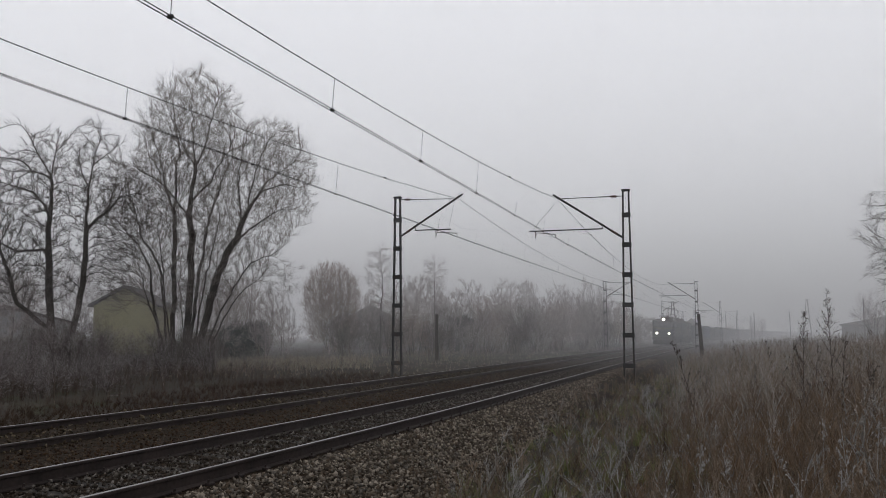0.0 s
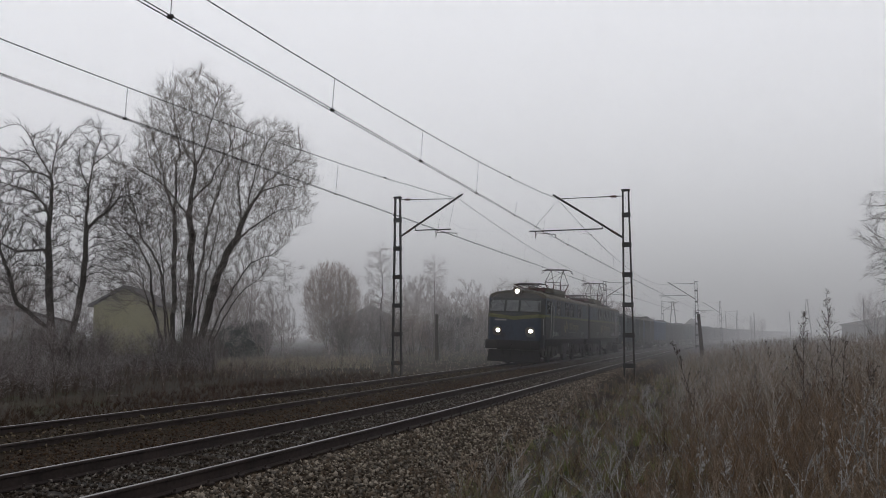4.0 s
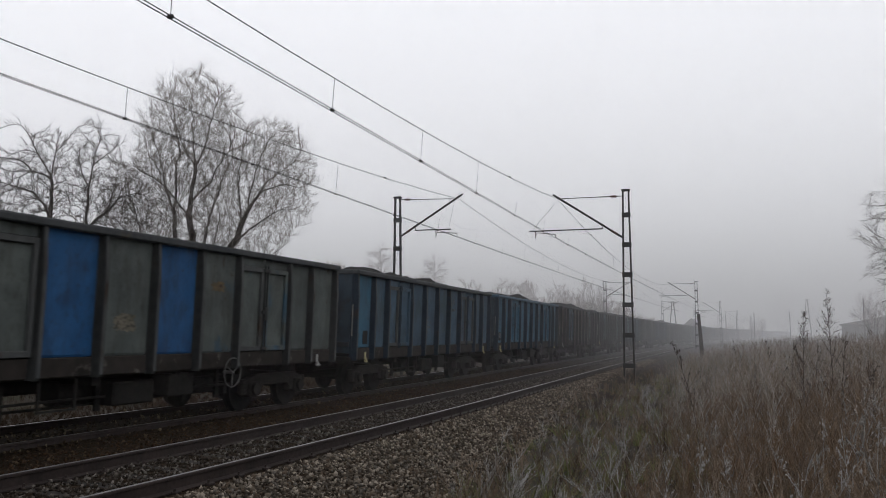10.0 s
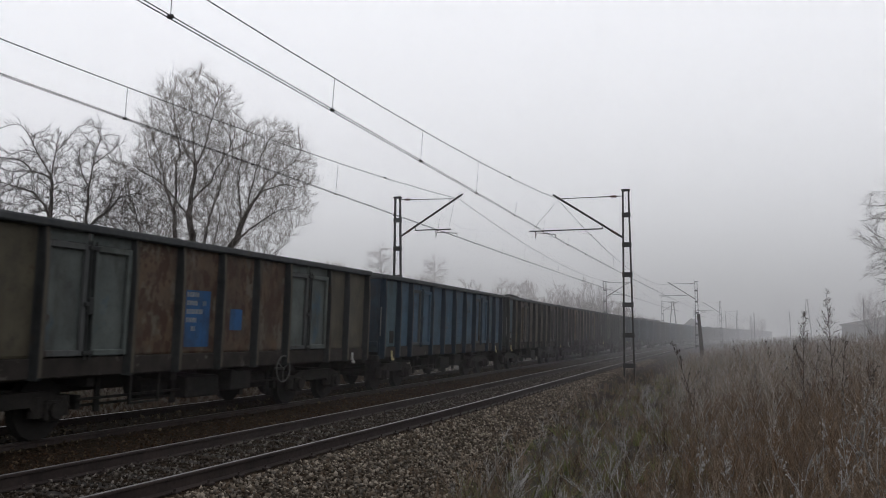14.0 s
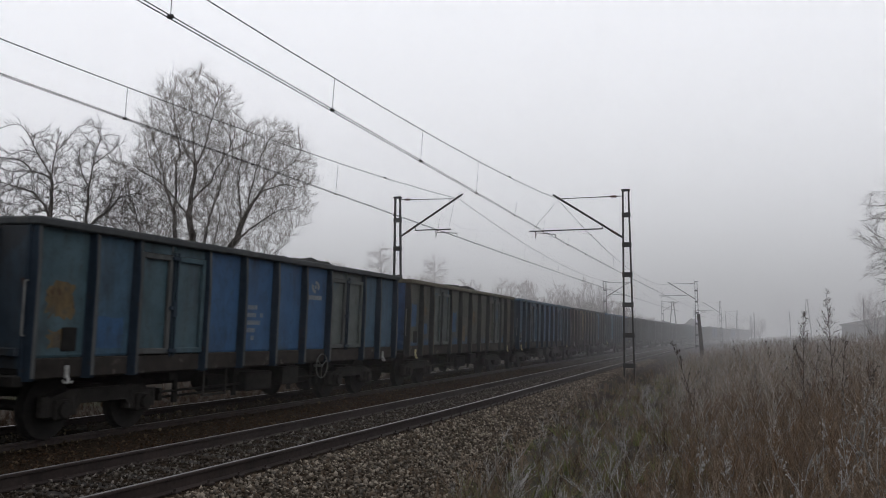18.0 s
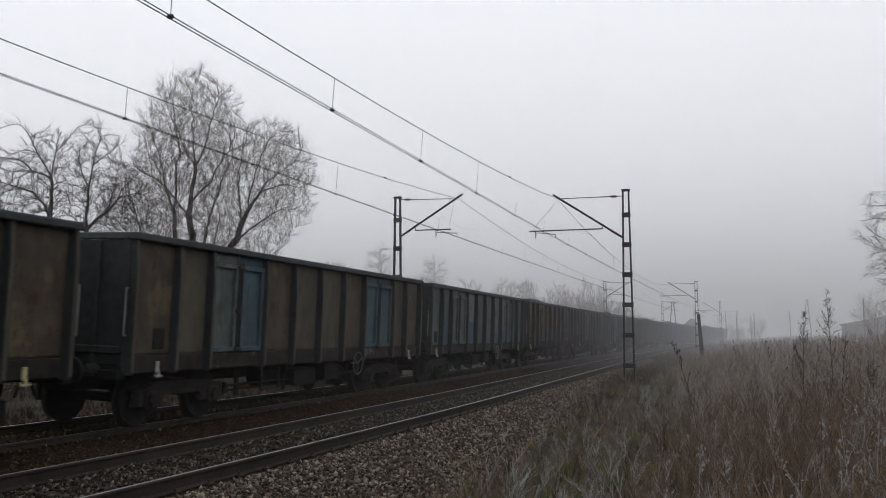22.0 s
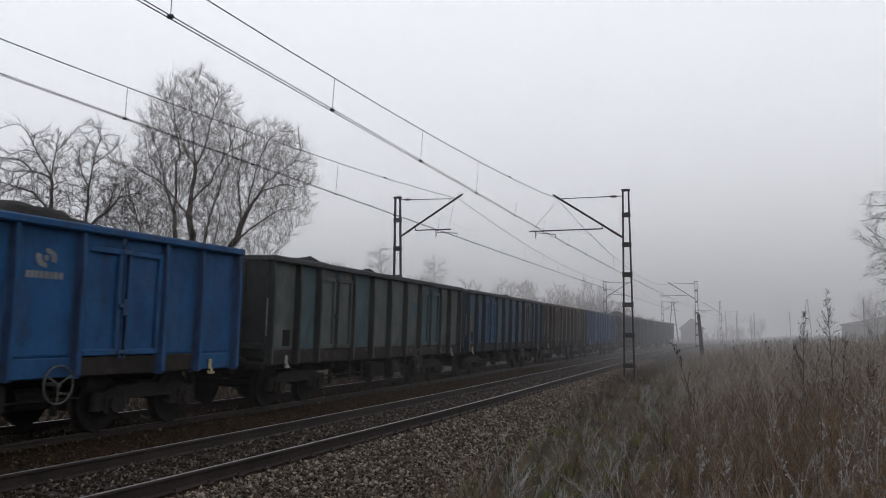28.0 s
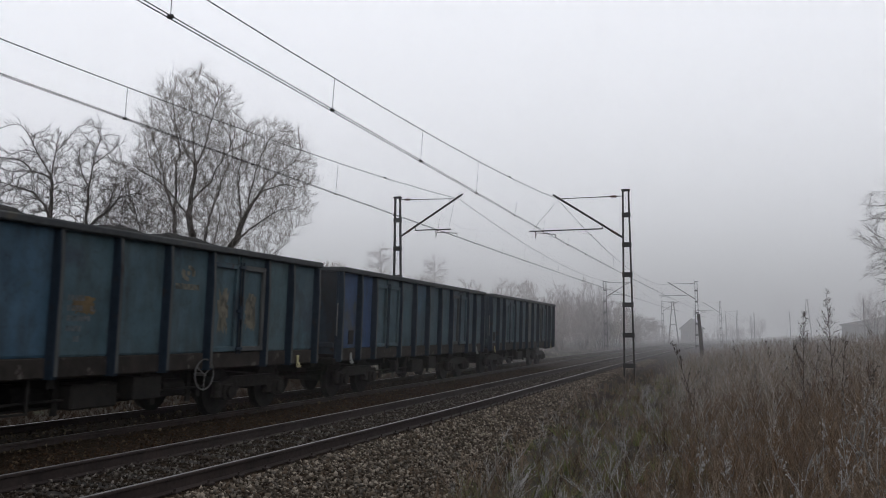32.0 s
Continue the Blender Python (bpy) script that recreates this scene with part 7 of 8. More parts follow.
def field(r, n, d0, d1, px0, px1, power=1.6):
    """Random places between two bearings and two distances, on the camera's side of the line."""
    d = d0 + (d1 - d0) * r.uniform(0, 1, n) ** power
    b = np.radians(17.84 - np.degrees(np.arctan((r.uniform(px0, px1, n) - 784) / 1517)))
    x, y = -d * np.sin(b), d * np.cos(b)
    u = x + P_NEAR - bow_np(y)
    u = u - stone_edge(y)
    clump = np.sin(x * 2.1 + 1.3 * np.sin(y * 1.1)) * np.sin(y * 1.7 + np.sin(x * 1.9))
    keep = (u > 0.35 * r.uniform(-1, 1, n)) & (r.uniform(0, 1, n) < np.where(clump > -0.12, 1.0, 0.3))
    return x[keep], y[keep], u[keep]


r6 = np.random.default_rng(66)
MUG_FULL = [mugwort(r6, 1.0, True) for _ in range(9)]
MUG_LITE = [mugwort(r6, 1.0, False) for _ in range(8)]
PLUMES = [plume(r6, 1.0, 14) for _ in range(6)]
TUFTS = [tuft(r6, 1.0, 14) for _ in range(8)]
LOW = [tuft(r6, 1.0, 14, 0.9, 0.03) for _ in range(8)]
WIDE = [tuft(r6, 1.0, 9, 0.6, 0.026) for _ in range(6)]
SHORT = [mugwort(r6, 0.45, True) for _ in range(6)]


def tall(u, y, r, base=0.95):
    """Weeds grow taller away from the stones."""
    return np.clip(np.interp(u, [0, 1.0, 1.8, 2.7, 4.5, 9], [0.06, 0.12, 0.26, 0.66, 0.88, 1.05]) * base * r.uniform(0.65, 1.25, len(u)), 0.08, 1.5)


x, y, u = field(r6, 1600, 3.8, 17, 1040, 1640, 1.3)
scatter("russet_weeds", "dense russet-brown dead weeds filling the field", "weeds", MUG_FULL[:5], x, y, tall(u, y, r6, 0.8), RUSSET, r6)
x, y, u = field(r6, 1750, 4.0, 20, 960, 1640, 1.3)
scatter("dead_weeds", "grey-brown dead mugwort stalks filling the field", "weeds", MUG_FULL, x, y, tall(u, y, r6, 0.95), WEED, r6)
x, y, u = field(r6, 520, 4.4, 24, 1000, 1640, 1.2)
scatter("frosted_weeds", "frost-whitened weed stalks standing in the field", "weeds", MUG_FULL[4:] + PLUMES, x, y, tall(u, y, r6, 1.02), FROSTED, r6)
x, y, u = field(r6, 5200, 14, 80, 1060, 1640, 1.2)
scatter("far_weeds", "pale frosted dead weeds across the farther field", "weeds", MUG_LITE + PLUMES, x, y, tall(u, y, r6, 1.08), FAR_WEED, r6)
x, y, u = field(r6, 2600, 5.5, 40, 820, 1640, 1.3)
scatter("dead_grass", "pale dead grass tufts among the weeds", "grass", TUFTS, x, y, np.clip(tall(u, y, r6, 0.6), 0.2, 0.7), STRAW, r6, 0.2)

x, y, u = field(r6, 330, 9, 26, 1120, 1640, 1.0)
keep = u > 2.6
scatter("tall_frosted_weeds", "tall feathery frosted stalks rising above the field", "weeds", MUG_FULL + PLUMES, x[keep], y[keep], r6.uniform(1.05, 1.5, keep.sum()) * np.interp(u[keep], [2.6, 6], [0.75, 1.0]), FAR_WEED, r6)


def dock(px, dist, h, lean, seed, frosty=False, bushy=False):
    """A tall dead stalk with seed heads up its side shoots."""
    r = np.random.default_rng(seed)
    x, y, z = spot(bearing(px), dist)
    th = thing("seed_stalk", "tall dark dead stalk with clustered seed heads above the weeds" if not frosty else "pale frosted curling stalk in the weeds", "weed", pose(x, y, z), "tall stalks in the field")
    rt = np.array([math.cos(radians(bearing(px))), math.sin(radians(bearing(px))), 0])
    at = lambda t: rt * lean * h * t * t + np.array([0, 0, h * t])
    part("stem", Mesh().tube([at(t) for t in np.linspace(-0.02, 1, 8)], list(np.linspace(0.005, 0.002, 8)), 5), SEED if not frosty else HOAR, th)
    for k in range(13 if not frosty else 6):
        t = r.uniform(0.3, 0.97)
        a = r.uniform(0, 2 * math.pi)
        ln = 0.3 * h * (1.1 - t) * r.uniform(0.6, 1.2)
        d = np.array([math.cos(a) * 0.5, math.sin(a) * 0.5, 0.9])
        p = at(t)
        pts = [p, p + d * ln * 0.5, p + d * ln + np.array([0, 0, 0.05 * ln])]
        sh = part("side_shoot", Mesh().tube(pts, [0.003, 0.0022, 0.0016], 4), SEED if not frosty else HOAR, th)
        for _ in range(4 if not frosty else 5):
            m = Mesh()
            c = Vector(p + d * ln * r.uniform(0.25, 1.0)) + Vector(r.normal(0, 0.012, 3))
            q = r.uniform(0.005, 0.011)
            m.loft([[c + Vector((0, 0, -q * 1.6))] * 3, [c + Vector((q, 0, 0)), c + Vector((-q * 0.5, q * 0.9, 0)), c + Vector((-q * 0.5, -q * 0.9, 0))], [c + Vector((0, 0, q * 1.8))] * 3], caps=False)
            part("seed_head", m, SEED if not frosty else HOAR, sh)
    if bushy:
        spray = []
        for k in range(70):
            t = r.uniform(0.32, 0.98)
            a = r.uniform(0, 2 * math.pi)
            ln = 0.2 * h * (1.12 - t) * r.uniform(0.4, 1.2)
            d = np.array([math.cos(a) * 0.62, math.sin(a) * 0.62, 0.75])
            p = at(t)
            curl = np.array([math.cos(a), math.sin(a), -0.5]) * 0.22 * ln
            spray += [(p, p + d * ln * 0.6), (p + d * ln * 0.6, p + d * ln + curl)]
            for _ in range(5):
                q = p + d * ln * r.uniform(0.35, 1.0)
                spray.append((q, q + r.normal(0, 0.022, 3) + np.array([0, 0, 0.03])))
        spray = np.array(spray)
        part("twig_spray", sheet("twig_spray", *blades(spray, np.full((len(spray), 2), 0.0017), r), DRY_SPRAY), None, th, "fine curled dry side twigs")


HOAR = surface("hoar_frost_stalk", (0.15, 0.142, 0.132), (0.28, 0.27, 0.26), 30, 0.9, bump=0)
DRY_SPRAY = islands("dry_weed_twigs", [(0.1, 0.086, 0.075), (0.14, 0.122, 0.108), (0.07, 0.06, 0.052), (0.2, 0.18, 0.165)])
SEED = surface("dark_seed_heads", (0.03, 0.024, 0.02), (0.07, 0.06, 0.052), 30, 0.9, bump=0)
for k, (px, dist, h, lean) in enumerate(((1468, 12.5, 2.12, -0.02), (1480, 12.8, 1.5, 0.06), (1414, 13.5, 1.85, 0.03), (1422, 13.2, 1.35, -0.1), (1436, 15, 1.45, 0.05), (1232, 10.5, 1.5, -0.2), (1395, 16, 1.35, 0.04), (1364, 20, 1.4, -0.1), (1304, 24, 1.45, -0.1), (1535, 11, 1.3, 0.03))):
    dock(px, dist, h, lean, 300 + k, bushy=k in (0, 2))
for k, (px, dist, h, lean) in enumerate(((1310, 5.2, 0.68, 0.35), (1350, 5.0, 0.62, -0.3), (1380, 5.4, 0.6, 0.3), (1225, 7.0, 0.72, 0.05), (1530, 6.0, 0.95, 0.05), (1490, 6.3, 0.9, -0.05), (1440, 7.5, 0.85, 0.05), (1170, 9, 0.6, 0.4), (1120, 9.5, 0.5, -0.4), (1040, 13, 0.6, 0.5))):
    dock(px, dist, h, lean, 330 + k, True)
x, y, u = field(r6, 5200, 7, 36, 780, 1350, 1.2)
keep = u < 2.9
scatter("moss_grass", "low mossy green grass along the foot of the stones", "grass", LOW, x[keep], y[keep], r6.uniform(0.06, 0.2, keep.sum()) * (0.6 + 0.8 * (np.sin(x[keep] * 2.3) * np.sin(y[keep] * 1.7) > 0)), MOSSY, r6, 0.25)
x, y, u = field(r6, 1500, 7, 40, 780, 1250, 1.2)
keep = u < 1.9
scatter("short_weeds", "short greyish frosted weeds edging the stones", "weeds", SHORT, x[keep], y[keep], r6.uniform(0.35, 1.1, keep.sum()), WEED, r6, 0.3)

x, y, u = field(r6, 520, 5, 26, 800, 1400, 1.1)
keep = u < 3.2
scatter("rimed_low_weeds", "low frost-whitened weeds scattered over the moss", "weeds", SHORT, x[keep], y[keep], r6.uniform(0.4, 1.25, keep.sum()), FROSTED, r6, 0.35)
x, y, u = field(r6, 420, 5, 24, 840, 1450, 1.1)
keep = u < 3.6
scatter("brown_low_weeds", "low dark brown withered weeds among the moss", "weeds", SHORT + TUFTS[:2], x[keep], y[keep], r6.uniform(0.3, 0.9, keep.sum()), VERGE, r6, 0.3)

x, y, u = field(r6, 2600, 28, 110, 1000, 1330, 1.1)
keep = u < 5
scatter("edge_grass", "pale dead grass reaching the rails farther along", "grass", WIDE, x[keep], y[keep], r6.uniform(0.12, 0.4, keep.sum()), STRAW, r6, 0.25)


def verge(r, n, u0, u1, y0, y1):
    y = y0 + (y1 - y0) * r.uniform(0, 1, n)
    u = u0 + (u1 - u0) * r.uniform(0, 1, n)
    return u - P_NEAR + bow_np(y), y, u


x, y, u = verge(r6, 3000, -19, -6.9, 5, 33)
scatter("verge_weeds", "dark brown dead weeds on the verge beyond the far track", "weeds", MUG_LITE + TUFTS[:4], x, y, np.clip(np.interp(u, [-19, -11, -8, -6.9], [0.8, 0.6, 0.36, 0.18]) * r6.uniform(0.7, 1.2, len(u)), 0.1, 1.8), VERGE, r6)
x, y, u = verge(r6, 2000, -9.5, -6.6, 5, 36)
scatter("verge_stubble", "low dark withered grass beside the far track", "grass", LOW, x, y, r6.uniform(0.12, 0.34, len(u)), VERGE, r6, 0.3)
x, y, u = verge(r6, 1300, -30, -9.0, 8, 44)
scatter("verge_frosted_weeds", "frosted grey weed plumes along the verge under the trees", "weeds", PLUMES + MUG_FULL[:3], x, y, np.interp(u, [-30, -9], [1.05, 0.75]) * r6.uniform(0.7, 1.2, len(u)), VERGE_FROST, r6)
x, y, u = verge(r6, 3900, -24, -6.8, 30, 130)
scatter("verge_grass", "pale dead grass on the far verge in the fog", "grass", WIDE, x, y, np.interp(u, [-24, -6.8], [0.42, 0.2]) * r6.uniform(0.6, 1.2, len(u)), RIMED_STRAW, r6, 0.25)
x, y, u = verge(r6, 700, -26, -9, 40, 130)
d, b = 43 + 20 * r6.uniform(0, 1, 900), np.radians([bearing(p) for p in r6.uniform(370, 660, 900)])
scatter("verge_tussocks", "pale yellowish dead grass tussocks beside the willow", "grass", WIDE, -d * np.sin(b), d * np.cos(b), r6.uniform(0.25, 0.55, 900), RIMED_STRAW, r6, 0.25)
scatter("verge_brush", "low bare brush scattered on the far verge", "brush", MUG_LITE + PLUMES, x, y, r6.uniform(0.6, 1.3, len(u)), WEED, r6)


# ---- buildings and posts in the fog ----
YELLOW_WALL = surface("dull_yellow_render", (0.12, 0.108, 0.04), (0.165, 0.148, 0.056), 3, 0.85)
WHITE_WALL = surface("pale_grey_render", (0.2, 0.2, 0.2), (0.28, 0.28, 0.28), 3, 0.85)
DARK_ROOF = surface("dark_tiled_roof", (0.03, 0.026, 0.024), (0.06, 0.05, 0.045), 6, 0.8)
BRICK_WALL = surface("dull_brick_wall", (0.06, 0.045, 0.038), (0.09, 0.07, 0.06), 8, 0.9)
OLD_WOOD = surface("grey_old_wood", (0.035, 0.03, 0.026), (0.07, 0.06, 0.05), 10, 0.9, stretch=(1, 1, 0.1))


def house(name, label, x, y, turn, w, l, eave, ridge, wall, base=-0.3, windows=2, chimney=True, hip=0.0):
    th = thing(name, label, "house", pose(x, y, base, 0, 0, turn))
    m = Mesh()
    for s in (-1, 1):
        m.box(s * (w / 2 - 0.1) - 0.1, s * (w / 2 - 0.1) + 0.1, -l / 2, l / 2, -0.3, eave)
        m.box(-w / 2 + 0.2, w / 2 - 0.2, s * (l / 2 - 0.1) - 0.1, s * (l / 2 - 0.1) + 0.1, -0.3, eave)
        if not hip:
            m.loft([[(-w / 2 + 0.02, s * (l / 2 - 0.2), eave), (w / 2 - 0.02, s * (l / 2 - 0.2), eave), (0, s * (l / 2 - 0.2), ridge - 0.1)], [(-w / 2 + 0.02, s * (l / 2 - 0.003), eave), (w / 2 - 0.02, s * (l / 2 - 0.003), eave), (0, s * (l / 2 - 0.003), ridge - 0.1)]])
    part("wall", m, wall, th)
    o, t = 0.45, 0.18
    for s in (-1, 1):
        a = [(s * (w / 2 + o), -l / 2 - o, eave - 0.15), (s * (w / 2 + o), l / 2 + o, eave - 0.15), (0, l / 2 + o - hip, ridge), (0, -l / 2 - o + hip, ridge)]
        part("roof_slope", Mesh().loft([a, [(p[0], p[1], p[2] + t) for p in a]]), DARK_ROOF, th)
        if hip:
            a = [(-(w / 2 + o), s * (l / 2 + o), eave - 0.15), (w / 2 + o, s * (l / 2 + o), eave - 0.15), (0, s * (l / 2 + o - hip), ridge)]
            part("roof_hip", Mesh().loft([a, [(p[0], p[1], p[2] + t) for p in a]]), DARK_ROOF, th)
    if chimney:
        part("chimney", Mesh().box(-0.3, 0.3, l * 0.15, l * 0.15 + 0.6, ridge - 0.6, ridge + 0.9, 0.03), BRICK_WALL, th)
    for k in range(windows):
        yy = -l / 2 + l * (k + 0.5) / windows
        for s in (-1, 1):
            wn_ = part("window", Mesh().box(s * w / 2 - 0.04, s * w / 2 + 0.04, yy - 0.55, yy + 0.55, eave * 0.38, eave * 0.38 + 1.3, 0.02), WHITE_WALL, th)
            part("pane", Mesh().box(s * (w / 2 + 0.042) - 0.006, s * (w / 2 + 0.042) + 0.006, yy - 0.47, yy + 0.47, eave * 0.38 + 0.08, eave * 0.38 + 1.22), WINDOW_DARK, wn_)
    for s in (-1, 1) if windows else ():
        for xx in (-w / 4, w / 4):
            wn_ = part("window", Mesh().box(xx - 0.5, xx + 0.5, s * l / 2 - 0.04, s * l / 2 + 0.04, eave * 0.38, eave * 0.38 + 1.3, 0.02), WHITE_WALL, th)
            part("pane", Mesh().box(xx - 0.42, xx + 0.42, s * (l / 2 + 0.042) - 0.006, s * (l / 2 + 0.042) + 0.006, eave * 0.38 + 0.08, eave * 0.38 + 1.22), WINDOW_DARK, wn_)
    return th


hx, hy, hz = spot(bearing(240), 88)
house("cottage", "pale yellow cottage with a dark roof behind the trees", hx, hy, 24, 5.4, 8, 4.5, 6.2, YELLOW_WALL, hz, 0, False)
hx, hy, hz = spot(bearing(25), 70)
house("shed", "low pale grey shed with a dark roof behind the bushes", hx, hy, 40, 8, 11, 2.6, 3.6, WHITE_WALL, hz, chimney=False)
hx, hy, hz = spot(bearing(655), 116)
house("barn", "grey gabled building behind the thicket in the fog", hx, hy, 25, 8, 9.5, 3.2, 5.7, BRICK_WALL, hz, 2, False, 3.0)
house("crossing_hut", "small hip-roofed railway building beside the line in the fog", -7.0, 232, 4, 5.4, 6, 3.3, 5.9, BRICK_WALL, -0.2, 1, False, 2.6)
hx, hy, hz = spot(bearing(1682), 215)
house("field_barn", "long low barn with a dark roof across the field", hx, hy, 82, 15, 43, 3.5, 7.0, OLD_WOOD, 0.3, 0, False, 20.0)


def post(name, label, category, x, y, height, w, mat, lean=(0, 0), taper=0.75):
    z = float(ground_z(np.array([x]), np.array([y]))[0])
    th = thing(name, label, category, pose(x, y, z, lean[1], lean[0], 0))
    part("shaft", Mesh().loft([[(a * w / 2, b * w / 2, -0.4) for a, b in ((-1, -1), (1, -1), (1, 1), (-1, 1))], [(a * w / 2 * taper, b * w / 2 * taper, height - 0.03) for a, b in ((-1, -1), (1, -1), (1, 1), (-1, 1))], [(a * w / 2 * taper * 0.7, b * w / 2 * taper * 0.7, height) for a, b in ((-1, -1), (1, -1), (1, 1), (-1, 1))]]), mat, th)
    return th


post("concrete_post", "leaning weathered concrete post in the dead grass", "post", -1.15, 60, 3.15, 0.27, BARK, (-3.5, 0))
x, y, _ = spot(bearing(773), 58)
post("wooden_post", "thin old wooden post on the far verge", "post", x, y, 3.1, 0.2, OLD_WOOD)
x, y, _ = spot(bearing(383), 41)
post("fence_post", "short leaning wooden fence post under the willow", "fence post", x, y, 1.7, 0.16, OLD_WOOD, (-6, 0))
for px, d in ((1283, 232), (1302, 250), (1327, 262), (1333, 225), (1396, 240), (1527, 160)):
    x, y, _ = spot(bearing(px), d)
    post("line_pole", "dark wooden line pole faint in the fog", "pole", x, y, 7.2, 0.22, OLD_WOOD)
for px, d, h in ((1190, 180, 8.6), (1427, 255, 11.0)):
    x, y, z = spot(bearing(px), d)
    th = thing("a_frame_pole", "wooden A-frame line pole beside the railway", "pole", pose(x, y, z), "line poles")
    for s in (-1, 1):
        part("leg", Mesh().tube([(s * 1.0, 0, -0.3), (s * 0.12, 0, h)], [0.14, 0.1], 8), OLD_WOOD, th)
    part("crossbar", Mesh().beam((-0.55, 0, h * 0.45), (0.55, 0, h * 0.45), 0.12), OLD_WOOD, th)
    part("crossarm", Mesh().beam((-0.9, 0, h - 0.25), (0.9, 0, h - 0.25), 0.1), OLD_WOOD, th)


# ---- sleepers, clips and the crushed stone ----
SLEEPER = surface("dark_oily_sleeper", (0.0140, 0.0126, 0.0112), (0.0308, 0.0266, 0.0238), 9, 0.85, bump=0.5)
sl = Mesh().box(-1.28, 1.28, -0.13, 0.13, -0.16, 0.0, 0.02).data("sleeper", SLEEPER)
cl = Mesh()
for s in (-0.7525, 0.7525):
    for e in (-0.1, 0.1):
        cl.box(s + e - 0.035, s + e + 0.035, -0.06, 0.06, 0.0, 0.035, 0.008)
        cl.tube([(s + e, -0.03, 0.02), (s + e, -0.03, 0.07)], 0.014, 6)
clip = cl.data("rail_clip", RAIL_RUST)
for tr, fn in ((TRACK_NEAR, near_x), (TRACK_FAR, far_x)):
    for y in np.arange(4.0, 84.0, 0.6):
        m = pose(fn(y), y, -0.178 + CANT / 2, 0, TILT, heading(y))
        ob = part("sleeper", sl, None, tr)
        ob.matrix_basis = m
        if y < 50:
            part("rail_clip", clip, None, ob)


def stone_shapes(r):
    v = np.array([(1, 0, 0), (-1, 0, 0), (0, 1, 0), (0, -1, 0), (0, 0, 1), (0, 0, -1)], float)
    f = np.array([(0, 2, 4), (2, 1, 4), (1, 3, 4), (3, 0, 4), (2, 0, 5), (1, 2, 5), (3, 1, 5), (0, 3, 5)])
    return [(v * r.uniform(0.8, 1.2, (6, 1)) * r.uniform(0.7, 1.2, 3) + r.normal(0, 0.22, (6, 3)), f) for _ in range(16)]


r7 = np.random.default_rng(77)
SHAPES = stone_shapes(r7)
BED = np.array(BED_LINE)


def lay_stones(name, label, n, y0, y1, u0, u1, size, keep=lambda u: np.ones(len(u), bool), mat=None, up=0.0):
    y = y0 + (y1 - y0) * r7.uniform(0, 1, n) ** 1.25
    u = r7.uniform(u0, u1, n)
    k = keep(u) & (u < stone_edge(y) + r7.normal(0, 0.12, n))
    y, u = y[k], u[k]
    z = np.interp(u, BED[:, 0], BED[:, 1]) + r7.uniform(-0.015, 0.025, len(u)) + up
    sc = size * (0.5 + 1.1 * r7.uniform(0, 1, len(u)) ** 1.4)
    x = u - P_NEAR + bow_np(y)
    pick = r7.integers(0, len(SHAPES), len(u))
    vs, fs, o = [], [], 0
    for j, (v, f) in enumerate(SHAPES):
        m = np.where(pick == j)[0]
        q = r7.normal(0, 1, (len(m), 3, 3))
        q, _ = np.linalg.qr(q)
        w = np.einsum("nij,kj->nki", q, v) * sc[m][:, None, None] + np.stack([x[m], y[m], z[m]], -1)[:, None]
        vs.append(w.reshape(-1, 3))
        fs.append((f[None] + (np.arange(len(m)) * 6)[:, None, None]).reshape(-1, 3) + o)
        o += len(vs[-1])
    ob = new(name, sheet(name, np.vstack(vs), np.vstack(fs), mat or STONES))
    return tagged(ob, label, "ballast", kind="stuff")


TRODDEN = islands("greasy_ballast_stones", [(0.0174, 0.0138, 0.0116), (0.0398, 0.0329, 0.0272), (0.0248, 0.0203, 0.0155), (0.1183, 0.1063, 0.0934), (0.0348, 0.0278, 0.0221), (0.0684, 0.0594, 0.0505)])
DUSTY = islands("brown_dusty_stones", [(0.0239, 0.0139, 0.0078), (0.0358, 0.0211, 0.0115), (0.0167, 0.0100, 0.0059), (0.0598, 0.0422, 0.0263), (0.0287, 0.0167, 0.0097)])
OILY = islands("oily_ballast_stones", [(0.0120, 0.0088, 0.0052), (0.0255, 0.0175, 0.0105), (0.0175, 0.0117, 0.0062), (0.0937, 0.0749, 0.0503), (0.0228, 0.0149, 0.0083), (0.0402, 0.0302, 0.0190)])
lay_stones("shoulder_stones", "loose grey crushed stone on the track's shoulder", 66000, 7.0, 62, 0.95, 3.7, 0.025)
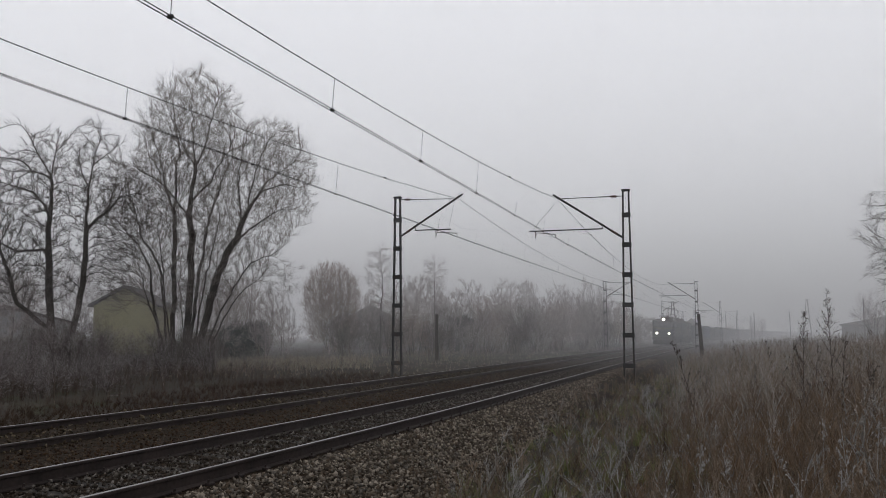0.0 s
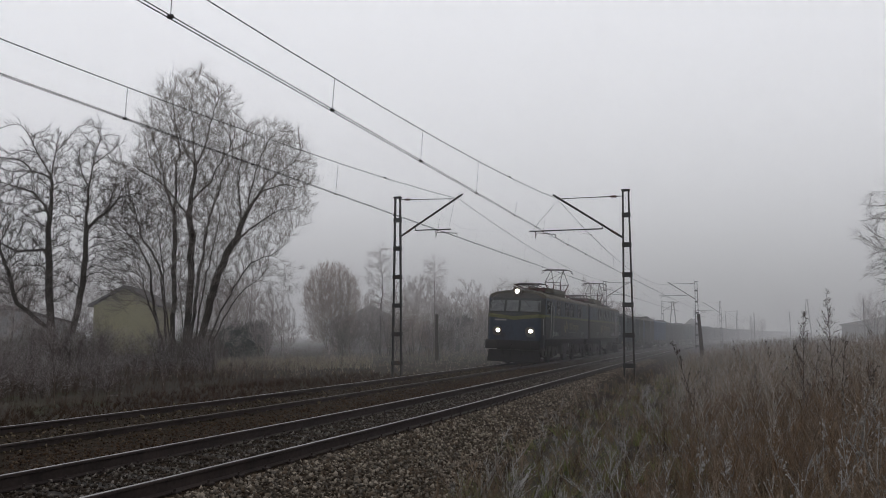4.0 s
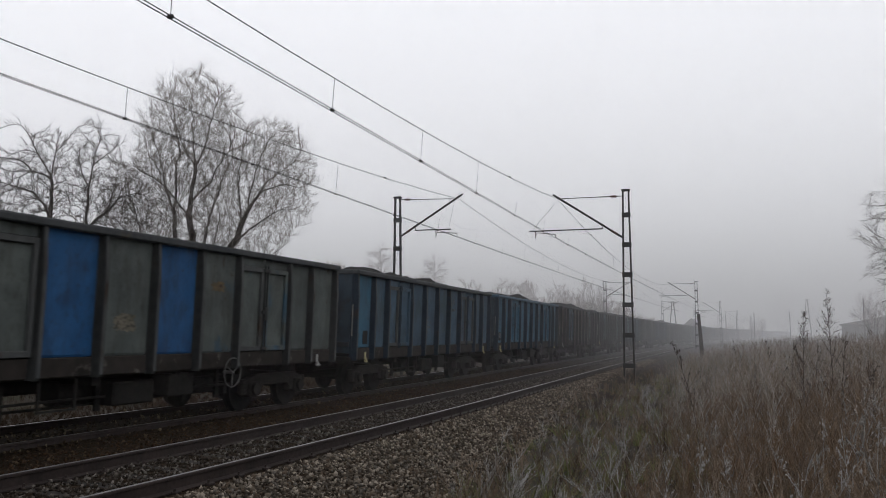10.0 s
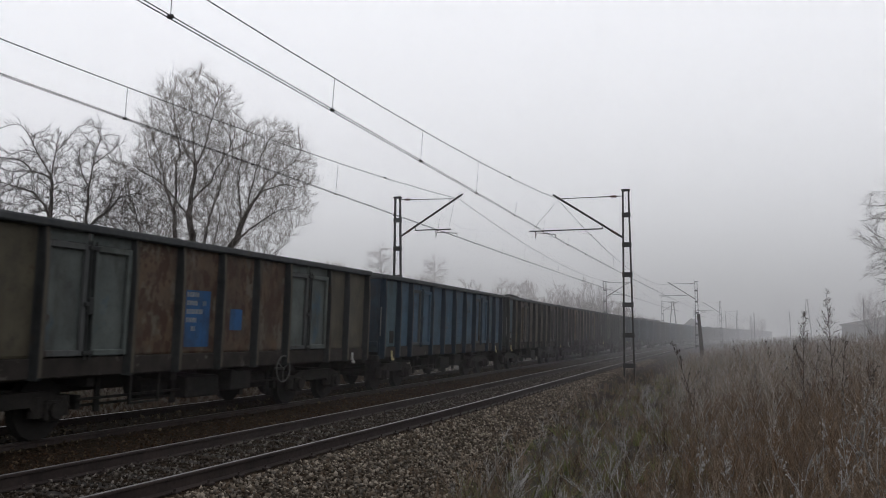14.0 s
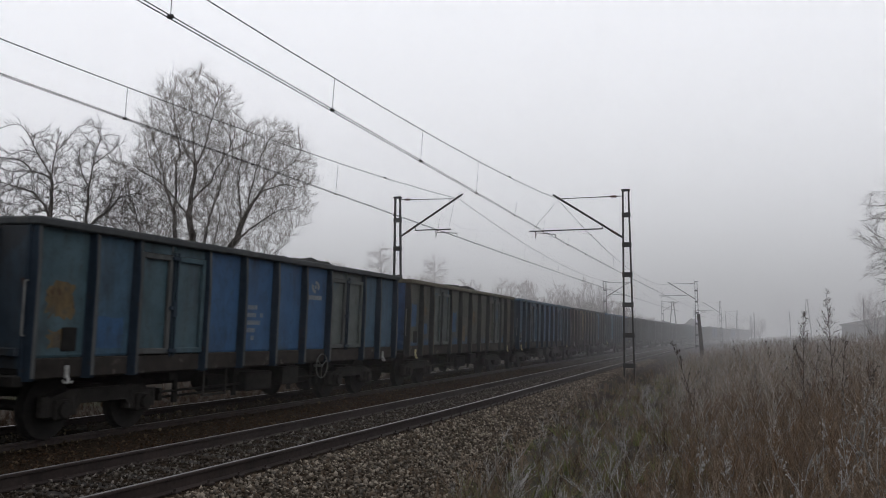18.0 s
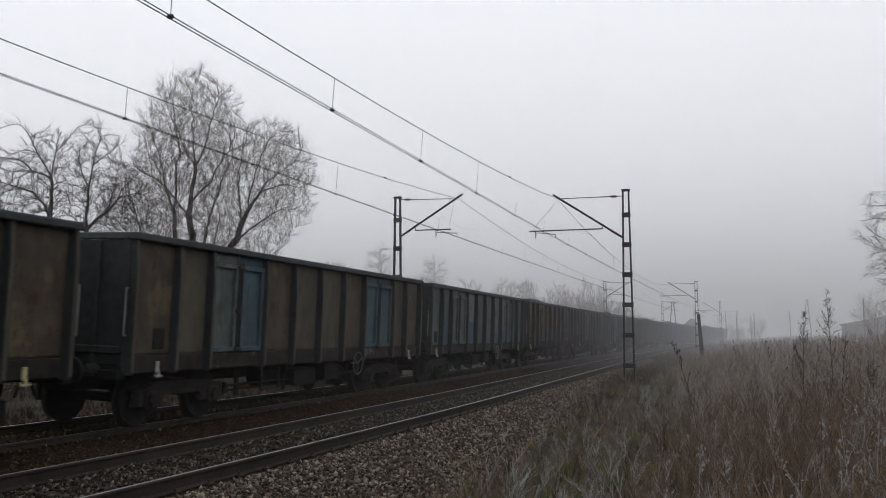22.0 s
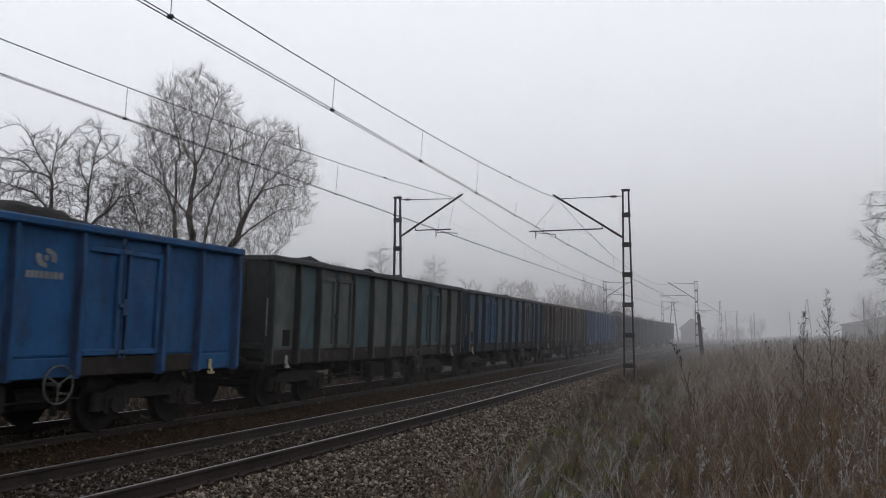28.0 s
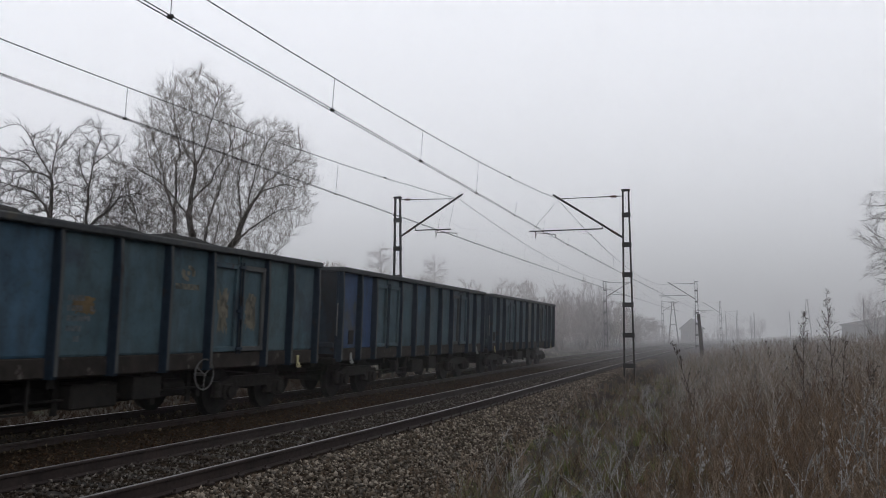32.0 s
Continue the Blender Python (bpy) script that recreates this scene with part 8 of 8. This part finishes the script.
lay_stones("track_stones", "dark crushed stone between the rails", 17000, 6.0, 42, -1.35, 0.75, 0.019, lambda u: np.abs(np.abs(u) - 0.7525) > 0.09, TRODDEN, 0.012)
lay_stones("middle_stones", "rust-brown dust-covered stone between the two tracks", 7000, 6.0, 42, -2.9, -1.3, 0.019, mat=DUSTY)
lay_stones("far_stones", "dark crushed stone round the far track", 9000, 6.0, 50, -6.6, -2.9, 0.021, lambda u: np.abs(np.abs(u + 3.99) - 0.7525) > 0.08, OILY, 0.02)
bed = bpy.data.objects["ballast_bed"]
single = [sheet("stone", v, f, surface("single_stone", (0.04, 0.034, 0.028), (0.11, 0.097, 0.083), 20, 0.9)) for v, f in SHAPES[:1]]
single += [sheet("stone", v, f, single[0].materials[0]) for v, f in SHAPES[1:]]
for k in range(300):
    y = r7.uniform(8.2, 13.5)
    u = r7.uniform(1.0, 3.2)
    ob = part("stone", single[k % 16], None, bed)
    s = 0.024 * r7.uniform(0.8, 1.5)
    z = float(np.interp(u, BED[:, 0], BED[:, 1])) + 0.02
    ob.matrix_basis = Matrix.Translation((u - P_NEAR + bow(y), y, z)) @ Euler(r7.uniform(0, 6, 3)).to_matrix().to_4x4() @ Matrix.Scale(s, 4)


# ---- what moves ----
# How far the rear of the train still is along the line, by seconds before the end.
TRAVEL = [(0, 45.6), (1, 65.76), (2, 85.92), (3, 106.38), (4, 126.64), (5.5, 156.94), (7, 187.18), (8, 207.99), (9, 228.22), (10, 248.83), (11, 269.27), (12, 289.97), (13, 310.35), (14, 331.1), (15, 351.9), (16.5, 382.73), (18, 413.4), (19, 433.82), (20, 454.48), (21, 475.11), (22, 495.77), (23, 516.44), (24, 537.17), (25, 558.0), (26, 579.0), (26.5, 589.0), (27.5, 610.2), (29, 642.0), (32, 704.6)]


def tail_at(t):
    return 0.12 + float(np.interp(32.0 - t, [a for a, _ in TRAVEL], [b for _, b in TRAVEL]))


def motions():
    for ob, back, flip in VEHICLES:
        rows = []
        for k in range(33):
            y = tail_at(float(k)) - back
            rows.append((float(k), pose(far_x(y), y, CANT / 2, 0, TILT if not flip else -TILT, heading(y) + flip)))
        walk(ob, rows)


motions()
